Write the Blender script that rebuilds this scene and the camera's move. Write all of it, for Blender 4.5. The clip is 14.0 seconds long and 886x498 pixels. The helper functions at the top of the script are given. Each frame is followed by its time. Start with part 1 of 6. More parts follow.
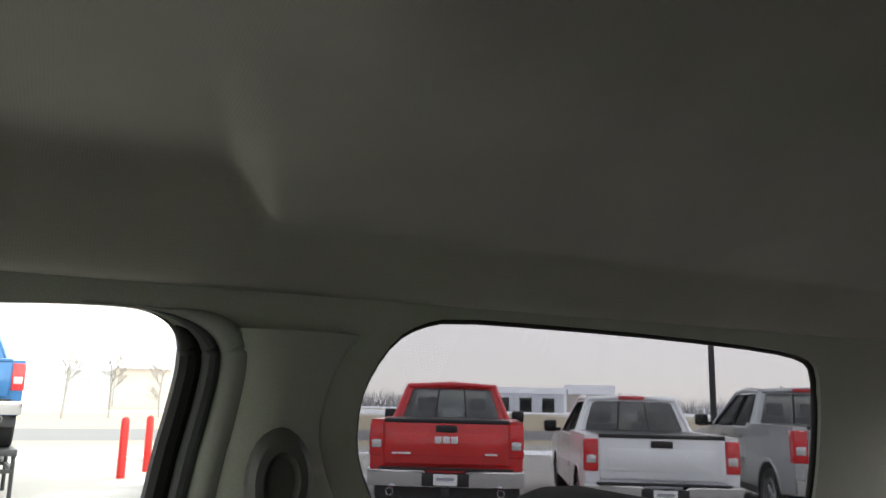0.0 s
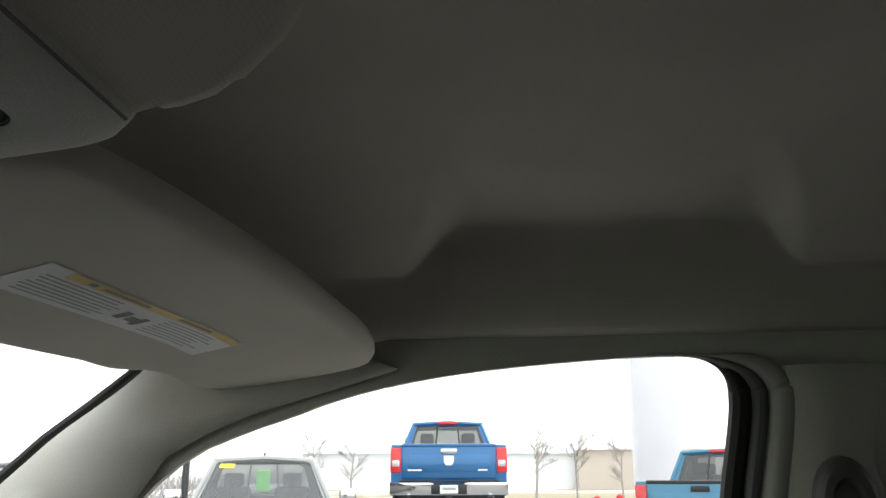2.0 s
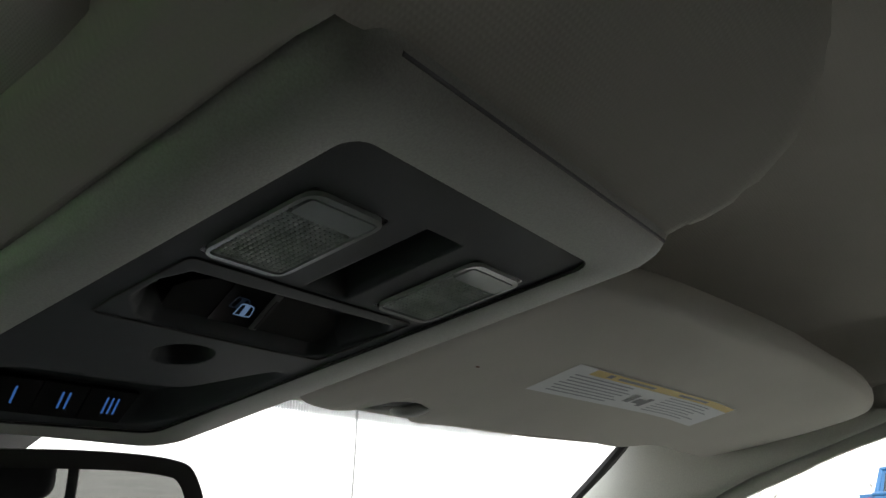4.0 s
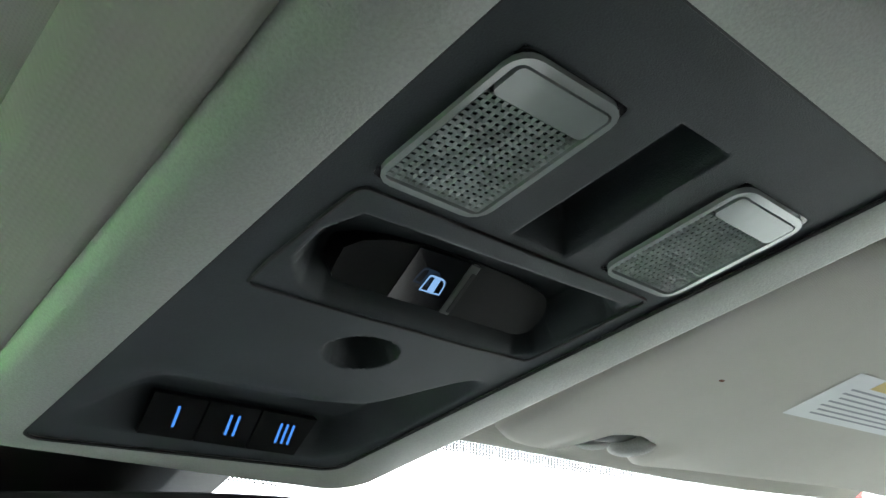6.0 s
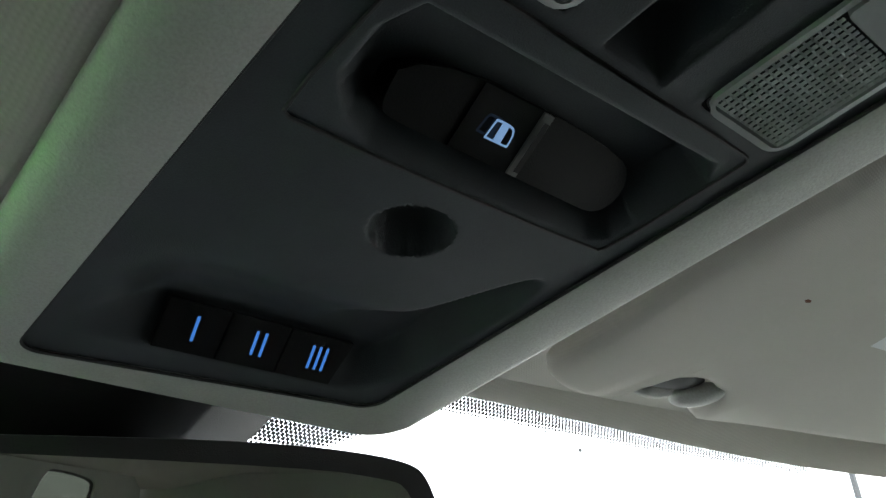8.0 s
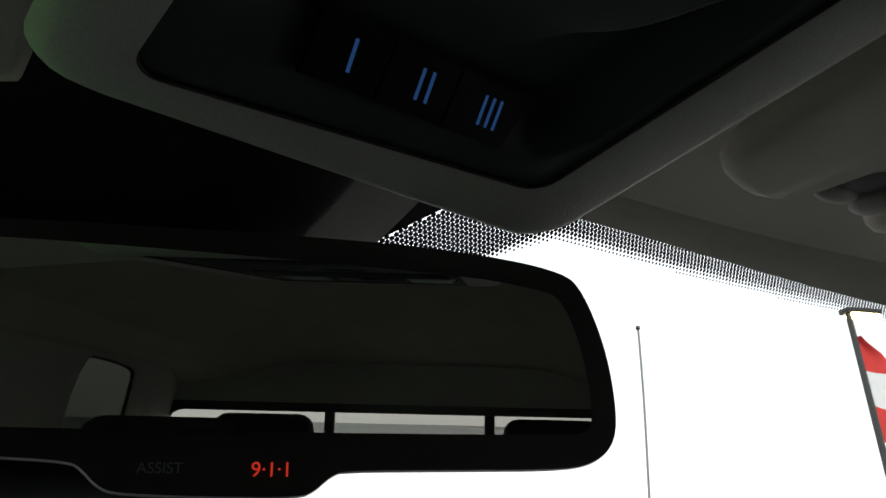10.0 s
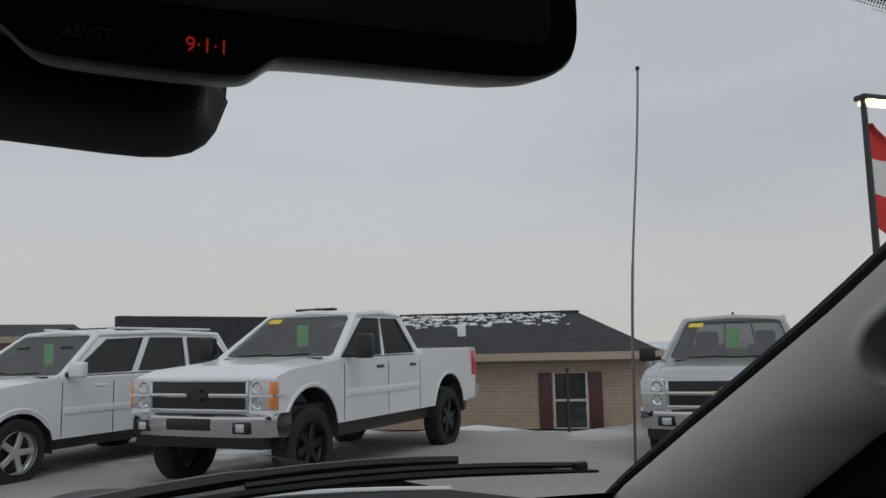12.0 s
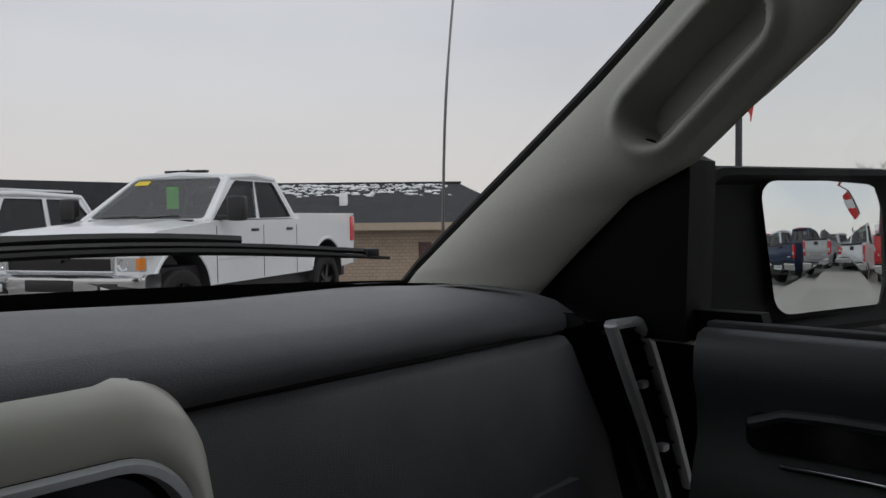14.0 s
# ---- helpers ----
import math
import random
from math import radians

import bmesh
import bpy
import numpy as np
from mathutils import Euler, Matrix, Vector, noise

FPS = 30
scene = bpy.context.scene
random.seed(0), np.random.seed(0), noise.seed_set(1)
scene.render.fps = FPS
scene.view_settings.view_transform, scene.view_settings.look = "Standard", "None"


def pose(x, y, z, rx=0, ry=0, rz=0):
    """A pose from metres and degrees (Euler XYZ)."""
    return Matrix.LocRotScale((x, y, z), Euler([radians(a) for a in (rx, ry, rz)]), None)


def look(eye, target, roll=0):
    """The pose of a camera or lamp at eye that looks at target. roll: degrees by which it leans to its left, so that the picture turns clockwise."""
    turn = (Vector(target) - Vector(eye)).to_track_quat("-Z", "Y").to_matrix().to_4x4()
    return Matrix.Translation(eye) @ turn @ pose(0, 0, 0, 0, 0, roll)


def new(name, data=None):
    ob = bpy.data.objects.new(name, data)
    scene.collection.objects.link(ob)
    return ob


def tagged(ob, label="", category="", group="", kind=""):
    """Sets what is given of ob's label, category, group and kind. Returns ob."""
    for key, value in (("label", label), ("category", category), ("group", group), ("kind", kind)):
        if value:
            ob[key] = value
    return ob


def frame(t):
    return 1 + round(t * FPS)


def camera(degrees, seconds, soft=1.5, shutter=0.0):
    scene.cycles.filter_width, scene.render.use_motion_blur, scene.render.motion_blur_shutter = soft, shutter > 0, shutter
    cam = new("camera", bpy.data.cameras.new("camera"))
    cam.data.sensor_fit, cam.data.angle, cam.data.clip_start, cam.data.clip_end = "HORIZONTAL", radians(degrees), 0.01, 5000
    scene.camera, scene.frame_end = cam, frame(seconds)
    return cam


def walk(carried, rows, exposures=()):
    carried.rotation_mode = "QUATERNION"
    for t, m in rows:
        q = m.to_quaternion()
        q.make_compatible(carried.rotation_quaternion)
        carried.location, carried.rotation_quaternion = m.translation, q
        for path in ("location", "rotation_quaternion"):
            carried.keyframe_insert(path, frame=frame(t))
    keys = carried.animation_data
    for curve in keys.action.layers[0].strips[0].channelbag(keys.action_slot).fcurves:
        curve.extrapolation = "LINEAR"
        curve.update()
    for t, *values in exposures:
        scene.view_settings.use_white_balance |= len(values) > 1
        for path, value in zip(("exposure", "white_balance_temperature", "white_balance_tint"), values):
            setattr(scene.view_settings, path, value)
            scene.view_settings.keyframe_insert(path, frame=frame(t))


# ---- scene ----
cam = camera(58.8, 14.0)
PATH = [
    (0, (-0.069, -0.033, 1.666), (1.701, -0.882, 2.046), 1.3),
    (0.5, (-0.065, -0.007, 1.645), (1.741, -0.691, 2.165), 1.1),
    (1, (-0.077, 0.03, 1.637), (1.79, -0.459, 2.16), 0.5),
    (1.5, (-0.109, 0.059, 1.636), (1.817, -0.096, 2.153), 0.4),
    (1.6, (-0.124, 0.065, 1.634), (1.806, -0.008, 2.157), 0.5),
    (2, (-0.169, 0.077, 1.623), (1.742, 0.272, 2.178), -0.2),
    (2.4, (-0.171, 0.079, 1.611), (1.694, 0.506, 2.193), -1.4),
    (2.5, (-0.178, 0.081, 1.613), (1.672, 0.565, 2.2), -0.9),
    (2.8, (-0.208, 0.068, 1.613), (1.587, 0.698, 2.233), -1.5),
    (3, (-0.231, 0.058, 1.615), (1.533, 0.766, 2.237), -2.1),
    (3.5, (-0.246, 0.082, 1.615), (1.417, 0.981, 2.267), -3.3),
    (3.6, (-0.248, 0.09, 1.612), (1.388, 1.02, 2.288), -4.2),
    (4, (-0.245, 0.116, 1.626), (1.28, 1.188, 2.351), -3.3),
    (4.2, (-0.233, 0.134, 1.627), (1.237, 1.256, 2.388), -3.3),
    (6.3, (-0.177, 0.206, 1.612), (0.978, 1.539, 2.555), -1.6),
    (6.4, (-0.174, 0.21, 1.61), (0.974, 1.543, 2.561), -1.6),
    (6.5, (-0.168, 0.215, 1.608), (0.975, 1.548, 2.565), -1.8),
    (7, (-0.155, 0.23, 1.596), (0.983, 1.545, 2.583), -2.1),
    (7.2, (-0.15, 0.237, 1.594), (0.991, 1.549, 2.583), -2.4),
    (9.4, (-0.159, 0.311, 1.581), (0.988, 1.73, 2.399), -1.1),
    (9.5, (-0.156, 0.317, 1.58), (0.991, 1.76, 2.356), -0.7),
    (10, (-0.149, 0.372, 1.569), (1.023, 1.795, 2.343), -2.6),
    (10.5, (-0.155, 0.392, 1.572), (1.034, 1.831, 2.289), -2.8),
    (10.7, (-0.156, 0.393, 1.573), (1.037, 1.841, 2.265), -2.9),
    (11, (-0.154, 0.411, 1.561), (1.048, 1.863, 2.23), -2.7),
    (11.5, (-0.132, 0.417, 1.516), (1.084, 1.945, 1.947), -1.3),
    (11.6, (-0.121, 0.415, 1.51), (1.09, 1.957, 1.903), -1.9),
    (12, (-0.113, 0.383, 1.5), (1.12, 1.938, 1.746), -1.2),
    (12.2, (-0.114, 0.358, 1.496), (1.147, 1.901, 1.666), -0.5),
    (12.4, (-0.104, 0.338, 1.479), (1.167, 1.877, 1.605), -1.1),
    (12.5, (-0.102, 0.332, 1.477), (1.179, 1.864, 1.579), -1),
    (13, (-0.076, 0.325, 1.44), (1.241, 1.830, 1.455), -0.7),
    (13.2, (-0.056, 0.33, 1.434), (1.283, 1.816, 1.435), -0.6),
    (13.5, (-0.0455, 0.325, 1.425), (1.360, 1.748, 1.405), -0.5),
    (13.6, (-0.041, 0.323, 1.419), (1.387, 1.723, 1.382), -0.7),
    (14, (-0.021, 0.317, 1.393), (1.43, 1.692, 1.313), -0.6),
]
walk(cam, [(t, look(eye, target, roll)) for t, eye, target, roll in PATH],
     exposures=[(0, 2.9, 6750, 6), (0.5, 3.2, 6750, 6), (1, 2.95, 6750, 6), (1.5, 2.5, 6725, 6), (2, 2.25, 6650, 7.0), (3, 2.1, 6627, 6.1), (4.2, 2.6, 6600, 5.0), (5.2, 3.4, 6280, 1.5), (6.3, 4.5, 6080, -0.5), (7.2, 4.5, 6080, -0.5), (8.2, 3.45, 6280, 1.5), (9.3, 2.6, 6500, 4.0), (9.5, 2.4, 6500, 4.0), (10, 1.4, 6500, 4.0), (10.5, 0.85, 6500, 4.0), (11, 0.65, 6433, 5.3), (11.5, 0.25, 6367, 6.7), (12, 0.05, 6300, 8.0), (12.5, 0.05, 6338, 8.5), (14, 0.28, 6450, 10.0)])

# ---- world: even winter overcast, with a weak wide sun ----
world = bpy.data.worlds.new("overcast_sky")
scene.world = world
world.use_nodes = True
wn, wl = world.node_tree.nodes, world.node_tree.links
for n in list(wn):
    wn.remove(n)
w_out = wn.new("ShaderNodeOutputWorld")
w_bg = wn.new("ShaderNodeBackground")
w_sky = wn.new("ShaderNodeTexSky")
w_sky.sky_type = "NISHITA"
w_sky.sun_disc = False
w_sky.sun_elevation, w_sky.sun_rotation = radians(32), radians(200)
w_sky.dust_density, w_sky.air_density = 4.0, 1.0
w_hsv = wn.new("ShaderNodeHueSaturation")
w_hsv.inputs["Saturation"].default_value = 0.12
w_hsv.inputs["Value"].default_value = 0.06
w_coord = wn.new("ShaderNodeTexCoord")
w_map = wn.new("ShaderNodeMapping")
w_map.inputs["Scale"].default_value = (1.0, 1.0, 3.5)
w_noise = wn.new("ShaderNodeTexNoise")
w_noise.inputs["Scale"].default_value = 1.6
w_noise.inputs["Detail"].default_value = 4.0
w_ramp = wn.new("ShaderNodeValToRGB")
w_ramp.color_ramp.elements[0].position, w_ramp.color_ramp.elements[0].color = 0.3, (0.50, 0.505, 0.55, 1)
w_ramp.color_ramp.elements[1].position, w_ramp.color_ramp.elements[1].color = 0.7, (0.60, 0.60, 0.64, 1)
w_sep = wn.new("ShaderNodeSeparateXYZ")
w_low = wn.new("ShaderNodeMapRange")
w_low.inputs["From Min"].default_value, w_low.inputs["From Max"].default_value = 0.0, 0.22
w_low.inputs["To Min"].default_value, w_low.inputs["To Max"].default_value = 1.0, 0.0
w_warm = wn.new("ShaderNodeMixRGB")
w_warm.inputs["Color2"].default_value = (0.66, 0.61, 0.585, 1)
w_mix = wn.new("ShaderNodeMixRGB")
w_mix.inputs["Fac"].default_value = 0.85
wl.new(w_coord.outputs["Generated"], w_map.inputs["Vector"])
wl.new(w_map.outputs["Vector"], w_noise.inputs["Vector"])
wl.new(w_noise.outputs["Fac"], w_ramp.inputs["Fac"])
wl.new(w_coord.outputs["Generated"], w_sep.inputs["Vector"])
wl.new(w_sep.outputs["Z"], w_low.inputs["Value"])
wl.new(w_low.outputs["Result"], w_warm.inputs["Fac"])
wl.new(w_ramp.outputs["Color"], w_warm.inputs["Color1"])
wl.new(w_sky.outputs["Color"], w_hsv.inputs["Color"])
wl.new(w_hsv.outputs["Color"], w_mix.inputs["Color1"])
wl.new(w_warm.outputs["Color"], w_mix.inputs["Color2"])
wl.new(w_mix.outputs["Color"], w_bg.inputs["Color"])
w_bg.inputs["Strength"].default_value = 1.0
wl.new(w_bg.outputs["Background"], w_out.inputs["Surface"])

sun = new("sun", bpy.data.lights.new("sun", "SUN"))
sun.data.energy, sun.data.angle, sun.data.color = 0.5, radians(25), (1.0, 0.97, 0.93)
sun.matrix_world = look((0, 0, 30), (9, 17, 0))


# ---- materials ----
def mat(name, base, rough=0.5, metal=0.0, var=0.12, scale=6.0, fine=0.0, bump=0.0, bump_scale=400.0, coat=0.0, second=None, spec=None):
    """A principled surface: base colour varied at a coarse scale and a fine one, with a fine relief."""
    m = bpy.data.materials.new(name)
    m.use_nodes = True
    nt = m.node_tree
    p = nt.nodes["Principled BSDF"]
    p.inputs["Roughness"].default_value = rough
    p.inputs["Metallic"].default_value = metal
    p.inputs["Coat Weight"].default_value = coat
    p.inputs["Coat Roughness"].default_value = 0.06
    if spec is not None:
        p.inputs["Specular IOR Level"].default_value = spec
    co = nt.nodes.new("ShaderNodeTexCoord")
    n1 = nt.nodes.new("ShaderNodeTexNoise")
    n1.inputs["Scale"].default_value, n1.inputs["Detail"].default_value = scale, 5.0
    nt.links.new(co.outputs["Object"], n1.inputs["Vector"])
    mix = nt.nodes.new("ShaderNodeMixRGB")
    mix.inputs["Color1"].default_value = (*base, 1)
    mix.inputs["Color2"].default_value = (*(second or [c * (1 - 3 * var) if c * (1 - 3 * var) > 0 else c * 0.3 for c in base]), 1)
    ramp = nt.nodes.new("ShaderNodeMapRange")
    ramp.inputs["From Min"].default_value, ramp.inputs["From Max"].default_value = 0.35, 0.75
    ramp.inputs["To Max"].default_value = 1.0 if second else 0.6
    nt.links.new(n1.outputs["Fac"], ramp.inputs["Value"])
    nt.links.new(ramp.outputs["Result"], mix.inputs["Fac"])
    colour = mix.outputs["Color"]
    n2 = nt.nodes.new("ShaderNodeTexNoise")
    n2.inputs["Scale"].default_value, n2.inputs["Detail"].default_value = bump_scale, 2.0
    nt.links.new(co.outputs["Object"], n2.inputs["Vector"])
    if fine:
        f = nt.nodes.new("ShaderNodeMixRGB")
        f.blend_type = "MULTIPLY"
        f.inputs["Fac"].default_value = fine
        r = nt.nodes.new("ShaderNodeMapRange")
        r.inputs["From Min"].default_value, r.inputs["From Max"].default_value = 0.3, 0.7
        nt.links.new(n2.outputs["Fac"], r.inputs["Value"])
        nt.links.new(colour, f.inputs["Color1"])
        nt.links.new(r.outputs["Result"], f.inputs["Color2"])
        colour = f.outputs["Color"]
    nt.links.new(colour, p.inputs["Base Color"])
    if bump:
        b = nt.nodes.new("ShaderNodeBump")
        b.inputs["Strength"].default_value, b.inputs["Distance"].default_value = bump, 0.001
        nt.links.new(n2.outputs["Fac"], b.inputs["Height"])
        nt.links.new(b.outputs["Normal"], p.inputs["Normal"])
    return m


def glow(name, colour, strength):
    m = bpy.data.materials.new(name)
    m.use_nodes = True
    p = m.node_tree.nodes["Principled BSDF"]
    p.inputs["Base Color"].default_value = (*[0.2 * c for c in colour], 1)
    p.inputs["Emission Color"].default_value = (*colour, 1)
    p.inputs["Emission Strength"].default_value = strength
    return m


def sheet_glass(name, tint, gloss=0.05, rough=0.0, gloss_tint=1.0):
    """A thin pane: lets light straight through with a tint, and reflects a little."""
    m = bpy.data.materials.new(name)
    m.use_nodes = True
    nt = m.node_tree
    for n in list(nt.nodes):
        nt.nodes.remove(n)
    out = nt.nodes.new("ShaderNodeOutputMaterial")
    tr = nt.nodes.new("ShaderNodeBsdfTransparent")
    tr.inputs["Color"].default_value = (*tint, 1)
    gl = nt.nodes.new("ShaderNodeBsdfGlossy")
    gl.inputs["Roughness"].default_value = rough
    gl.inputs["Color"].default_value = (gloss_tint, gloss_tint, gloss_tint, 1)
    mx = nt.nodes.new("ShaderNodeMixShader")
    mx.inputs["Fac"].default_value = gloss
    nt.links.new(tr.outputs["BSDF"], mx.inputs[1])
    nt.links.new(gl.outputs["BSDF"], mx.inputs[2])
    nt.links.new(mx.outputs["Shader"], out.inputs["Surface"])
    return m


def woven(name, base, dark, pitch=0.0016):
    """Knitted headliner cloth: two crossing sets of fine threads with a slow mottling."""
    m = mat(name, base, rough=0.95, var=0.06, scale=9.0, spec=0.15)
    nt = m.node_tree
    p = nt.nodes["Principled BSDF"]
    co = [n for n in nt.nodes if n.type == "TEX_COORD"][0]
    waves = []
    for axis in ("X", "Y"):
        w = nt.nodes.new("ShaderNodeTexWave")
        w.bands_direction = axis
        w.inputs["Scale"].default_value = 0.314 / pitch
        w.inputs["Distortion"].default_value = 2.5
        w.inputs["Detail"].default_value = 1.0
        nt.links.new(co.outputs["Object"], w.inputs["Vector"])
        waves.append(w)
    mul = nt.nodes.new("ShaderNodeMath")
    mul.operation = "MULTIPLY"
    nt.links.new(waves[0].outputs["Fac"], mul.inputs[0])
    nt.links.new(waves[1].outputs["Fac"], mul.inputs[1])
    b = nt.nodes.new("ShaderNodeBump")
    b.inputs["Strength"].default_value, b.inputs["Distance"].default_value = 0.22, 0.0005
    nt.links.new(mul.outputs["Value"], b.inputs["Height"])
    nt.links.new(b.outputs["Normal"], p.inputs["Normal"])
    link = p.inputs["Base Color"].links[0].from_socket
    mx = nt.nodes.new("ShaderNodeMixRGB")
    mx.inputs["Color1"].default_value = (*dark, 1)
    sc = nt.nodes.new("ShaderNodeMapRange")
    sc.inputs["To Min"].default_value = 0.92
    nt.links.new(mul.outputs["Value"], sc.inputs["Value"])
    nt.links.new(sc.outputs["Result"], mx.inputs["Fac"])
    nt.links.new(link, mx.inputs["Color2"])
    nt.links.new(mx.outputs["Color"], p.inputs["Base Color"])
    return m


HEADLINER = woven("headliner_cloth", (0.45, 0.434, 0.385), (0.30, 0.288, 0.255), 0.0024)
VISOR_CLOTH = woven("visor_cloth", (0.54, 0.52, 0.47), (0.45, 0.432, 0.39), 0.0012)
TRIM_GREY = mat("grey_trim_plastic", (0.38, 0.385, 0.35), rough=0.55, var=0.04, fine=0.15, bump=0.25, bump_scale=900)
TRIM_PILLAR = mat("pillar_trim_plastic", (0.46, 0.46, 0.41), rough=0.6, var=0.05, fine=0.12, bump=0.3, bump_scale=700)
PANEL_DARK = mat("charcoal_panel_plastic", (0.032, 0.039, 0.043), rough=0.60, var=0.2, scale=25, fine=0.2, bump=0.2, bump_scale=1800, spec=0.3)
BLACK_PLASTIC = mat("black_plastic", (0.012, 0.012, 0.013), rough=0.38, var=0.1, fine=0.2, bump=0.2, bump_scale=1200)
GLOSS_BLACK = mat("gloss_black_plastic", (0.008, 0.008, 0.009), rough=0.12, var=0.05)
MATT_BLACK = mat("matt_black_plastic", (0.009, 0.009, 0.0095), rough=0.6, var=0.1, fine=0.25, bump=0.3, bump_scale=900, spec=0.12)
SWITCH_BLACK = mat("switch_black", (0.006, 0.006, 0.0065), rough=0.45, var=0.1, spec=0.15, fine=0.2, bump=0.15, bump_scale=1500)
RUBBER = mat("black_rubber", (0.012, 0.012, 0.012), rough=0.7, var=0.1, fine=0.2)
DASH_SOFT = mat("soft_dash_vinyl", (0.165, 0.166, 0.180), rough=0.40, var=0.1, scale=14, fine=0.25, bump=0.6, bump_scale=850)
DASH_LOW = mat("dash_lower_vinyl", (0.26, 0.26, 0.275), rough=0.5, var=0.1, scale=14, fine=0.25, bump=0.6, bump_scale=850)
DOOR_SOFT = mat("door_vinyl", (0.035, 0.039, 0.042), rough=0.42, var=0.1, fine=0.2, bump=0.5, bump_scale=900)
SEAT_CLOTH = mat("seat_cloth", (0.03, 0.03, 0.033), rough=0.9, var=0.15, fine=0.4, bump=0.4, bump_scale=900)
HOOD_BLACK = mat("black_bonnet_paint", (0.007, 0.009, 0.012), rough=0.4, var=0.1, spec=0.06)
AERIAL_STEEL = mat("aerial_steel", (0.22, 0.22, 0.22), rough=0.35, metal=0.7, var=0.1)
CARPET = mat("carpet", (0.02, 0.02, 0.021), rough=1.0, var=0.2, fine=0.5, bump=0.8, bump_scale=600)
BEZEL_SILVER = mat("satin_champagne_bezel", (0.84, 0.81, 0.72), rough=0.30, metal=0.0, var=0.04, coat=0.3)
CHROME = mat("chrome", (0.62, 0.63, 0.65), rough=0.1, metal=1.0, var=0.03)
DULL_CHROME = mat("satin_chrome", (0.72, 0.73, 0.75), rough=0.32, metal=0.3, var=0.05)
STEEL_DARK = mat("painted_dark_steel", (0.03, 0.03, 0.033), rough=0.5, var=0.15)
MIRROR_GLASS = mat("mirror_silver", (0.88, 0.9, 0.9), rough=0.005, metal=1.0, var=0.0)
DIM_MIRROR = mat("dimming_mirror", (0.55, 0.56, 0.54), rough=0.01, metal=1.0, var=0.0)
WINDSHIELD = sheet_glass("windshield_glass", (0.95, 0.97, 0.955), gloss=0.012)
SIDE_GLASS = sheet_glass("door_glass", (0.94, 0.965, 0.955), gloss=0.015)
PRIVACY = sheet_glass("privacy_glass", (0.392, 0.397, 0.415), gloss=0.015)
# unseen driver's side glass, darkened to hold back light into the cab
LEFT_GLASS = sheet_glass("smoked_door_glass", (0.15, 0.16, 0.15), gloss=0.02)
REAR_GLASS = sheet_glass("rear_glass", (0.66, 0.67, 0.67), gloss=0.015)
BLUE_GLOW = glow("blue_backlight", (0.10, 0.32, 1.0), 0.045)
ICE_GLOW = glow("icon_backlight", (0.36, 0.58, 1.0), 0.036)
RED_GLOW = glow("red_backlight", (1.0, 0.06, 0.03), 0.16)
GREY_PRINT = mat("grey_print", (0.12, 0.12, 0.13), rough=0.5, var=0.02)
PAPER = mat("label_paper", (0.72, 0.73, 0.74), rough=0.6, var=0.03)
INK = mat("label_ink", (0.30, 0.31, 0.34), rough=0.7, var=0.05)
YELLOW = mat("label_yellow", (0.62, 0.47, 0.16), rough=0.6, var=0.05)
WHITE_PAINT = mat("white_car_paint", (0.74, 0.755, 0.78), rough=0.35, coat=0.6, var=0.03, scale=2)
SILVER_PAINT = mat("silver_car_paint", (0.42, 0.43, 0.44), rough=0.3, metal=0.5, coat=0.6, var=0.05, scale=2)
GREY_PAINT = mat("grey_car_paint", (0.28, 0.285, 0.28), rough=0.3, metal=0.4, coat=0.6, var=0.05, scale=2)
BLUE_PAINT = mat("blue_car_paint", (0.012, 0.115, 0.30), rough=0.3, metal=0.25, coat=0.7, var=0.05, scale=2)
TEAL_PAINT = mat("teal_car_paint", (0.03, 0.16, 0.26), rough=0.3, metal=0.3, coat=0.7, var=0.05, scale=2)
RED_PAINT = mat("red_car_paint", (0.55, 0.012, 0.014), rough=0.32, coat=0.7, var=0.05, scale=2)
VEH_SCREEN = sheet_glass("vehicle_windscreen_glass", (0.44, 0.47, 0.46), gloss=0.14)
VEH_SIDE = sheet_glass("vehicle_side_glass", (0.07, 0.073, 0.076), gloss=0.05)
VEH_REAR = sheet_glass("vehicle_rear_glass", (0.34, 0.35, 0.35), gloss=0.08)
CAR_GLASS = mat("tinted_car_glass", (0.018, 0.022, 0.024), rough=0.04, var=0.05, spec=0.6)
TYRE = mat("tyre_rubber", (0.016, 0.016, 0.017), rough=0.85, var=0.15, fine=0.3, bump=0.5, bump_scale=60)
TAIL_RED = mat("red_lamp_lens", (0.55, 0.015, 0.02), rough=0.15, coat=0.5, var=0.05)
LAMP_CLEAR = mat("clear_lamp_lens", (0.55, 0.57, 0.58), rough=0.12, metal=0.4, coat=0.6, var=0.1, scale=30)
AMBER = mat("amber_lamp_lens", (0.75, 0.24, 0.03), rough=0.2, coat=0.5, var=0.05)
GREEN_TAG = mat("green_price_tag", (0.20, 0.95, 0.12), rough=0.6, var=0.05)


# ---- mesh helpers ----
def finish(bm, mesh_name, material, smooth=True, angle=35):
    bmesh.ops.recalc_face_normals(bm, faces=bm.faces)
    me = bpy.data.meshes.new(mesh_name)
    if smooth:
        for f in bm.faces:
            f.smooth = True
        lim = radians(angle)
        for e in bm.edges:
            if len(e.link_faces) == 2 and e.calc_face_angle(0) > lim:
                e.smooth = False
    bm.to_mesh(me)
    bm.free()
    if material:
        me.materials.append(material)
    return me


def part(name, bm, material, parent=None, label="", smooth=True, angle=35):
    ob = new(name, finish(bm, name, material, smooth, angle))
    if parent:
        ob.parent = parent
    if label:
        ob["label"] = label
    return ob


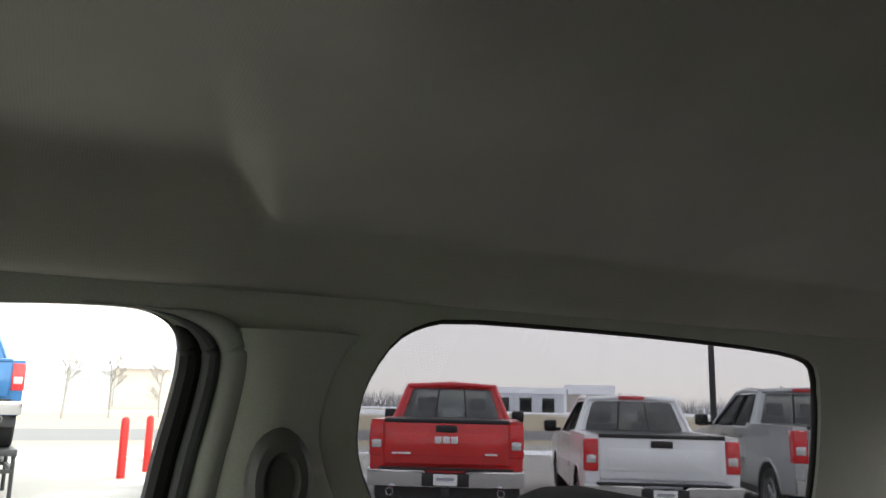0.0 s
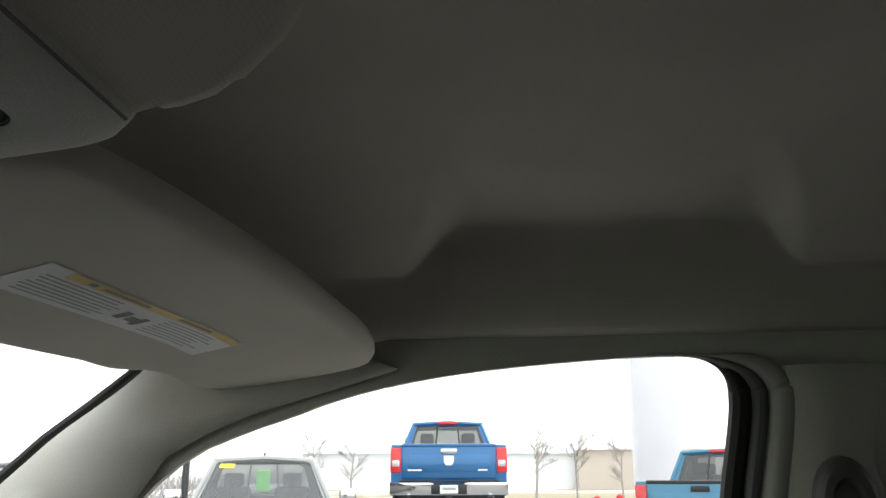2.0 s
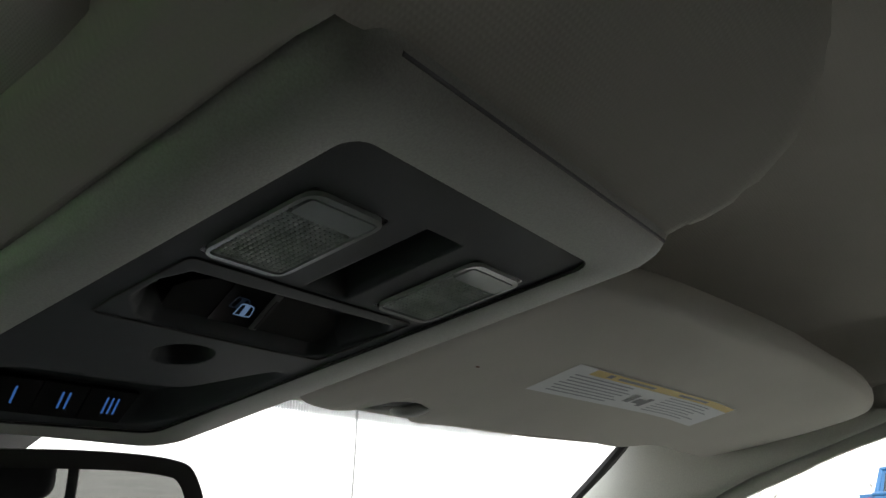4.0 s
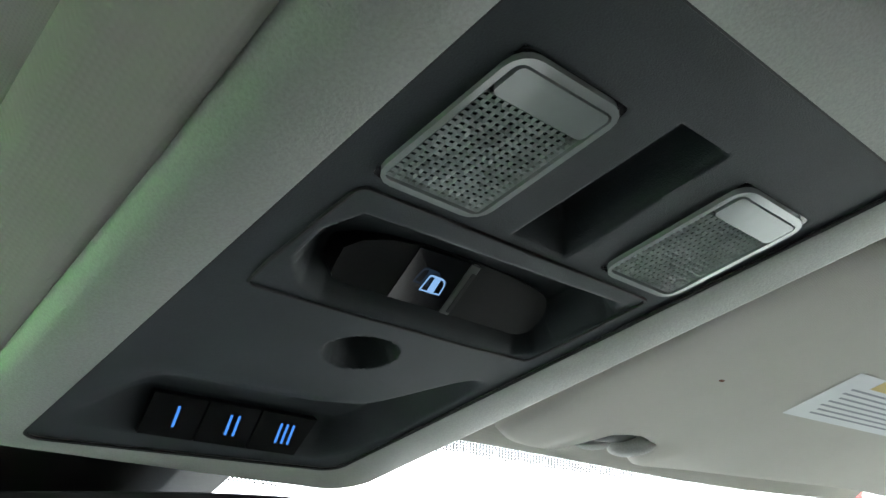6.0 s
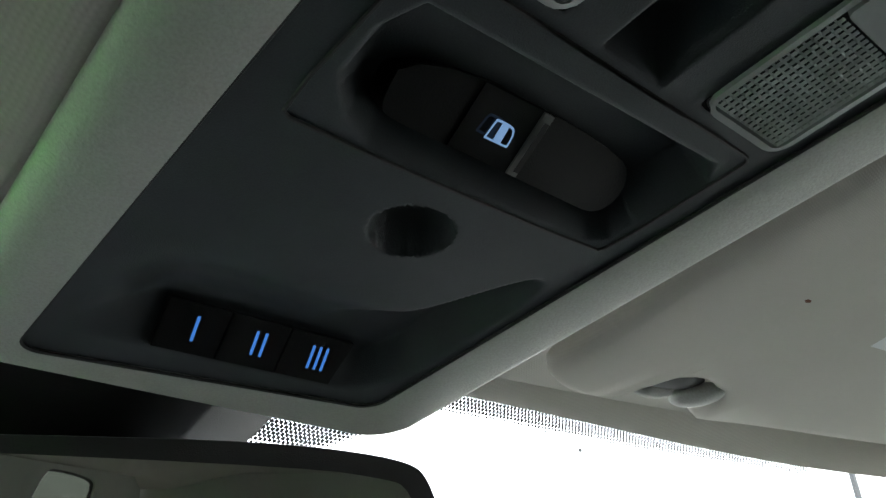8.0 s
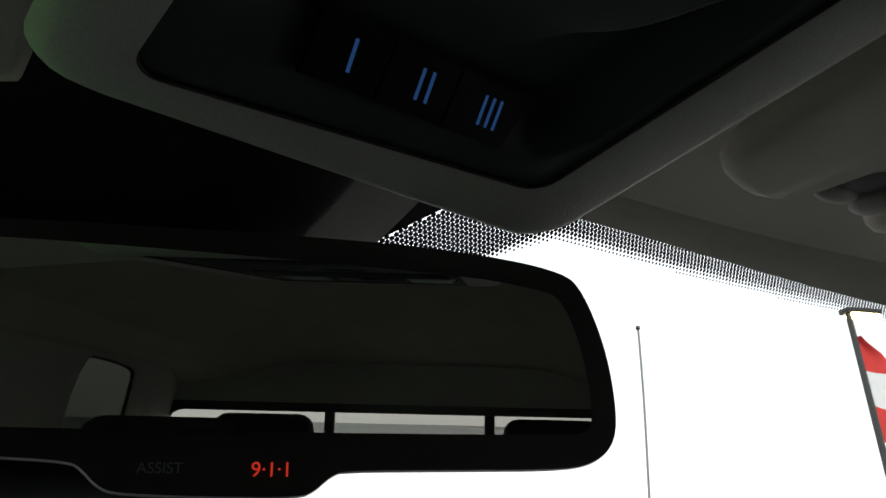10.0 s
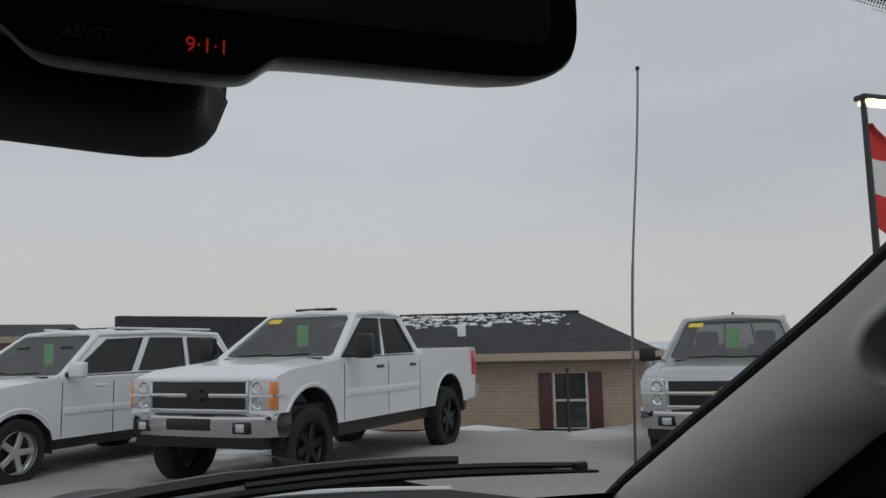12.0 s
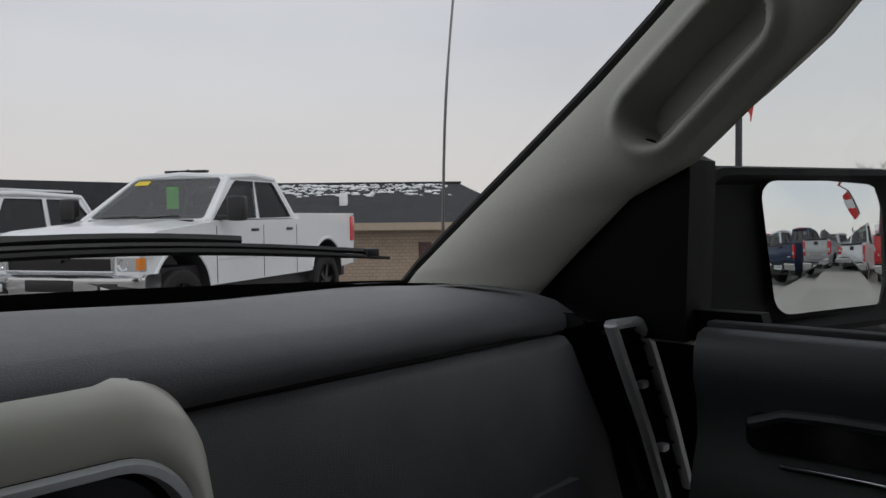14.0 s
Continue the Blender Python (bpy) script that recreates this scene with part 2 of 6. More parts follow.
def root(name, label, category, group="", at=None, kind=""):
    ob = new(name)
    ob.empty_display_size = 0.1
    if at is not None:
        ob.matrix_world = at
    return tagged(ob, label, category, group, kind)


def box(bm, lo, hi, bevel=0.0, seg=2):
    vs = [bm.verts.new((x, y, z)) for z in (lo[2], hi[2]) for y in (lo[1], hi[1]) for x in (lo[0], hi[0])]
    fs = [bm.faces.new([vs[i] for i in q]) for q in ((0, 2, 3, 1), (4, 5, 7, 6), (0, 1, 5, 4), (2, 6, 7, 3), (0, 4, 6, 2), (1, 3, 7, 5))]
    if bevel:
        es = {e for f in fs for e in f.edges}
        bmesh.ops.bevel(bm, geom=list(es), offset=bevel, segments=seg, affect="EDGES", profile=0.5, clamp_overlap=True)
    return bm


def boxes(*items, bevel=0.0, seg=2):
    bm = bmesh.new()
    for lo, hi in items:
        box(bm, lo, hi, bevel, seg)
    return bm


def loft(rings, closed=True, caps=True):
    """Skin over rings of equal length."""
    bm = bmesh.new()
    vr = [[bm.verts.new(p) for p in r] for r in rings]
    n = len(rings[0])
    for a, b in zip(vr, vr[1:]):
        for i in range(n if closed else n - 1):
            j = (i + 1) % n
            bm.faces.new((a[i], a[j], b[j], b[i]))
    if caps and closed:
        bm.faces.new(vr[0][::-1])
        bm.faces.new(vr[-1])
    return bm


def tube(path, radius, sides=10, caps=True, squash=1.0):
    """A round bar along a path; radius may be a list."""
    pts = [Vector(p) for p in path]
    rings = []
    up = Vector((0, 0, 1))
    for i, p in enumerate(pts):
        d = (pts[min(i + 1, len(pts) - 1)] - pts[max(i - 1, 0)]).normalized()
        ref = up if abs(d.dot(up)) < 0.95 else Vector((1, 0, 0))
        a = d.cross(ref).normalized()
        b = a.cross(d)
        r = radius[i] if isinstance(radius, (list, tuple)) else radius
        rings.append([p + r * (math.cos(t) * a + squash * math.sin(t) * b) for t in (2 * math.pi * k / sides for k in range(sides))])
    return loft(rings, True, caps)


def rounded(x0, y0, x1, y1, r, n=5):
    """Corner points of a rounded rectangle, counterclockwise."""
    pts = []
    for cx, cy, a in ((x1 - r, y1 - r, 0), (x0 + r, y1 - r, 90), (x0 + r, y0 + r, 180), (x1 - r, y0 + r, 270)):
        for k in range(n + 1):
            t = radians(a + 90 * k / n)
            pts.append((cx + r * math.cos(t), cy + r * math.sin(t)))
    return pts


def plate(outline, holes, place, thick):
    """A plate with through holes: 2D outlines set in space by place(u, v, w), with w from 0 to thick."""
    bm = bmesh.new()
    loops = []
    for pts in (outline, *holes):
        vs = [bm.verts.new((u, v, 0)) for u, v in pts]
        for a, b in zip(vs, vs[1:] + vs[:1]):
            bm.edges.new((a, b))
        loops.append(vs)
    bmesh.ops.triangle_fill(bm, use_beauty=True, use_dissolve=False, edges=bm.edges[:])
    front = bm.faces[:]
    geo = bmesh.ops.extrude_face_region(bm, geom=front)["geom"]
    for v in [g for g in geo if isinstance(g, bmesh.types.BMVert)]:
        v.co.z = thick
    for v in bm.verts:
        v.co = Vector(place(*v.co))
    return bm


def prism(outline, place, w0, w1, bevel=0.0, seg=2):
    """An outline drawn out from w0 to w1."""
    bm = bmesh.new()
    a = [bm.verts.new(place(u, v, w0)) for u, v in outline]
    b = [bm.verts.new(place(u, v, w1)) for u, v in outline]
    n = len(a)
    bm.faces.new(a[::-1])
    bm.faces.new(b)
    for i in range(n):
        bm.faces.new((a[i], a[(i + 1) % n], b[(i + 1) % n], b[i]))
    if bevel:
        es = [e for e in bm.edges if len(e.link_faces) == 2 and e.calc_face_angle(0) > 0.6]
        bmesh.ops.bevel(bm, geom=es, offset=bevel, segments=seg, affect="EDGES", profile=0.5, clamp_overlap=True)
    return bm


def lathe(profile, steps=24, axis="x"):
    """A turned shape: profile of (along, radius)."""
    rings = []
    for k in range(steps):
        t = 2 * math.pi * k / steps
        rings.append([(a, r * math.cos(t), r * math.sin(t)) if axis == "x" else (r * math.cos(t), r * math.sin(t), a) for a, r in profile])
    bm = bmesh.new()
    vr = [[bm.verts.new(p) for p in r] for r in rings]
    for i in range(steps):
        a, b = vr[i], vr[(i + 1) % steps]
        for j in range(len(profile) - 1):
            bm.faces.new((a[j], a[j + 1], b[j + 1], b[j]))
    bmesh.ops.remove_doubles(bm, verts=bm.verts[:], dist=1e-5)
    return bm


def grid(fn, us, vs):
    bm = bmesh.new()
    rows = [[bm.verts.new(fn(u, v)) for u in us] for v in vs]
    for a, b in zip(rows, rows[1:]):
        for i in range(len(us) - 1):
            bm.faces.new((a[i], a[i + 1], b[i + 1], b[i]))
    return bm


def span(a, b, n):
    return [a + (b - a) * k / (n - 1) for k in range(n)]


def soften(pts, times=2, closed=True):
    """Corner cutting, to round an outline off."""
    for _ in range(times):
        out = [] if closed else [pts[0]]
        for a, b in zip(pts, pts[1:] + pts[:1] if closed else pts[1:]):
            out.append(tuple(p * 0.75 + q * 0.25 for p, q in zip(a, b)))
            out.append(tuple(p * 0.25 + q * 0.75 for p, q in zip(a, b)))
        pts = out if closed else out + [pts[-1]]
    return pts


def smooth01(x):
    x = min(1.0, max(0.0, x))
    return x * x * (3 - 2 * x)


def along(pts, s):
    """A point at the share s of the way through a list of points."""
    k = min(int(s * (len(pts) - 1)), len(pts) - 2)
    f = s * (len(pts) - 1) - k
    return Vector(pts[k]).lerp(Vector(pts[k + 1]), f)


def letters(name, text, size, material, m, parent=None, extrude=0.0002):
    cu = bpy.data.curves.new(name, "FONT")
    cu.body, cu.size, cu.extrude, cu.align_x, cu.align_y = text, size, extrude, "CENTER", "CENTER"
    cu.materials.append(material)
    tmp = bpy.data.objects.new(name, cu)
    scene.collection.objects.link(tmp)
    me = bpy.data.meshes.new_from_object(tmp.evaluated_get(bpy.context.evaluated_depsgraph_get()))
    bpy.data.objects.remove(tmp)
    bpy.data.curves.remove(cu)
    if not me.materials:
        me.materials.append(material)
    ob = new(name, me)
    me.transform(m)
    if parent:
        ob.parent = parent
    return ob


# ---- the cab that the camera sits in ----
# the dashboard, pillars, front doors and bonnet are drawn in a frame of their own, scaled and set here to fit the
# camera's view
FRONT = pose(0.0901, 0.0846, 0.2315, -0.469, -0.379, 0.053) @ Matrix.Scale(0.86, 4)
FRONT_LEFT = Matrix.Diagonal((-1, 1, 1, 1)) @ FRONT @ Matrix.Diagonal((-1, 1, 1, 1))


def side_x(z):
    """Inner face of the door frames, leaning in towards the roof."""
    return 0.976 - 0.2 * z


FRONT_WINDOW = [(0.691, 1.268), (0.668, 1.431), (0.662, 1.445), (0.646, 1.459), (0.613, 1.483), (0.572, 1.511), (0.519, 1.551), (0.477, 1.605), (0.425, 1.645),
                (0.365, 1.668), (0.315, 1.683), (0.285, 1.694), (0.238, 1.707), (0.185, 1.717), (0.132, 1.7245), (0.079, 1.7295), (0.025, 1.7335), (-0.029, 1.7365), (-0.075, 1.7375), (-0.098, 1.735), (-0.116, 1.7265),
                (-0.127, 1.713), (-0.130, 1.698), (-0.128, 1.675), (-0.113, 1.595), (-0.078, 1.28), (-0.058, 1.264), (0.675, 1.264)]
REAR_WINDOW = [(-0.37, 1.25), (-0.345, 1.52), (-0.305, 1.585), (-0.292, 1.62), (-0.291, 1.662), (-0.301, 1.694), (-0.321, 1.724), (-0.345, 1.739), (-0.378, 1.7475), (-0.5, 1.7475),
               (-0.66, 1.745), (-0.82, 1.7385), (-0.884, 1.730), (-0.904, 1.715), (-0.915, 1.665), (-0.921, 1.61), (-0.921, 1.559), (-0.90, 1.25)]
FRONT_WINDOW, REAR_WINDOW = soften(FRONT_WINDOW, 1), soften(REAR_WINDOW, 1)
# the driver's side rear window is halved to fit the view in the mirror
REAR_LEFT = [(-0.92 + (y + 0.92) * 0.5, z) for y, z in REAR_WINDOW]
SIDE_OUTLINE = [(0.66, 0.55), (0.66, 1.262), (0.95, 1.262), (0.94, 1.275), (0.73, 1.34), (0.70, 1.46), (0.55, 1.58), (0.47, 1.68), (0.30, 1.745), (0.10, 1.775), (-1.18, 1.775), (-1.25, 1.70), (-1.25, 0.55)]


def side_shell(sign, name, label):
    at = root(name, label, "cab wall", kind="structure")
    place = lambda u, v, w: (sign * (side_x(v) + w), u, v)
    part("door_frame", plate(SIDE_OUTLINE, [FRONT_WINDOW, REAR_WINDOW if sign > 0 else REAR_LEFT], place, 0.010), TRIM_PILLAR, at)
    # black rubber run and grey seal round the front window's rear upright
    edge = [(0.132, 1.7245), (0.025, 1.7335), (-0.045, 1.737), (-0.085, 1.737), (-0.107, 1.731), (-0.122, 1.7195), (-0.1295, 1.70), (-0.126, 1.665), (-0.113, 1.595), (-0.075, 1.215)]
    edge = soften(edge[2:], 3, False)

    def beside(d, inward):
        """The window's edge, moved out from the opening by d."""
        out = []
        for i, (y, z) in enumerate(edge):
            (ya, za), (yb, zb) = edge[max(0, i - 1)], edge[min(len(edge) - 1, i + 1)]
            t = Vector((yb - ya, zb - za)).normalized()
            e = d * (0.05 + 0.95 * smooth01((1.738 - z) / 0.04))
            out.append((sign * (side_x(z - e * t.x) + inward), y + e * t.y, z - e * t.x))
        return out

    def thick(r):
        """Thin along the top of the window, full from the corner down."""
        return [r * (0.04 + 0.96 * (smooth01((1.738 - z) / 0.04) if y < 0 else 0.0)) for y, z in edge]

    part("window_run", tube(beside(0.006, 0.004), thick(0.012), 10), RUBBER, at, "black rubber glass run")
    part("pale_seal", tube(beside(0.043, -0.004), thick(0.014), 12), TRIM_GREY, at, "pale grey edge moulding")
    part("door_seal", tube(beside(0.022, -0.004), thick(0.008), 10), mat("grey_seal", (0.11, 0.115, 0.12), rough=0.6), at, "dark grey rubber door seal")
    hole = [(y, z) for y, z in (REAR_WINDOW if sign > 0 else REAR_LEFT)]
    part("window_gasket", tube([(sign * (side_x(z) + 0.009), y, z) for y, z in hole + hole[:2]], 0.0045, 8), RUBBER, at, "black rubber window gasket")
    return at


def b_pillar(sign):
    """Moulded pillar cover between the doors, with the belt anchor knob."""
    at = root("pillar_cover", "grey plastic pillar cover with round belt anchor", "pillar trim")
    path = soften([(1.724, -0.128, -0.285), (1.70, -0.133, -0.268), (1.66, -0.131, -0.256), (1.62, -0.125, -0.256), (1.55, -0.117, -0.29), (1.45, -0.105, -0.325), (1.25, -0.08, -0.345), (0.6, 0.0, -0.37)], 2, False)
    rings = []
    for z, y0, y1 in path:
        y0 -= 0.040
        x = side_x(z) - 0.002
        ys = [y0, y0 - 0.004, y0 - 0.016, y0 - 0.035, (y0 + y1) / 2, y1 + 0.03, y1 + 0.008, y1 + 0.002]
        xs = [0.0, -0.012, -0.020, -0.023, -0.022, -0.014, -0.006, 0.0]
        rings.append([(sign * (x + dx), y, z) for y, dx in zip(ys, xs)])
    part("cover", loft(rings, closed=False), TRIM_PILLAR, at)
    c = Vector((sign * (side_x(1.60) - 0.034), -0.213, 1.595))
    rings = []
    for k, (r, d) in enumerate(((0.034, 0.004), (0.033, -0.006), (0.027, -0.012), (0.019, -0.013), (0.016, -0.009), (0.0155, -0.004))):
        rings.append([(c.x + sign * d, c.y + r * 0.85 * math.cos(t), c.z + r * 1.35 * math.sin(t)) for t in span(0, 2 * math.pi * 23 / 24, 24)])
    part("belt_anchor", loft(rings), mat("anchor_grey", (0.10, 0.10, 0.095), rough=0.5), at, "dark grey belt anchor knob")
    return at


side_shell(1, "wall_right", "grey plastic door frames with front and rear window openings")
side_shell(-1, "wall_left", "grey plastic door frames on the driver's side")
b_pillar(1)
b_pillar(-1)

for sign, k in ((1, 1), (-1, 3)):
    # the driver's side panes are dimmed to shade the cab
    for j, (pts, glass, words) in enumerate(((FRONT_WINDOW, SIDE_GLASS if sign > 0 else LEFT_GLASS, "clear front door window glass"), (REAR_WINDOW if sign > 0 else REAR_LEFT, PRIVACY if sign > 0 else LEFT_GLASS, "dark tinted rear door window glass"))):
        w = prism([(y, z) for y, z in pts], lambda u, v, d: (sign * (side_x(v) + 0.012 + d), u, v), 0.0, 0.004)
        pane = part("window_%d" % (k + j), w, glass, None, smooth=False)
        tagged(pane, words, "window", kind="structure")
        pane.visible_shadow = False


# headliner: a shallow dome that rolls down to the door frames, with a pod round the overhead console
def headliner_z(x, y):
    ax = abs(x)
    # the recess over the front door, wider towards the window
    mid = smooth01((y + 0.168 + 0.28 * (ax - 0.50)) / 0.045) * (1 - smooth01((y - 0.120 - 0.28 * (ax - 0.50)) / 0.055))
    e = 0.574 - 0.026 * mid
    z = 1.866 - 0.010 * (ax / 0.5) ** 2 - 0.042 * (1 - mid) * smooth01((ax - 0.33) / 0.26)
    # the middle of the roof is raised over the rear seats, a slope added to shade it
    z += 0.085 * (1 - smooth01((ax - 0.14) / 0.23)) * smooth01((-0.16 - y) / 0.15) * (1 - smooth01((-0.70 - y) / 0.30))
    z -= 0.08 * smooth01((-1.0 - y) / 0.25)
    # falls towards the windscreen header
    z = z + (1.776 - z) * smooth01((y - 0.22) / 0.36)
    # turns down to the door frames, steep at first and flat along the window's top
    f = (ax - e) / (0.608 - e)
    f = min(1.0, max(0.0, 0.5 * (math.sqrt(f * f + 0.012) + f) - 0.003))
    edge = 1.758 + 0.020 * smooth01((y - 0.38) / 0.14)
    z = z + (edge - z) * (1 - (1 - f) ** 1.4) if z > edge else z
    # pod round the overhead console, rising away from its edge
    left = x < 0
    back = 0.205 - 0.045 * max(0.0, 1 - (ax / 0.11) ** 2)
    dx, dy = max(0.0, ax - (0.140 if left else 0.085)), max(0.0, back - y)
    side = smooth01((y - 0.20) / 0.08)
    d = math.hypot(dx * (1 + side), dy) - 0.026 * (1 + 0.3 * side)
    k = (1 - smooth01(d / 0.022)) * (1 - smooth01((y - (0.60 if left else 0.55)) / 0.03))
    pod = 1.7640 - 0.115 * max(0.0, y - 0.226) + 0.30 * max(0.0, 0.226 - y) + 0.30 * max(0.0, ax - 0.112)
    if left:
        pod += (1.792 - 0.140 * y + 0.20 * max(0.0, ax - 0.126) - pod) * smooth01((ax - 0.10) / 0.02) * smooth01((y - 0.215) / 0.02)
    # hollow above the console itself
    pod += 0.05 * smooth01((y - 0.236) / 0.010) * (1 - smooth01((ax - (0.114 if left else 0.096)) / 0.008))
    return z - max(0.0, z - pod) * k


def headliner_point(x, s):
    y = -1.27 + (0.650 - 0.2264 * x * x + 1.27) * s
    return (x, y, headliner_z(x, y))


ceiling = part("ceiling", grid(headliner_point, span(-0.66, 0.66, 241), span(0, 1, 270)), HEADLINER, angle=80)
tagged(ceiling, "warm grey woven cloth headliner, soft moulded folds", "headliner", kind="structure")
roof = part("roof", grid(lambda x, s: (x, -1.3 + (1.93 - 0.2264 * x * x) * s, 1.97 - 0.11 * (abs(x) / 0.7) ** 4 - 0.06 * smooth01((s - 0.75) / 0.25)), span(-0.72, 0.72, 21), span(0, 1, 21)), GLOSS_BLACK)
tagged(roof, "black painted steel truck roof", "roof", kind="structure")


# A-pillar covers with the hollow behind the grab handle
FRONT_EDGE = [(0.722, 1.15, 1.235), (0.714, 1.10, 1.275), (0.713, 0.985, 1.36), (0.711, 0.88, 1.435), (0.710, 0.775, 1.512), (0.709, 0.675, 1.592), (0.708, 0.585, 1.672), (0.707, 0.512, 1.745), (0.69, 0.40, 1.785)]
REAR_EDGE = [(0.715, 0.92, 1.21), (0.712, 0.825, 1.295), (0.702, 0.73, 1.372), (0.692, 0.645, 1.408), (0.684, 0.58, 1.460), (0.672, 0.495, 1.528), (0.655, 0.41, 1.640), (0.640, 0.315, 1.688), (0.630, 0.20, 1.728)]
HOLLOW_A, HOLLOW_B = Vector((0.0, 0.690, 1.463)), Vector((0.0, 0.591, 1.545))


def pillar_point(s, v):
    a, b = along(FRONT_EDGE, v), along(REAR_EDGE, v)
    p = a.lerp(b, s)
    p.x -= 0.030 * math.sin(math.pi * s) ** 0.7 + 0.004
    q = Vector((0, p.y, p.z))
    ab = HOLLOW_B - HOLLOW_A
    f = min(1, max(0, (q - HOLLOW_A).dot(ab) / ab.length_squared))
    d = (q - (HOLLOW_A + ab * f)).length
    p.x += 0.060 * (1 - smooth01((d - 0.024) / 0.012))
    p.x -= 0.007 * math.exp(-((d - 0.043) / 0.009) ** 2)
    # its head stays under the headliner
    return (FRONT @ p).lerp(p, smooth01((p.z - 1.66) / 0.08))


for sign, words in ((1, "grey plastic windscreen pillar cover with moulded grab hollow"), (-1, "grey plastic windscreen pillar cover on the driver's side")):
    def fn(s, v):
        p = pillar_point(s, v)
        return (sign * p.x, p.y, p.z)
    ob = part("windscreen_pillar", grid(fn, span(0, 1, 70), span(0, 1, 150)), TRIM_PILLAR, angle=60)
    tagged(ob, words, "pillar trim", "windscreen pillars")
    black = tube([(sign * q.x, q.y, q.z) for q in (pillar_point(0.0, v) + Vector((0.008, 0.008, 0.004)) for v in span(0, 1, 16))], 0.0068, 8)
    tagged(part("windscreen_seal", black, RUBBER), "black rubber strip along the windscreen edge", "seal")
    # corner panel, drawn further forward in black for the shade on the pillar's foot
    sail = prism([(0.700, 1.265), (0.985, 1.265), (0.944, 1.311), (0.841, 1.390), (0.732, 1.462), (0.702, 1.468), (0.660, 1.446), (0.661, 1.431), (0.682, 1.265)], lambda u, v, w: (sign * (side_x(v) + w), u, v), -0.006, 0.05, 0.003)
    tagged(part("sail_panel", sail, MATT_BLACK), "black plastic corner panel at the door mirror", "door trim")


# windscreen
def screen_point(u, v):
    x = u * (0.726 + 0.002 * v)
    y = 1.072 + (0.525 - 1.072) * v + (0.128 - 0.008 * v) * (1 - u * u)
    z = 1.290 + (1.775 - 1.290) * v + 0.012 * (1 - u * u)
    return (x, y, z)


screen = part("windscreen", grid(screen_point, span(-1, 1, 25), span(0, 1, 13)), WINDSHIELD)
tagged(screen, "clear curved windscreen glass", "windscreen", kind="structure")
screen.visible_shadow = False

def on_screen(u, v, lift):
    x, y, z = screen_point(u, v)
    return Vector((x, y - 0.65 * lift, z - 0.75 * lift))


# dotted ceramic band along the windscreen's top edge
def dots():
    verts, faces = [], []
    step_u, step_v = 0.0044, 0.00375
    row = 0
    v = 0.872
    while v < 1.0:
        n = int(1.56 / step_u)
        for i in range(n):
            u = -0.78 + i * step_u + (step_u / 2 if row % 2 else 0)
            lower = 0.9420 - 0.064 * (1 - smooth01((abs(u) - 0.135) / 0.13)) - 0.026 * max(0.0, abs(u) - 0.30)
            if v < lower or -0.20 < u < 0.07 or (u > 0 and v > 0.9065 + (u - 0.10) * 0.93):
                continue
            r = 0.00172 * (0.45 + 0.55 * smooth01((v - lower) / 0.012))
            c = on_screen(u, v, 0.002)
            k = len(verts)
            for t in range(6):
                a = math.pi * t / 3
                verts.append((c.x + r * math.cos(a), c.y - 0.72 * r * math.sin(a), c.z + 0.70 * r * math.sin(a)))
            faces.append(tuple(range(k, k + 6)))
        v += step_v
        row += 1
    me = bpy.data.meshes.new("dots")
    me.from_pydata(verts, [], faces)
    me.materials.append(RUBBER)
    return me


band = new("dotted_band", dots())
tagged(band, "black ceramic dots along the windscreen's top edge", "windscreen band", kind="stuff")
frit = part("band_corner", grid(lambda u, s: on_screen(u, 0.9065 + (u - 0.10) * 0.93 + (1.004 - 0.9065 - (u - 0.10) * 0.93) * s, 0.0016), span(0.03, 0.20, 8), span(0, 1, 4)), RUBBER)
tagged(frit, "solid black corner of the windscreen band beside the sensor", "windscreen band", kind="structure")
foot_band = part("band_foot", grid(lambda u, v: on_screen(u, v, 0.0015), span(-1, 1, 41), span(-0.03, 0.045, 4)), RUBBER)
tagged(foot_band, "solid black lower edge of the windscreen", "windscreen band", kind="structure")
edge_band = part("band_edge", grid(lambda u, v: on_screen(u, v, 0.0015), span(-1, 1, 41), span(1.004, 1.03, 3)), RUBBER)
tagged(edge_band, "solid black edge of the windscreen", "windscreen band", kind="structure")

# header rail between headliner and glass
def header_at(x, s):
    a, b = Vector((x, 0.640 - 0.2264 * x * x, 1.776)), on_screen(x / 0.729, 0.9654 - 0.0175 * smooth01((abs(x) - 0.20) / 0.40), 0.003)
    p = a.lerp(b, s)
    p.z -= 0.003 * math.sin(math.pi * s)
    return p


header = grid(header_at, span(-0.70, 0.70, 41), span(0, 1, 6))
tagged(part("header_rail", header, HEADLINER), "grey cloth edge over the windscreen", "headliner", kind="structure")


# ---- overhead console ----
def C(x, y, h=0.0):
    """A place on the console's underside: h above it."""
    return (x - 0.05 * (y - 0.40), y, 1.787 - 0.140 * y + h)


console = root("overhead_console", "grey overhead console with charcoal switch panel", "overhead console")


def console_ring(inset, h, front=0.0):
    x0, x1, y0, y1 = -0.122 + inset, 0.106 - inset * 0.8, 0.232 + inset * 0.8, 0.594 - inset * 0.6 + front
    out = []
    for x, y in rounded(x0, y0, x1, y1, 0.018, 5):
        # the front corners are cut back
        k = max(0.0, (y - (y1 - 0.05)) / 0.05)
        out.append(C(x * (1 - 0.07 * k), y - (0.006 * k if x < 0 else 0.0), h))
    return out


def taper(pts):
    """The panel narrows towards the front on the passenger's side, and its front edge runs aslant."""
    return [(x - (0.009 * smooth01((y - 0.40) / 0.17) if x > 0 else 0.0), y - (0.010 * smooth01((x - 0.02) / 0.06) if y > 0.5 else 0.0)) for x, y in pts]


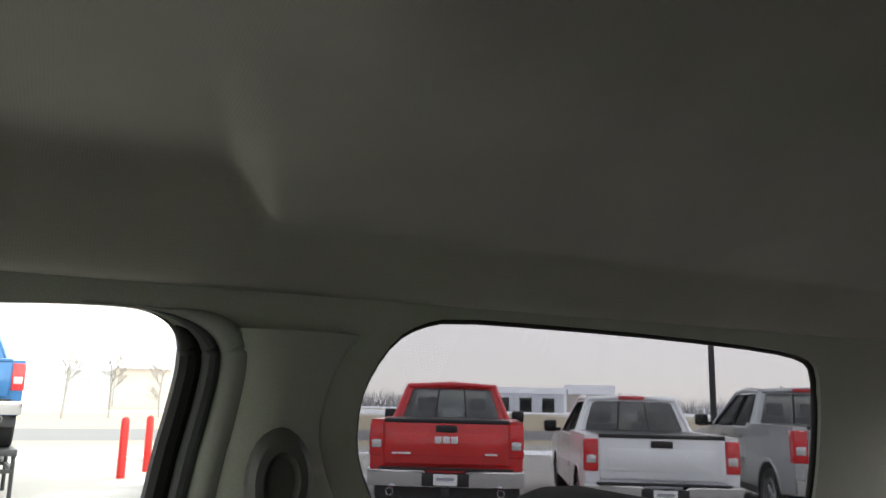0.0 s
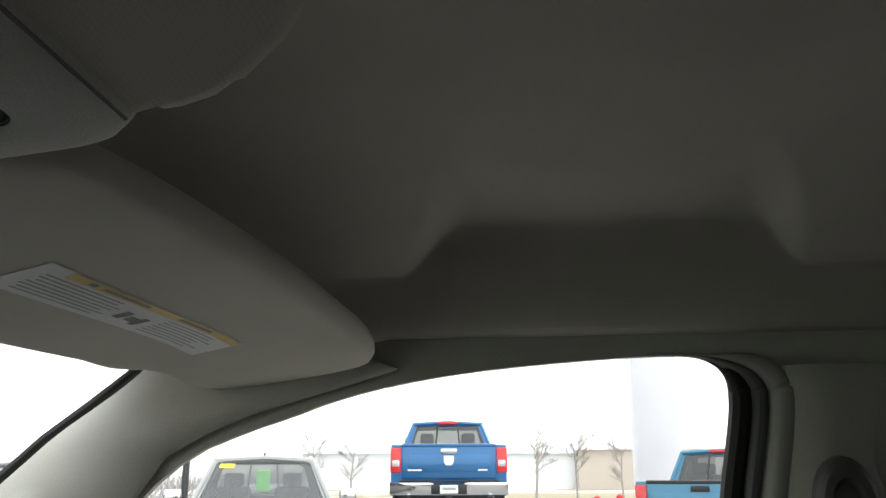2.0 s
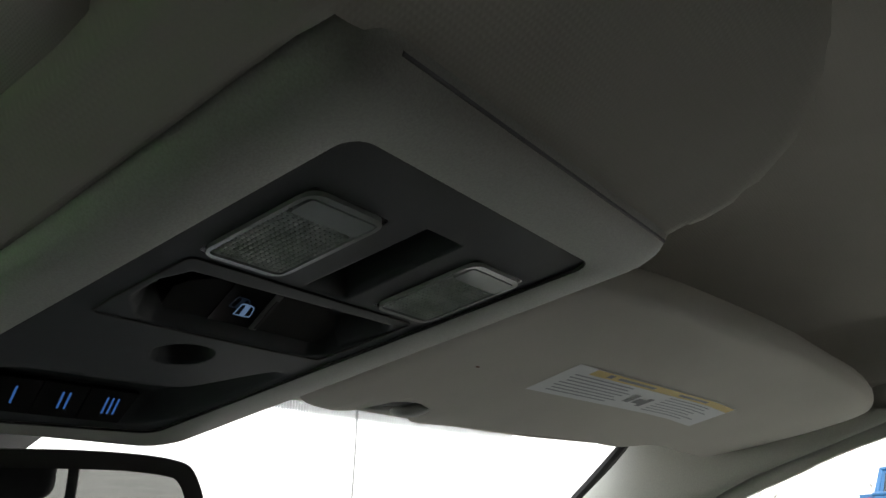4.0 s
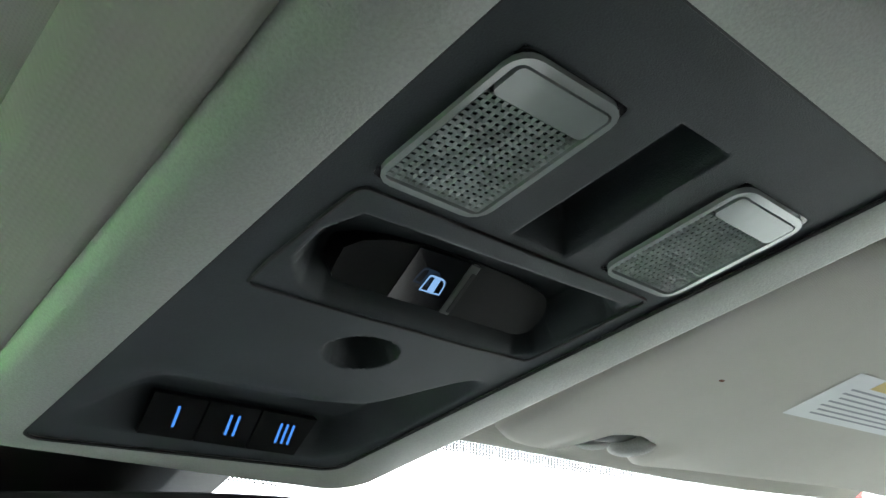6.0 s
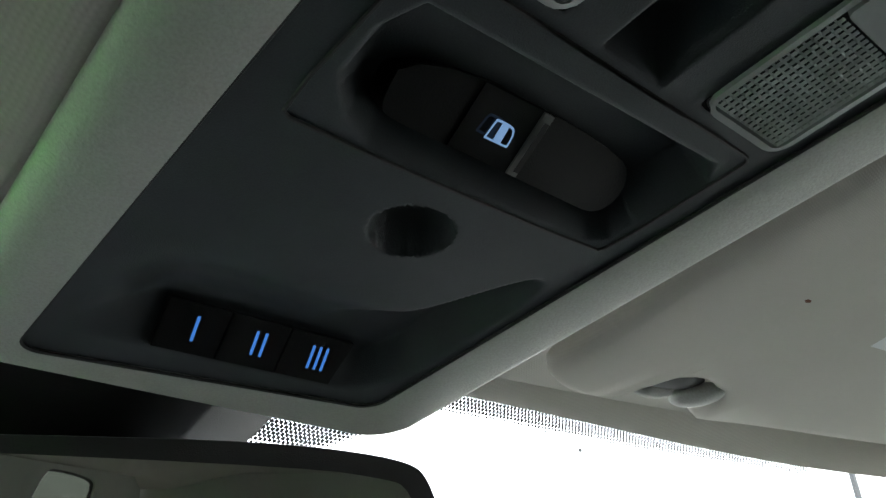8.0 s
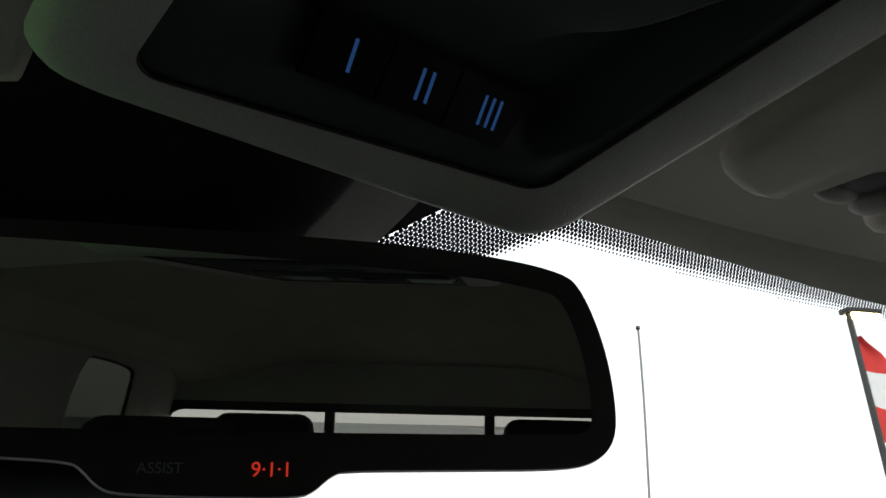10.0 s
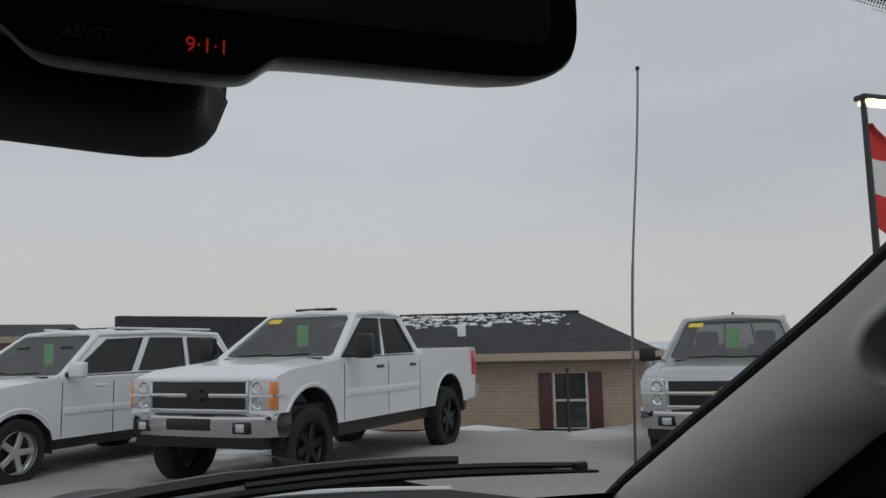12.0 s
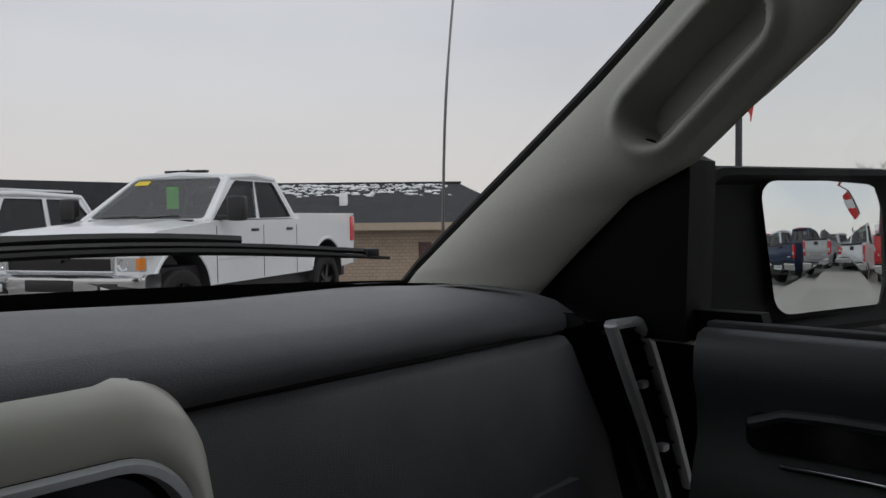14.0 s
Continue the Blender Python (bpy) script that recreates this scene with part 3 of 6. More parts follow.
INNER = taper(rounded(-0.0905, 0.2605, 0.0745, 0.5705, 0.009, 5))
part("surround", loft([console_ring(-0.010, 0.040), console_ring(-0.007, 0.020), console_ring(-0.004, 0.010), console_ring(0.000, 0.0035), console_ring(0.005, 0.0003), console_ring(0.010, -0.001),
                       [C(x * 1.012, y + 0.0015 * (1 if y > 0.4 else -1), -0.0015) for x, y in INNER], [C(x, y, -0.001) for x, y in INNER], [C(x, y, 0.003) for x, y in INNER]], caps=False), TRIM_GREY, console, "pale grey console surround")
rear_gap = [Vector(C(x, 0.2312, 0.0052)) for x in span(-0.104, 0.094, 14)]
part("edge_groove", tube(rear_gap, 0.0009, 6), GREY_PRINT, console, "fine gap behind the surround")

LENS_L = rounded(-0.0757, 0.292, -0.0345, 0.350, 0.007, 4)
LENS_R = rounded(0.0247, 0.292, 0.0655, 0.350, 0.007, 4)
BEZEL = soften([(-0.0705, 0.3555), (0.0565, 0.3555), (0.0612, 0.3562), (0.0620, 0.3600), (0.0603, 0.4135), (0.0565, 0.4180), (-0.0700, 0.4180), (-0.0752, 0.4150), (-0.0745, 0.3600), (-0.0735, 0.3565)], 1)
POCKET = [(-0.063, 0.369), (0.053, 0.366), (0.059, 0.372), (0.054, 0.408), (0.047, 0.4125), (-0.046, 0.4125), (-0.056, 0.408), (-0.067, 0.396), (-0.068, 0.380)]


def deep_in(pts, x, y):
    """How far a place lies inside a convex outline, negative outside it."""
    d, n = 1.0, len(pts)
    area = sum(pts[i][0] * pts[(i + 1) % n][1] - pts[(i + 1) % n][0] * pts[i][1] for i in range(n))
    for i in range(n):
        (x0, y0), (x1, y1) = pts[i], pts[(i + 1) % n]
        e = ((x1 - x0) * (y - y0) - (y1 - y0) * (x - x0)) / (math.hypot(x1 - x0, y1 - y0) or 1.0)
        d = min(d, e if area > 0 else -e)
    return d


def panel_depth(x, y):
    """The moulded underside: switch pocket, slot, microphone hollow, lamp pits and the scoop that ends at the key row."""
    if y < 0.356:
        for px0, px1 in ((-0.0757, -0.0345), (0.0247, 0.0655)):
            if px0 - 0.004 < x < px1 + 0.004:
                k = min(x - px0, px1 - x, y - 0.292, 0.350 - y)
                return 0.010 * smooth01((k - 0.0004) / 0.0018)
        return 0.017 * smooth01((deep_in(SLOT, x, y) + 0.0015) / 0.0055)
    if y < 0.4195:
        k = deep_in(POCKET, x, y)
        return 0.0155 * smooth01((k + 0.0035) / (0.0105 if y < 0.40 else 0.0065))
    m = math.hypot((x + 0.008) / 0.0158, (y - 0.4425) / 0.0132)
    mic = 0.013 * math.sqrt(max(0.0, 1 - m * m)) if m < 1 else 0.0
    rim = smooth01((x - 0.005) / 0.035)
    back = 0.482 - 0.042 * smooth01((x - 0.022) / 0.035)
    k = smooth01((y - back) / (0.048 - 0.034 * rim)) * smooth01((x + 0.084) / 0.034) * smooth01((0.0625 - 0.02 * smooth01((y - 0.52) / 0.05) - x) / 0.013)
    return mic + 0.0160 * k * smooth01((0.5525 - y) / 0.018)


SLOT = [(-0.0160, 0.2885), (0.0065, 0.2885), (0.0075, 0.351), (-0.0165, 0.351)]


def panel_at(s, t):
    """Across the panel by s, along it by t."""
    y = 0.2605 + (0.5708 - 0.2605) * t
    (xa, ya), (xb, yb) = taper([(-0.0908, y), (0.0748, y)])
    x, y = xa + (xb - xa) * s, ya + (yb - ya) * smooth01((s - 0.6) / 0.4)
    return C(x, y, 0.0006 + panel_depth(x, y))


part("switch_panel", grid(panel_at, span(0, 1, 150), span(0, 1, 270)), PANEL_DARK, console, "charcoal grained plastic switch panel", angle=60)


def ring_strip(outline, w0, w1, h0, h1):
    cx = sum(p[0] for p in outline) / len(outline)
    cy = sum(p[1] for p in outline) / len(outline)
    def off(p, d):
        return (p[0] + (d if p[0] > cx else -d), p[1] + (d if p[1] > cy else -d))
    rings = [[C(*off(p, w0), h0) for p in outline], [C(*off(p, (w0 + w1) / 2), h1) for p in outline], [C(*off(p, w1), h0) for p in outline]]
    return loft(rings, caps=False)


part("bezel_gap", tube([Vector(C(x, y, 0.0004)) for x, y in BEZEL + BEZEL[:2]], 0.00075, 6), RUBBER, console, "dark joint round the switch bezel")
part("panel_gap", tube([Vector(C(x, y, -0.0004)) for x, y in INNER + INNER[:2]], 0.0008, 6), RUBBER, console, "dark joint round the panel")


def RS(x, s, d=0.0):
    """A place on the tilted rocker: s from its deep rear edge to its front, d proud of it."""
    bow = 0.0018 * (1 - ((x + 0.003) / 0.05) ** 2)
    return C(x, 0.3865 + 0.0195 * s - 0.50 * d, 0.0125 - 0.0115 * s + 0.0035 * (2 * s - 1) ** 2 - 0.85 * d + bow - 0.0018)


def rocker(outline, d0, d1, bevel):
    return prism(outline, lambda u, v, w: RS(u, v, w), d0, d1, bevel, 2)


rocker_outline = soften([(-0.053, 0.05), (0.036, 0.02), (0.046, 0.20), (0.043, 0.90), (0.034, 1.03), (-0.044, 1.03), (-0.053, 0.80)], 2)
part("window_switch", rocker(rocker_outline, -0.012, 0.0, 0.0), SWITCH_BLACK, console, "black rear window rocker switch")
part("switch_key", rocker([(-0.0250, 0.06), (0.0005, 0.04), (0.0005, 1.0), (-0.0250, 1.0)], -0.003, 0.0016, 0.0), GLOSS_BLACK, console, "glossy black centre key")
part("switch_edge", rocker([(-0.0006, 0.05), (0.0034, 0.05), (0.0034, 1.0), (-0.0006, 1.0)], -0.002, 0.0026, 0.0), mat("key_edge", (0.16, 0.16, 0.155), rough=0.35), console, "thin grey raised edge")
part("edge_slot", rocker([(0.0005, 0.14), (0.0024, 0.14), (0.0024, 0.90), (0.0005, 0.90)], 0.0026, 0.0029, 0.0), RUBBER, console)
# orange fleck that paints in a tiny amber reflection
part("indicator", rocker([(0.0075, -0.22), (0.0120, -0.22), (0.0120, -0.12), (0.0075, -0.12)], 0.000, 0.0012, 0.0), mat("indicator_orange", (0.75, 0.30, 0.08), rough=0.3), console, "small orange indicator")


# sliding window symbol
def flat(polys, h=-0.0016, put=C):
    bm = bmesh.new()
    for q in polys:
        bm.faces.new([bm.verts.new(put(x, y, h)) for x, y in q])
    return bm


def icon_at(x, y, h):
    return RS(-0.0122 + 0.78 * x, 0.47 + 0.78 * y / 0.0226, 0.0019)


icon_polys = []
frame_pts = soften([(-0.0064, 0.0040), (-0.0056, -0.0034), (-0.0045, -0.0042), (0.0036, -0.0040), (0.0056, -0.0022), (0.0062, 0.0036), (0.0056, 0.0042), (-0.0060, 0.0043)], 1)
n_icon = len(frame_pts)
for k in range(n_icon):
    a, b = frame_pts[k], frame_pts[(k + 1) % n_icon]
    icon_polys.append([a, b, (b[0] * 0.86, b[1] * 0.80), (a[0] * 0.86, a[1] * 0.80)])
icon_polys.append([(-0.0019, 0.0036), (-0.0019, -0.0036), (0.0019, -0.0034), (0.0021, 0.0036)])
part("window_symbol", flat(icon_polys, 0, icon_at), ICE_GLOW, console, "pale blue lit sliding window symbol", smooth=False)


# three opener keys with lit bars, on the steep front wall of the scoop
def KP(x, s, h=0.0):
    """A place on the key row: s from its deep edge to the front, h behind its face."""
    return C(x, 0.5340 + 0.0145 * s + 0.71 * h, 0.0145 - 0.0145 * s + 0.71 * h)


for k, (x0, x1) in enumerate(((-0.0493, -0.0236), (-0.0228, 0.0035), (0.0043, 0.0347))):
    key = part("opener_key", prism([(x0, 0.06), (x1, 0.06), (x1 - (0.004 if k == 2 else 0.0), 1.0), (x0, 1.0)], KP, -0.0014, 0.006, 0.0005), SWITCH_BLACK, console)
    lean = 0.0004
    bars = [[(x - 0.00065 - lean, 0.28), (x + 0.00065 - lean, 0.28), (x + 0.00065 + lean, 0.76), (x - 0.00065 + lean, 0.76)] for x in ((-0.0355,), (-0.0097, -0.0057), (0.0171, 0.0205, 0.0239))[k]]
    part("lit_mark", flat(bars, -0.0016, KP), BLUE_GLOW, key, "blue lit bars", smooth=False)


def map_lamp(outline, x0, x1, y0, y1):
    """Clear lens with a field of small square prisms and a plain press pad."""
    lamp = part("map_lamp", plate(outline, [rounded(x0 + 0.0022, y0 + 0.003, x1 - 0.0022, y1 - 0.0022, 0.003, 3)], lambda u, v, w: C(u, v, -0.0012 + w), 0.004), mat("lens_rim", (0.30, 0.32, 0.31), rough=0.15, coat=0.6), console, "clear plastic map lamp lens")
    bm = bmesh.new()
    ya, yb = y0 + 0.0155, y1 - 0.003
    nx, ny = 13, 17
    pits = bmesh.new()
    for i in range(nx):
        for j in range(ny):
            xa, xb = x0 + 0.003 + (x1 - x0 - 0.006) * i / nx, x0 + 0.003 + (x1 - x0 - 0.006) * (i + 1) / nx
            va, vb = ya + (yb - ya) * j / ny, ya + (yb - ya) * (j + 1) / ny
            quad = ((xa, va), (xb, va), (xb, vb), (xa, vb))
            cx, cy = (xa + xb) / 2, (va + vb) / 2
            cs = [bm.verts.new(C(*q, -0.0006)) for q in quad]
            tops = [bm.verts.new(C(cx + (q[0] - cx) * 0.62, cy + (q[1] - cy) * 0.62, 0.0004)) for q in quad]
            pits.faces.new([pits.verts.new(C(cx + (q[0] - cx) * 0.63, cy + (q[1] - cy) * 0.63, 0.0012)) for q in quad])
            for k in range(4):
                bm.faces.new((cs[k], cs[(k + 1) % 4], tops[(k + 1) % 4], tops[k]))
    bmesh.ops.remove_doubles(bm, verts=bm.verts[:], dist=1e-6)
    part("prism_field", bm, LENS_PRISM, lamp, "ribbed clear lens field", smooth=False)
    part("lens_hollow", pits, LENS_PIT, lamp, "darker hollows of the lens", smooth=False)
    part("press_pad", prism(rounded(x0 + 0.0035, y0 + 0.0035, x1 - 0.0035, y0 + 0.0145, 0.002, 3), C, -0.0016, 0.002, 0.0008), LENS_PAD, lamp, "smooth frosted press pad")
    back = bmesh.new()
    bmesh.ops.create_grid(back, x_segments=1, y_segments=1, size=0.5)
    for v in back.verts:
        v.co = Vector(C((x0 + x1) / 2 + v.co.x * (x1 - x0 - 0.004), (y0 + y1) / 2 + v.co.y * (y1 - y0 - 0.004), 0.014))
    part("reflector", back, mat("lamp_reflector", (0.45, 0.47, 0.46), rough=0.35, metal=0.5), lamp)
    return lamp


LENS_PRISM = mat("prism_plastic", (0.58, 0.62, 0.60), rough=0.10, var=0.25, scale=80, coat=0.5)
# pit floors coloured darker, in place of the dim lamp interior behind them
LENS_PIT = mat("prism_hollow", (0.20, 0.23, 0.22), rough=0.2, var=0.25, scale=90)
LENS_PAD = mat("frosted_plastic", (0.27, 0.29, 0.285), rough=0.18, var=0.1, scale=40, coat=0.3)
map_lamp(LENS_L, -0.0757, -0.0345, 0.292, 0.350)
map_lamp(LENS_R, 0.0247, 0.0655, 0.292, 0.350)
for o in (LENS_L, LENS_R):
    part("lens_gap", ring_strip(o, 0.0, 0.0016, 0.0008, 0.0006), GLOSS_BLACK, console)


# ---- sun visors ----
def V(x, y, h=0.0):
    return (x, y, 1.8102 - 0.0709 * x - 0.1153 * y + h - 0.012 * smooth01((x - 0.44) / 0.16))


VISOR = soften([(0.140, 0.292), (0.190, 0.275), (0.240, 0.263), (0.37, 0.239), (0.46, 0.231), (0.53, 0.217), (0.575, 0.218), (0.605, 0.230), (0.620, 0.262), (0.630, 0.315), (0.630, 0.375), (0.620, 0.396), (0.585, 0.405), (0.548, 0.411), (0.529, 0.420), (0.520, 0.440), (0.508, 0.454),
         (0.476, 0.464), (0.393, 0.491), (0.320, 0.512), (0.285, 0.524), (0.272, 0.529), (0.264, 0.518), (0.262, 0.505), (0.252, 0.494), (0.232, 0.491), (0.214, 0.497), (0.203, 0.512), (0.202, 0.530), (0.192, 0.544), (0.172, 0.545), (0.156, 0.538), (0.149, 0.522), (0.146, 0.46), (0.140, 0.38)], 1)


def visor_rings(sign):
    cx, cy = 0.40, 0.37
    rings = []
    for s, h in ((0.985, 0.016), (1.0, 0.011), (1.0, 0.006), (0.985, 0.001), (0.955, -0.0012), (0.90, -0.0015), (0.78, -0.0015), (0.64, -0.0015), (0.50, -0.0015), (0.36, -0.0015), (0.22, -0.0015), (0.06, -0.0015)):
        shape = [(x, min(y, 0.492) if x < 0.30 and s < 0.94 else y) for x, y in VISOR]
        rings.append([(sign * q[0], q[1], q[2]) for q in (V(cx + (x - cx) * s, cy + (y - cy) * s, h) for x, y in shape)])
    return rings


def visor(sign, words):
    at = root("sun_visor", words, "sun visor", "sun visors")
    part("visor_body", loft(visor_rings(sign)), VISOR_CLOTH, at, "grey cloth visor board", angle=50)
    clip = [(sign * x, y, z) for x, y, z in (V(0.205, 0.508, 0.016), V(0.222, 0.502, 0.012), V(0.240, 0.500, 0.009), V(0.252, 0.505, 0.006), V(0.258, 0.515, 0.004), V(0.272, 0.516, 0.003), V(0.290, 0.512, 0.006))]
    def blob(x, y, h, rx, ry, rz, turn=0.0):
        bm = bmesh.new()
        bmesh.ops.create_icosphere(bm, subdivisions=3, radius=1.0, matrix=Matrix.Translation(V(x, y, h)) @ Matrix.Rotation(radians(turn), 4, "Z") @ Matrix.Diagonal((rx, ry, rz, 1)))
        for v in bm.verts:
            v.co.x *= sign
        return bm
    # dark solid that paints in the shade of the recess behind the clip
    part("clip_hollow", blob(0.228, 0.508, 0.007, 0.026, 0.0120, 0.006, -12), mat("dark_clip_plastic", (0.035, 0.035, 0.036), rough=0.6), at, "dark hollow behind the clip")
    part("visor_clip", blob(0.254, 0.508, 0.003, 0.0115, 0.0170, 0.0065, 20), TRIM_GREY, at, "grey plastic visor clip")
    part("clip_foot", blob(0.227, 0.520, 0.004, 0.015, 0.0065, 0.005, -12), TRIM_GREY, at)
    return at


visor(1, "grey cloth sun visor folded up, with warning label")
visor(-1, "grey cloth sun visor on the driver's side")
# warning label on the visor
label = root("warning_label", "white and yellow warning label with unreadable lines on the visor", "label")
LAB = [Vector(p) for p in ((0.277, 0.414), (0.264, 0.359), (0.489, 0.320), (0.499, 0.369))]


def L(s, t, h):
    a = LAB[0].lerp(LAB[3], s)
    b = LAB[1].lerp(LAB[2], s)
    p = a.lerp(b, t)
    return V(p.x, p.y, h)


def label_quad(s0, t0, s1, t1, h, material, name):
    bm = bmesh.new()
    n = 8
    lo = [bm.verts.new(L(s, t0, h)) for s in span(s0, s1, n)]
    hi = [bm.verts.new(L(s, t1, h)) for s in span(s0, s1, n)]
    for i in range(n - 1):
        bm.faces.new((lo[i], lo[i + 1], hi[i + 1], hi[i]))
    return part(name, bm, material, label)


label_quad(0, 0, 1, 1, -0.0020, PAPER, "paper")
label_quad(0.10, 0.80, 0.995, 0.985, -0.0023, YELLOW, "yellow_stripe")
rng = random.Random(4)
for k in range(7):
    t = 0.70 - 0.095 * k
    label_quad(0.05 + 0.02 * rng.random(), t, 0.38 + 0.05 * rng.random(), t + 0.035, -0.0023, INK, "text_bar")
    label_quad(0.62, t, 0.86 + 0.1 * rng.random(), t + 0.03, -0.0023, INK, "text_bar")
for k, (s, t, w, h) in enumerate(((0.45, 0.28, 0.035, 0.30), (0.50, 0.30, 0.05, 0.18), (0.545, 0.22, 0.03, 0.34), (0.18, 0.85, 0.03, 0.1), (0.24, 0.86, 0.22, 0.07), (0.62, 0.86, 0.2, 0.07))):
    label_quad(s, t, s + w, t + h, -0.0026, GREY_PRINT, "pictogram" if k < 3 else "heading_bar")
spot = bmesh.new()
bmesh.ops.create_circle(spot, cap_ends=True, radius=0.0022, segments=9)
for v in spot.verts:
    v.co = Vector(V(0.206 + v.co.x, 0.4095 + v.co.y * 0.6, -0.0022))
tagged(part("stain", spot, mat("brown_stain", (0.16, 0.07, 0.04), rough=0.9)), "small brown fleck on the visor cloth", "stain")

# ---- rear-view mirror ----
MIRROR_TILT, MIRROR_TURN = 0.1005, 0.339
def M(x, z, d=0.0):
    """A place on the mirror's face: d in front of it, towards the rear."""
    n = Vector((MIRROR_TURN, 1.0, MIRROR_TILT)).normalized()
    y = 0.650 - MIRROR_TURN * x - MIRROR_TILT * (z - 1.611)
    return Vector((x, y, z)) - n * d


mirror = root("rear_view_mirror", "black rear-view mirror with lit call keys", "mirror")
MIRROR_OUT = [(0.112, 1.6985), (0.1205, 1.693), (0.129, 1.675), (0.1345, 1.655), (0.1368, 1.633), (0.135, 1.622), (0.129, 1.6152), (0.119, 1.6110), (0.104, 1.6098), (0.067, 1.6095), (0.0195, 1.6092), (0.0145, 1.6072), (0.0085, 1.6015), (0.0035, 1.5995), (-0.019, 1.5995), (-0.058, 1.6010),
              (-0.0645, 1.6035), (-0.0705, 1.6098), (-0.0745, 1.6123), (-0.104, 1.614), (-0.140, 1.616), (-0.155, 1.620), (-0.164, 1.630), (-0.166, 1.645), (-0.160, 1.675), (-0.150, 1.690), (-0.135, 1.697), (-0.100, 1.700), (-0.020, 1.7035), (0.043, 1.7048), (0.088, 1.7025)]
MIRROR_OUT = soften(MIRROR_OUT, 2)
cx, cz = -0.013, 1.652
rings = []
for s, d in ((0.80, -0.040), (0.93, -0.030), (0.985, -0.016), (1.0, -0.006), (1.0, 0.0), (0.985, 0.003), (0.955, 0.003)):
    rings.append([M(cx + (x - cx) * (1 - (1 - s) * 0.6), cz + (z - cz) * s, d) for x, z in MIRROR_OUT])
part("housing", loft(rings), BLACK_PLASTIC, mirror, "black plastic mirror housing")
GLASS_OUT = [(0.099, 1.6885), (0.109, 1.6855), (0.1168, 1.669), (0.1213, 1.6495), (0.1228, 1.632), (0.1205, 1.6262), (0.112, 1.6242), (-0.140, 1.6232), (-0.150, 1.629), (-0.153, 1.645), (-0.147, 1.672), (-0.140, 1.686), (-0.130, 1.6915), (0.060, 1.6925)]
bm = bmesh.new()
bm.faces.new([bm.verts.new(M(x, z, 0.0045)) for x, z in soften(GLASS_OUT, 2)])
part("mirror_glass", bm, DIM_MIRROR, mirror, "dim silvered mirror glass", smooth=False)
def on_mirror(x, z):
    p = M(x, z, 0.0042)
    n = -Vector((MIRROR_TURN, 1.0, MIRROR_TILT)).normalized()
    r = Vector((1, -MIRROR_TURN, 0)).normalized()
    u = n.cross(r)
    m = Matrix((r, u, n)).transposed().to_4x4()
    m.translation = p
    return m


letters("emergency_key", "9\u00b71\u00b71", 0.0076, RED_GLOW, on_mirror(-0.0077, 1.6098), mirror)
letters("assist_key", "ASSIST", 0.0055, mat("pale_print", (0.22, 0.23, 0.25), rough=0.5), on_mirror(-0.0453, 1.6103), mirror)
stem = tube([M(-0.02, 1.66, -0.035), Vector((-0.03, 0.705, 1.69)), Vector((-0.035, 0.715, 1.72))], [0.012, 0.014, 0.02], 12)
part("stem", stem, BLACK_PLASTIC, mirror, "black mirror stem")

# sensor cover on the glass above and behind the mirror
cover = root("sensor_cover", "black plastic sensor cover on the windscreen behind the mirror", "sensor cover")
rings = []
for v, d, grow in ((0.714, 0.020, 0.90), (0.78, 0.030, 0.94), (0.89, 0.036, 1.0), (0.983, 0.030, 1.04)):
    ring = []
    for x, dd in ((-0.160, 0.0), (-0.155, 0.35), (-0.100, 0.62), (-0.058, 0.80), (-0.054, 0.84), (-0.036, 1.0), (-0.032, 1.02), (0.016, 1.02), (0.020, 0.98), (0.060, 0.45), (0.072, 0.30), (0.074, 0.0)):
        p = Vector(screen_point((x * grow + 0.30 * (v - 0.93)) / 0.72, v))
        ring.append(p + Vector((0, -0.66, -0.75)) * d * dd)
    rings.append(ring)
part("cover_shell", loft(rings, closed=False), BLACK_PLASTIC, cover, angle=20)
BLOCK = soften([(0.703, 1.630), (0.708, 1.612), (0.725, 1.603), (0.79, 1.604), (0.83, 1.608), (0.848, 1.618), (0.82, 1.645), (0.76, 1.70), (0.728, 1.725), (0.71, 1.70)], 2)
rings = []
for x, s in ((-0.165, 0.80), (-0.160, 0.93), (-0.145, 1.0), (-0.09, 1.0), (-0.030, 1.0), (-0.011, 0.99), (0.003, 0.96), (0.013, 0.90), (0.019, 0.81), (0.022, 0.69), (0.023, 0.4)):
    rings.append([Vector((x + 0.034 * smooth01((y - 0.70) / 0.13) * smooth01((x + 0.165) / 0.13), 0.762 + (y - 0.762) * s, 1.655 + (z - 1.655) * s)) for y, z in BLOCK])
part("sensor_block", loft(rings), MATT_BLACK, cover, "rounded black sensor block")

# fluorescent price tag hung behind the glass on the driver's side
tag = part("price_tag", grid(lambda u, v: on_screen(u, v, 0.004), span(-0.66, -0.30, 5), span(0.50, 0.93, 5)), None)
tagged(tag, "fluorescent green paper price tag on the windscreen", "price tag")
tm = bpy.data.materials.new("green_tag_translucent")
tm.use_nodes = True
tnt = tm.node_tree
tp = tnt.nodes["Principled BSDF"]
tp.inputs["Base Color"].default_value = (0.12, 0.74, 0.08, 1)
tt = tnt.nodes.new("ShaderNodeBsdfTranslucent")
tt.inputs["Color"].default_value = (0.22, 0.85, 0.12, 1)
tx = tnt.nodes.new("ShaderNodeMixShader")
tx.inputs["Fac"].default_value = 0.6
tnt.links.new(tp.outputs["BSDF"], tx.inputs[1])
tnt.links.new(tt.outputs["BSDF"], tx.inputs[2])
tnt.links.new(tx.outputs["Shader"], [n for n in tnt.nodes if n.type == "OUTPUT_MATERIAL"][0].inputs["Surface"])
tag.data.materials.append(tm)

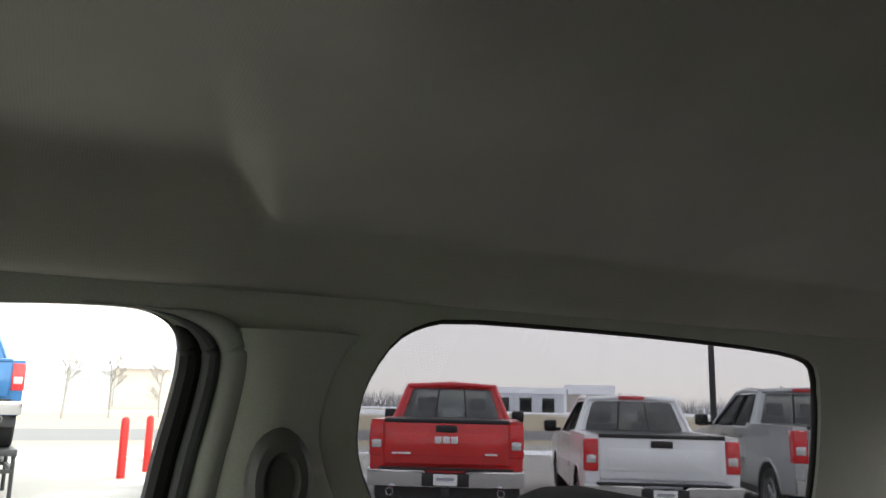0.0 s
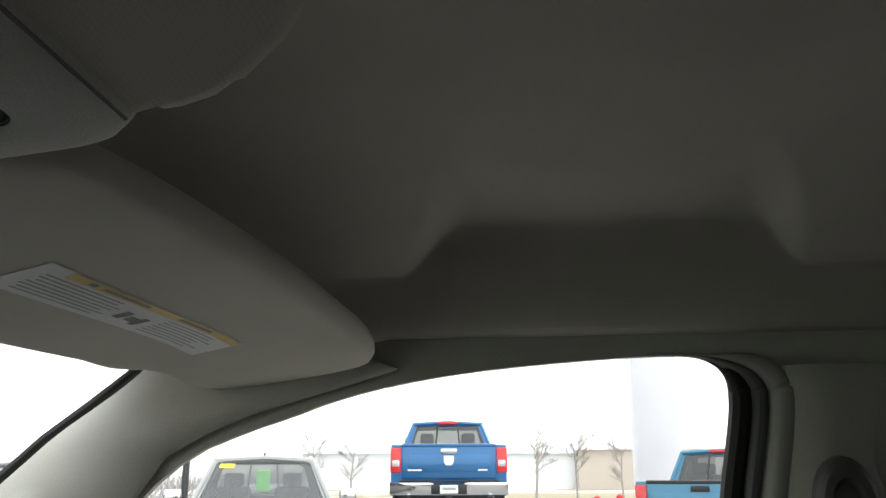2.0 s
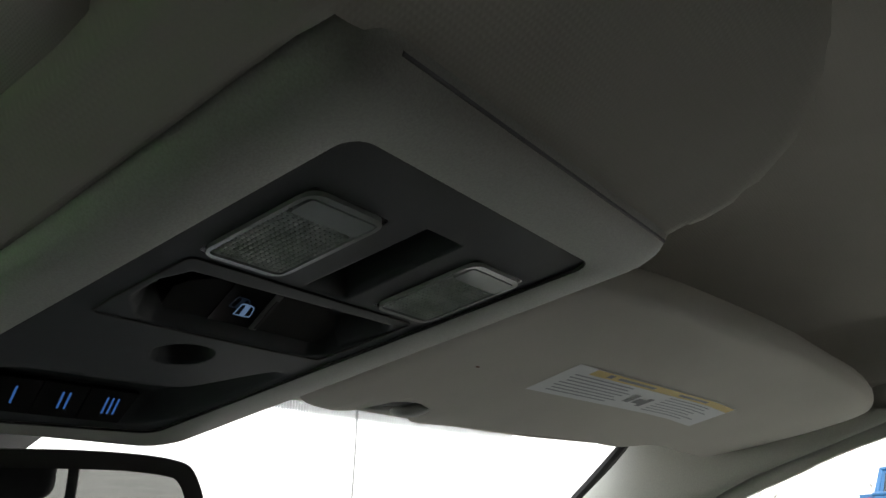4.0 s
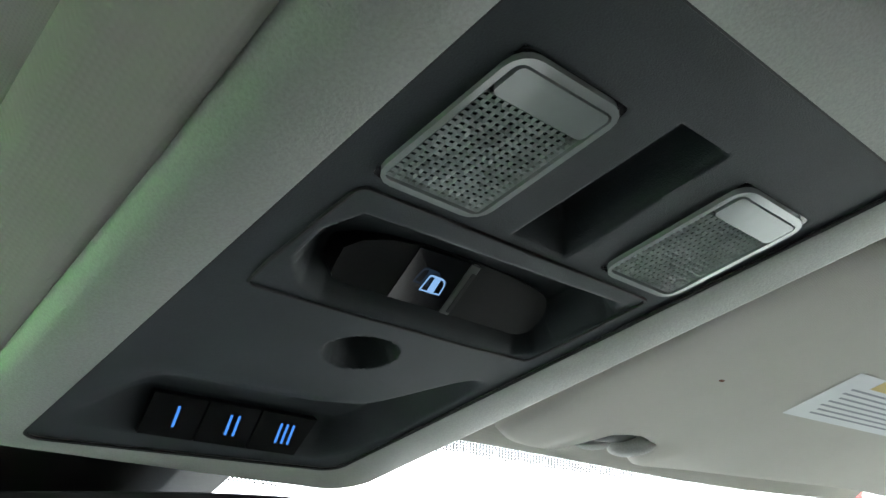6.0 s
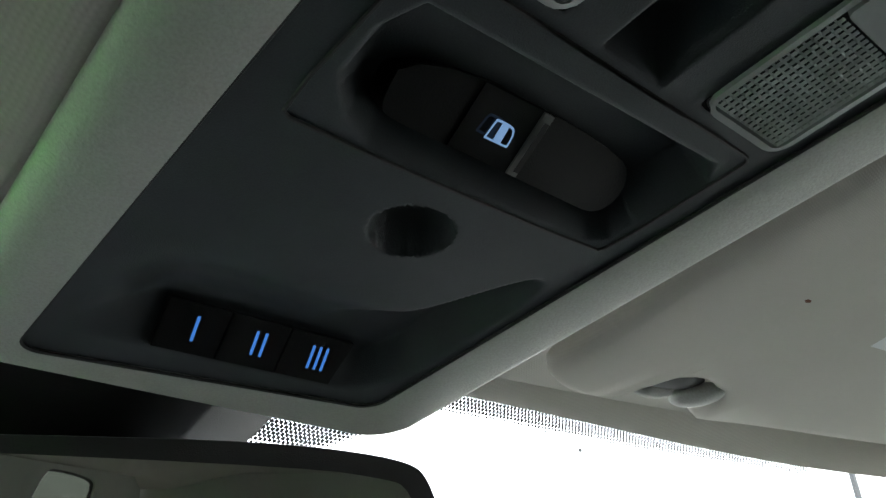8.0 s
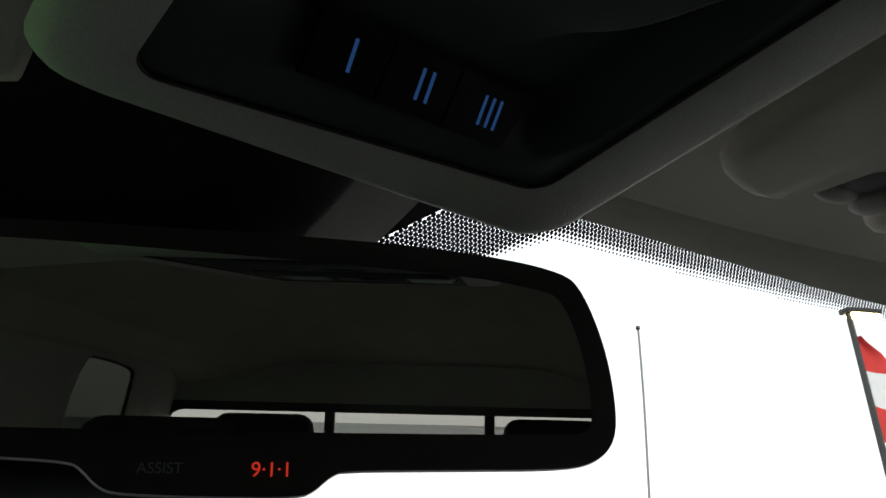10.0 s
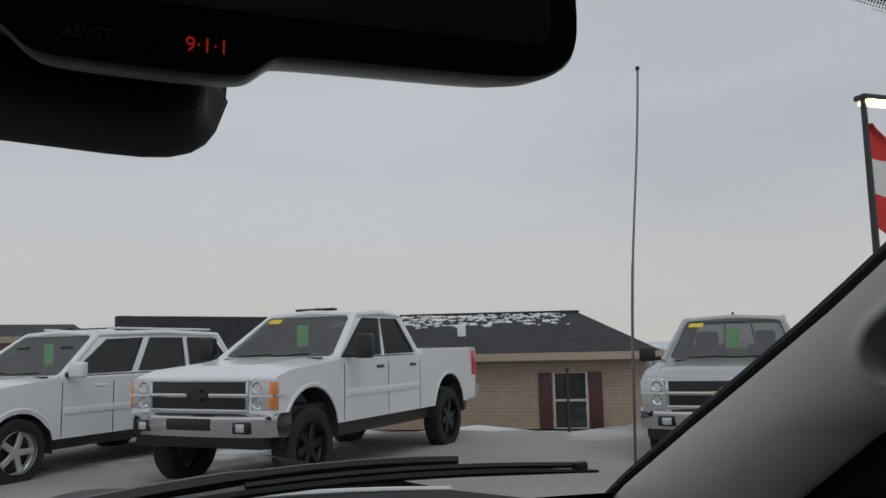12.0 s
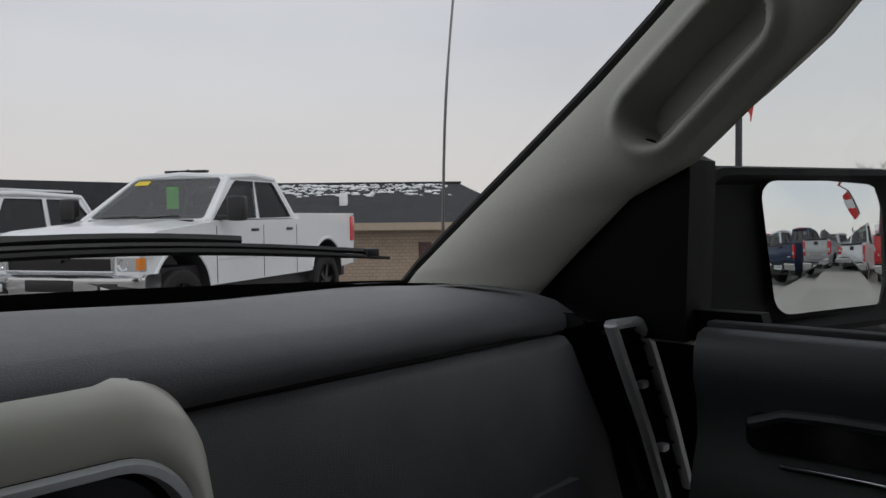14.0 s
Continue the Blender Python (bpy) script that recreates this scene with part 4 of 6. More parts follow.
# ---- dashboard ----
dash = root("dashboard", "black soft vinyl dashboard with glove box and silver centre bezel", "dashboard")
PAD = [(0.790, 1.2225), (0.775, 1.2245), (0.768, 1.232), (0.772, 1.246), (0.80, 1.261), (0.84, 1.269), (0.92, 1.274), (1.02, 1.270), (1.12, 1.256), (1.20, 1.235), (1.30, 1.20)]


def pad_ring(x):
    k = smooth01((abs(x) - 0.52) / 0.16)
    mid = 1 - smooth01((abs(x) - 0.05) / 0.30)
    return [(x, y + 0.03 * k * (1 if y < 0.95 else 0.0) - 0.03 * mid * (1 if y < 0.9 else 0), z - 0.012 * k + (0.010 * mid * smooth01((z - 1.20) / 0.05))) for y, z in PAD]


part("upper_pad", loft([pad_ring(x) for x in span(-0.95, 0.685, 71)], closed=False), DASH_SOFT, dash, "charcoal grained upper pad", angle=60)
# dark shelf between the raised pad and the glass, and the strip at the windscreen's foot
# the shelf's dark right end paints in the fall of the pad's sheen
def shelf_at(x, s):
    edge = along([(-0.95, 1.02, 0), (0.045, 1.056, 0), (0.131, 1.141, 0), (0.307, 1.104, 0), (0.456, 1.066, 0), (0.54, 0.985, 0), (0.60, 0.89, 0), (0.65, 0.84, 0)], s)
    y = edge[1] + (1.27 - 0.10 * (edge[0] / 0.7) ** 2 - edge[1]) * x
    z = [a[1] + (b[1] - a[1]) * (y - a[0]) / (b[0] - a[0]) for a, b in zip(PAD[4:], PAD[5:]) if a[0] <= y <= b[0]][0]
    k, mid = smooth01((abs(edge[0]) - 0.52) / 0.16), 1 - smooth01((abs(edge[0]) - 0.05) / 0.30)
    return (edge[0], y, z - 0.012 * k + 0.010 * mid * smooth01((z - 1.20) / 0.05) + 0.0035)


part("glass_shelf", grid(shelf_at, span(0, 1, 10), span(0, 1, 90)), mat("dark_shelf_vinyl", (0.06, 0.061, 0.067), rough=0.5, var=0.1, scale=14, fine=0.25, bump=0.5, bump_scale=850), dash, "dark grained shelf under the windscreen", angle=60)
part("defroster_strip", grid(lambda x, s: (x, 1.165 + 0.07 * s - 0.09 * (x / 0.7) ** 2, 1.254 - 0.012 * s), span(-0.95, 0.7, 37), span(0, 1, 3)), RUBBER, dash, "black strip at the windscreen foot")
FACE = [(0.790, 1.2195), (0.773, 1.2165), (0.767, 1.205), (0.767, 1.15), (0.765, 1.08), (0.78, 0.98), (0.82, 0.85), (0.86, 0.70)]
part("glove_box", loft([[(x + (x - 0.13) * 1.146 * (1.22 - z), y + 0.018 * smooth01((x - 0.50) / 0.14), z - 0.005 * smooth01((x - 0.50) / 0.14)) for y, z in FACE] for x in span(0.130, 0.645, 25)], closed=False), DASH_LOW, dash, "charcoal glove box lid", angle=60)
part("driver_lower_dash", loft([[(x, y, z) for y, z in FACE] for x in span(-0.95, -0.19, 11)], closed=False), DASH_LOW, dash)
part("seam", tube([(x, 0.781 + 0.020 * smooth01((x - 0.50) / 0.14), 1.2215 - 0.005 * smooth01((x - 0.50) / 0.14)) for x in span(0.13, 0.652, 20)], 0.0038, 6), RUBBER, dash)
part("latch_plate", prism(rounded(0.545, 0.985, 0.640, 1.052, 0.012), lambda u, v, w: (u, 0.768 + w, v), -0.006, 0.01, 0.002), DASH_LOW, dash, "glove box latch plate")
CAP = ([(0.654, 0.84, 1.225), (0.656, 0.805, 1.215), (0.728, 0.80, 1.10), (0.802, 0.81, 0.98), (0.92, 0.85, 0.75)],
       [(0.664, 0.81, 1.238), (0.669, 0.765, 1.228), (0.744, 0.76, 1.10), (0.818, 0.76, 0.98), (0.94, 0.78, 0.75)],
       [(0.745, 0.85, 1.24), (0.765, 0.79, 1.222), (0.83, 0.78, 1.10), (0.89, 0.78, 0.98), (0.95, 0.80, 0.75)])
part("end_cap", loft(CAP, closed=False), MATT_BLACK, dash, "black dash end")
part("dash_core", boxes(((-0.95, 0.855, 0.45), (0.72, 1.28, 1.215)), ((-0.95, 0.815, 0.45), (0.52, 0.9, 1.215))), BLACK_PLASTIC, dash)
# small certification mark
part("pad_mark", prism(rounded(0.622, 1.2285, 0.640, 1.2365, 0.001), lambda u, v, w: (u, 0.8035 + 0.5 * (v - 1.2285) + w, v + 0.004), -0.003, 0.0), BLACK_PLASTIC, dash)

# centre bezel
cb = root("centre_bezel", "satin champagne bezel with chrome ring round a dark screen", "dashboard bezel")
place_c = lambda u, v, w: (u, 0.724 + w + 0.30 * (v - 1.26), v)
OUT_C = rounded(-0.20, 0.90, 0.142, 1.261, 0.050, 8)
IN_C = rounded(-0.165, 0.93, 0.121, 1.216, 0.042, 8)
frame_rings = []
for s, w in ((0.0, 0.050), (0.06, 0.026), (0.22, 0.010), (0.5, 0.002), (0.85, 0.0), (1.0, 0.003)):
    frame_rings.append([place_c(p[0] + (q[0] - p[0]) * s, p[1] + (q[1] - p[1]) * s, w) for p, q in zip(OUT_C, IN_C)])
part("bezel_frame", loft(frame_rings, caps=False), BEZEL_SILVER, cb, "satin champagne frame", angle=70)
rim = []
for s, w in ((1.0, 0.001), (0.985, -0.005), (0.955, -0.005), (0.945, 0.010)):
    rim.append([place_c(-0.023 + (u + 0.023) * s, 1.078 + (v - 1.078) * s, w) for u, v in IN_C])
part("chrome_ring", loft(rim, caps=False), DULL_CHROME, cb, "chrome inner ring")
part("screen", prism([(-0.023 + (u + 0.023) * 0.95, 1.078 + (v - 1.078) * 0.95) for u, v in IN_C], place_c, 0.012, 0.03), GLOSS_BLACK, cb, "dark switched-off screen")

# side air vent
vent = root("air_vent", "tall side air vent in a satin chrome frame", "air vent")
VENT_L = [(0.660, 1.230), (0.688, 1.178), (0.740, 1.088), (0.786, 0.992)]
VENT_R = [(0.727, 1.226), (0.757, 1.198), (0.811, 1.097), (0.860, 0.988)]
vp = lambda u, v, w: (u, 0.740 + w, v)


def vent_at(s, f):
    """Across the vent by s, down it by f."""
    return along([(x, z, 0) for x, z in VENT_L], f).lerp(along([(x, z, 0) for x, z in VENT_R], f), s)


def vent_band(name, pts, material, words="", r=0.009):
    return part(name, tube([vp(p[0], p[1], 0.0) for p in pts], r, 8, squash=0.7), material, vent, words)


vent_band("vent_frame", [vent_at(0.06, f) for f in span(0.02, 1, 14)], DULL_CHROME, "satin chrome vent frame")
vent_band("vent_frame", [vent_at(0.94, f) for f in span(0.02, 1, 14)], DULL_CHROME, "satin chrome vent frame")
vent_band("vent_frame", [vent_at(s, 0.02) for s in span(0.06, 0.94, 5)], DULL_CHROME, "satin chrome vent frame")
part("vent_back", grid(lambda s, f: vp(vent_at(s, f)[0], vent_at(s, f)[1], 0.034), span(0, 1, 3), span(0, 1, 9)), MATT_BLACK, vent)
for k in range(8):
    a, b = vent_at(0.12, 0.10 + 0.115 * k), vent_at(0.88, 0.10 + 0.115 * k)
    part("vane", tube([vp(a[0], a[1], 0.010), vp(b[0], b[1], 0.010)], 0.011, 8, squash=0.25), SWITCH_BLACK, vent)
for x, z in ((0.733, 1.147), (0.783, 1.058)):
    part("vane_knob", boxes(((x - 0.008, 0.732, z - 0.005), (x + 0.008, 0.746, z + 0.005)), bevel=0.003), DULL_CHROME, vent, "chrome tab")
# black hinge pillar beyond the dash end
for sign, words in ((1, "black hinge pillar beside the dashboard"), (-1, "black hinge pillar on the driver's side")):
    post = part("hinge_pillar", prism([(sign * x, z) for x, z in ((0.748, 1.240), (0.772, 1.240), (0.925, 0.98), (0.925, 0.45), (0.905, 0.45), (0.905, 0.98))], lambda x, z, w: (x, w, z), 0.60, 1.02), MATT_BLACK)
    post.matrix_world = FRONT if sign > 0 else FRONT_LEFT
    tagged(post, words, "door pillar")
for thing in (dash, cb, vent):
    thing.matrix_world = FRONT


# ---- door panels ----
def door_panel(sign, words):
    at = root("door_panel", words, "door panel", "door panels")
    prof = [(0.742, 1.224), (0.712, 1.226), (0.694, 1.222), (0.684, 1.205), (0.682, 1.175), (0.690, 1.15), (0.692, 1.11), (0.680, 1.08), (0.665, 1.03), (0.662, 0.98), (0.69, 0.93), (0.70, 0.6)]
    part("door_trim", loft([[(sign * x, y, z) for x, z in prof] for y in span(-0.05, 0.648, 25)], closed=False), DOOR_SOFT, at, "black vinyl door trim", angle=60)
    part("pull_recess", prism(rounded(0.20, 1.108, 0.590, 1.146, 0.012), lambda u, v, w: (sign * (0.6865 + w), u, v), -0.004, 0.01, 0.003), GLOSS_BLACK, at, "dark door pull recess")
    part("recess_lip", tube([(sign * 0.680, y, 1.150 - 0.015 * smooth01((y - 0.54) / 0.05)) for y in span(0.20, 0.585, 12)], 0.006, 8), DOOR_SOFT, at)
    part("belt_strip", boxes(((min(sign * 0.722, sign * 0.742), -0.05, 1.215), (max(sign * 0.722, sign * 0.742), 0.652, 1.232)), bevel=0.004), RUBBER, at, "black rubber belt strip")
    part("chrome_strip", boxes(((sign * 0.683 - 0.003, 0.20, 1.0930), (sign * 0.683 + 0.003, 0.556, 1.0980)), bevel=0.0015), CHROME, at, "thin chrome strip")
    at.matrix_world = FRONT if sign > 0 else FRONT_LEFT
    return at


door_panel(1, "black vinyl front passenger door panel with chrome strip")
door_panel(-1, "black vinyl driver's door panel")
tagged(part("rear_door_panel", boxes(((0.70, -0.95, 0.55), (0.745, -0.33, 1.25)), bevel=0.01), DOOR_SOFT), "black vinyl rear door panel", "door panel")
tagged(part("rear_door_panel", boxes(((-0.745, -0.95, 0.55), (-0.70, -0.33, 1.25)), bevel=0.01), DOOR_SOFT), "black vinyl rear door panel", "door panel")

# ---- floor, back wall with sliding window, seats ----
tagged(part("floor", boxes(((-0.78, -1.3, 0.50), (0.78, 1.35, 0.55))), CARPET), "black carpet cab floor", "floor", kind="structure")
tagged(part("wall_front", boxes(((-0.80, 1.30, 0.5), (0.80, 1.34, 1.21))), STEEL_DARK), "dark steel bulkhead behind the dashboard", "wall", kind="structure")
RW = rounded(-0.67, 1.34, 0.67, 1.66, 0.05, 5)
back = plate([(-0.72, 0.5), (0.72, 0.5), (0.70, 1.88), (-0.70, 1.88)], [RW], lambda u, v, w: (u, -1.24 - w, v), 0.04)
tagged(part("wall_back", back, TRIM_PILLAR), "grey rear cab wall with wide window opening", "wall", kind="structure")
rw = root("window_5", "dark tinted rear window with sliding centre pane", "window", kind="structure")
for x0, x1 in ((-0.67, -0.22), (-0.22, 0.22), (0.22, 0.67)):
    p = part("pane", boxes(((x0, -1.266, 1.33), (x1, -1.262, 1.67))), REAR_GLASS, rw)
    p.visible_shadow = False
for x in (-0.22, 0.22):
    part("window_bar", boxes(((x - 0.014, -1.272, 1.33), (x + 0.014, -1.255, 1.67)), bevel=0.003), BLACK_PLASTIC, rw)
part("window_frame", plate([(u * 1.03, 1.5 + (v - 1.5) * 1.10) for u, v in RW], [[(u * 0.985, 1.5 + (v - 1.5) * 0.95) for u, v in RW]], lambda u, v, w: (u, -1.238 + w, v), 0.012), BLACK_PLASTIC, rw, "black rubber frame")


def seat(name, x, y, w, words, rests=(0.0,), group="", lift=0.0):
    at = root(name, words, "seat", group)
    part("cushion", boxes(((x - w, y - 0.05, 0.62), (x + w, y + 0.48, 0.86)), bevel=0.05, seg=4), SEAT_CLOTH, at)
    prof = [(y - 0.02, 0.80), (y + 0.07, 0.86), (y + 0.04, 1.1), (y - 0.03, 1.36), (y - 0.07, 1.40), (y - 0.15, 1.38), (y - 0.14, 1.1), (y - 0.10, 0.8)]
    part("backrest", prism(prof, lambda u, v, d: (x + d, u, v), -w, w, 0.04, 3), SEAT_CLOTH, at)
    for dx in rests:
        part("headrest", boxes(((x + dx - 0.13, y - 0.17, 1.43 + lift), (x + dx + 0.13, y - 0.06, 1.60 + lift)), bevel=0.04, seg=4), SEAT_CLOTH, at, "black padded headrest")
        for s in (-0.05, 0.05):
            part("headrest_post", tube([(x + dx + s, y - 0.11, 1.36), (x + dx + s, y - 0.11, 1.46 + lift)], 0.006, 8), DULL_CHROME, at)
    return at


seat("front_seat", 0.40, -0.30, 0.26, "black cloth front passenger seat with headrest", group="front seats")
seat("front_seat", -0.40, -0.30, 0.26, "black cloth driver's seat with headrest", group="front seats", lift=0.03)
seat("rear_bench", 0.0, -1.05, 0.64, "black cloth rear bench with two headrests", (-0.38, 0.38), lift=0.045)

# ---- outside of the cab: door mirror, bonnet, wipers, aerial ----
def door_mirror(sign):
    at = root("door_mirror", "large black folding door mirror", "door mirror", "door mirrors")
    prof = rounded(0.972, 1.150, 1.46, 1.424, 0.055, 6)
    cx, cz = 1.216, 1.287
    rings = []
    for s, y in ((0.55, 0.97), (0.80, 0.94), (0.95, 0.88), (1.0, 0.81), (1.0, 0.765), (0.975, 0.752), (0.90, 0.750), (0.80, 0.775)):
        rings.append([(sign * (cx + (x - cx) * s), y - MIRROR_YAW * (x - 1.055), cz + (z - cz) * s) for x, z in prof])
    part("shell", loft(rings), MATT_BLACK, at, "black grained mirror shell")
    rim = [(x + 0.11 * max(0.0, 1.402 - z) * (1.43 - x) / 0.31, z) for x, z in rounded(1.117, 1.188, 1.43, 1.402, 0.035, 6)]
    gx, gz = 1.2735, 1.295
    rings = []
    for s in (1.0, 0.85, 0.7, 0.55, 0.4, 0.25, 0.1, 0.01):
        ring = []
        for x, z in rim:
            px, pz = gx + (x - gx) * s, gz + (z - gz) * s
            bulge = ((px - gx) ** 2 + (pz - gz) ** 2) / (2 * 0.95)
            ring.append((sign * px, 0.748 + bulge - MIRROR_YAW * (px - 1.055) + 0.02 * (pz - gz), pz))
        rings.append(ring)
    part("glass", loft(rings), MIRROR_GLASS, at, "convex silvered mirror glass", angle=89)
    part("arm", loft([[(sign * x, y + dy, z) for y, z in ((0.80, 1.14), (0.80, 1.32), (0.82, 1.335), (0.88, 1.33), (0.89, 1.14), (0.84, 1.13))] for x, dy in ((0.74, 0.0), (0.86, 0.0), (1.0, 0.0), (1.12, 0.02))]), MATT_BLACK, at, "black mirror arm")
    at.matrix_world = FRONT if sign > 0 else FRONT_LEFT
    return at


MIRROR_YAW = 0.33
door_mirror(1)

hood = root("bonnet", "glossy black bonnet seen past the dashboard", "bonnet")
part("bonnet_skin", grid(lambda x, y: (x, y, 1.212 - 0.05 * (x / 0.8) ** 2 - 0.10 * ((y - 1.5) / 1.2) ** 2 + 0.02 * math.exp(-((abs(x) - 0.35) / 0.08) ** 2)), span(-0.85, 0.85, 41), span(1.64, 2.65, 21)), HOOD_BLACK, hood)
part("cowl", grid(lambda x, s: (x, 1.16 + 0.50 * s - 0.10 * (x / 0.8) ** 2 * (1 - s), 1.222 + 0.020 * s - 0.05 * s * (x / 0.8) ** 2), span(-0.8, 0.8, 25), span(0, 1, 4)), MATT_BLACK, hood, "black cowl")
# bright tube in place of the highlight that the bonnet edge reflects
part("bonnet_edge", tube([(x, 1.655 - 0.03 * (x / 0.8) ** 2, 1.245 - 0.05 * (x / 0.8) ** 2) for x in span(-0.8, 0.8, 21)], 0.006, 8), DULL_CHROME, hood)
for s in (1, -1):
    part("fender", loft([[(s * x, y, z) for x, z in ((0.83, 1.185), (0.90, 1.16), (0.97, 1.08), (1.0, 0.9), (1.0, 0.6))] for y in span(1.15, 2.6, 8)], closed=False), HOOD_BLACK, hood)

hood.matrix_world = FRONT


def wiper(pivot, tip, words):
    at = root("wiper", words, "wiper", "wipers")
    def wp(f, lift):
        u = pivot[0] + (tip[0] - pivot[0]) * f
        v = pivot[1] + (tip[1] - pivot[1]) * f + 0.028 * math.sin(math.pi * f)
        return on_screen(u, v, -lift)
    part("blade", tube([wp(f, 0.010) for f in span(0.15, 1, 14)], [0.0045] * 11 + [0.004, 0.003, 0.002], 6), RUBBER, at)
    part("arm", tube([wp(f, 0.022 + 0.008 * math.sin(math.pi * f)) for f in span(0.0, 0.72, 12)], [0.0085] * 6 + [0.006] * 6, 6), BLACK_PLASTIC, at)
    part("spine", tube([wp(f, 0.019) for f in span(0.35, 0.95, 8)], 0.0042, 6), BLACK_PLASTIC, at)
    part("tip_hook", boxes((wp(0.965, 0.016) - Vector((0.010, 0.006, 0.005)), wp(0.965, 0.016) + Vector((0.010, 0.006, 0.007))), bevel=0.003), BLACK_PLASTIC, at)
    return at


wiper((0.0, 0.075), (0.905, 0.088), "black wiper parked along the windscreen foot")
wiper((-0.85, 0.04), (0.08, 0.06), "black wiper on the driver's side")

aerial = root("aerial", "thin black whip aerial on the front wing", "aerial")
part("whip", tube([(0.912 + 0.066 * f ** 1.4 + 0.004 * math.sin(9 * f), 1.233 + 0.02 * (1 - f), 1.10 + 0.90 * f) for f in span(0, 1, 24)], [0.0028] * 14 + [0.0023] * 10, 6), AERIAL_STEEL, aerial)
part("aerial_base", lathe([(1.06, 0.02), (1.085, 0.016), (1.10, 0.006), (1.11, 0.003)], 12, "z"), BLACK_PLASTIC, aerial).location = (0.912, 1.253, 0)
part("aerial_tip", boxes(((0.976, 1.230, 1.996), (0.983, 1.237, 2.004)), bevel=0.002), BLACK_PLASTIC, aerial)

aerial.matrix_world = FRONT

# ---- the lot and the country round it ----
def ground_z(x, y):
    z = 0.0
    # the lot ends in a low bank in front of the house, and the grass verge beyond dips to the road
    s = (x * 0.72 + y * 0.69) - 15.4
    if y > 0.35 * x:
        z -= 1.0 * smooth01(s / 3.0) * smooth01((y - 0.35 * x) / 3.0)
    z += 0.08 * smooth01((-y - 2.0) / 3.0) * smooth01((x - 5.0) / 3.0) * smooth01((30.0 - x) / 8.0)
    far = math.hypot(x, y)
    z += 0.0025 * max(0.0, x - 60) * (1 if far < 900 else 1)
    return min(z, 2.0)


def spread(a, b, n, power=2.2):
    return [a + (b - a) * (0.5 + 0.5 * math.copysign(abs(2 * k / (n - 1) - 1) ** power, 2 * k / (n - 1) - 1)) for k in range(n)]


ground = part("ground", grid(lambda x, y: (x, y, ground_z(x, y)), spread(-1500, 1500, 161, 3.0), spread(-1500, 1500, 161, 3.0)), None, angle=80)
tagged(ground, "worn grey lot paving with snow patches, dry grass beyond", "ground", kind="structure")


def ground_material():
    m = mat("lot_ground", (0.38, 0.36, 0.335), rough=0.9, var=0.10, scale=0.8, fine=0.35, bump=0.6, bump_scale=35)
    nt = m.node_tree
    p = nt.nodes["Principled BSDF"]
    lot = p.inputs["Base Color"].links[0].from_socket
    co = [n for n in nt.nodes if n.type == "TEX_COORD"][0]
    sep = nt.nodes.new("ShaderNodeSeparateXYZ")
    nt.links.new(co.outputs["Object"], sep.inputs["Vector"])
    def step(socket, a, b):
        r = nt.nodes.new("ShaderNodeMapRange")
        r.inputs["From Min"].default_value, r.inputs["From Max"].default_value = a, b
        nt.links.new(socket, r.inputs["Value"])
        return r.outputs["Result"]
    def mixc(fac, c1, colour):
        x = nt.nodes.new("ShaderNodeMixRGB")
        nt.links.new(fac, x.inputs["Fac"])
        nt.links.new(c1, x.inputs["Color1"])
        x.inputs["Color2"].default_value = (*colour, 1)
        return x.outputs["Color"]
    def times(a, b):
        x = nt.nodes.new("ShaderNodeMath")
        x.operation = "MULTIPLY"
        nt.links.new(a, x.inputs[0])
        nt.links.new(b, x.inputs[1])
        return x.outputs["Value"]
    def noise_at(scale, a, b):
        n = nt.nodes.new("ShaderNodeTexNoise")
        n.inputs["Scale"].default_value, n.inputs["Detail"].default_value = scale, 6.0
        nt.links.new(co.outputs["Object"], n.inputs["Vector"])
        return step(n.outputs["Fac"], a, b)
    # dry verge from 24 m out, a road across it, snowy fields beyond
    c = mixc(step(sep.outputs["X"], 27.0, 28.5), lot, (0.30, 0.255, 0.17))
    c = mixc(times(step(sep.outputs["X"], 31.0, 31.6), step(sep.outputs["X"], 42.6, 42.0)), c, (0.13, 0.125, 0.125))
    c = mixc(times(step(sep.outputs["X"], 75.0, 95.0), noise_at(0.05, 0.40, 0.50)), c, (0.72, 0.74, 0.78))
    # trodden snow: strips along the lot's edge
    c = mixc(times(times(step(sep.outputs["X"], 14.5, 16.5), step(sep.outputs["X"], 27.5, 25.5)), noise_at(0.25, 0.54, 0.60)), c, (0.75, 0.77, 0.80))
    c = mixc(times(step(sep.outputs["Y"], 8.0, 12.0), noise_at(0.35, 0.55, 0.60)), c, (0.66, 0.67, 0.69))
    nt.links.new(c, p.inputs["Base Color"])
    return m


ground.data.materials.append(ground_material())

# house below the bank
SIDING = mat("tan_siding", (0.40, 0.31, 0.235), rough=0.8, var=0.08, scale=3, fine=0.2, bump=0.5, bump_scale=40)

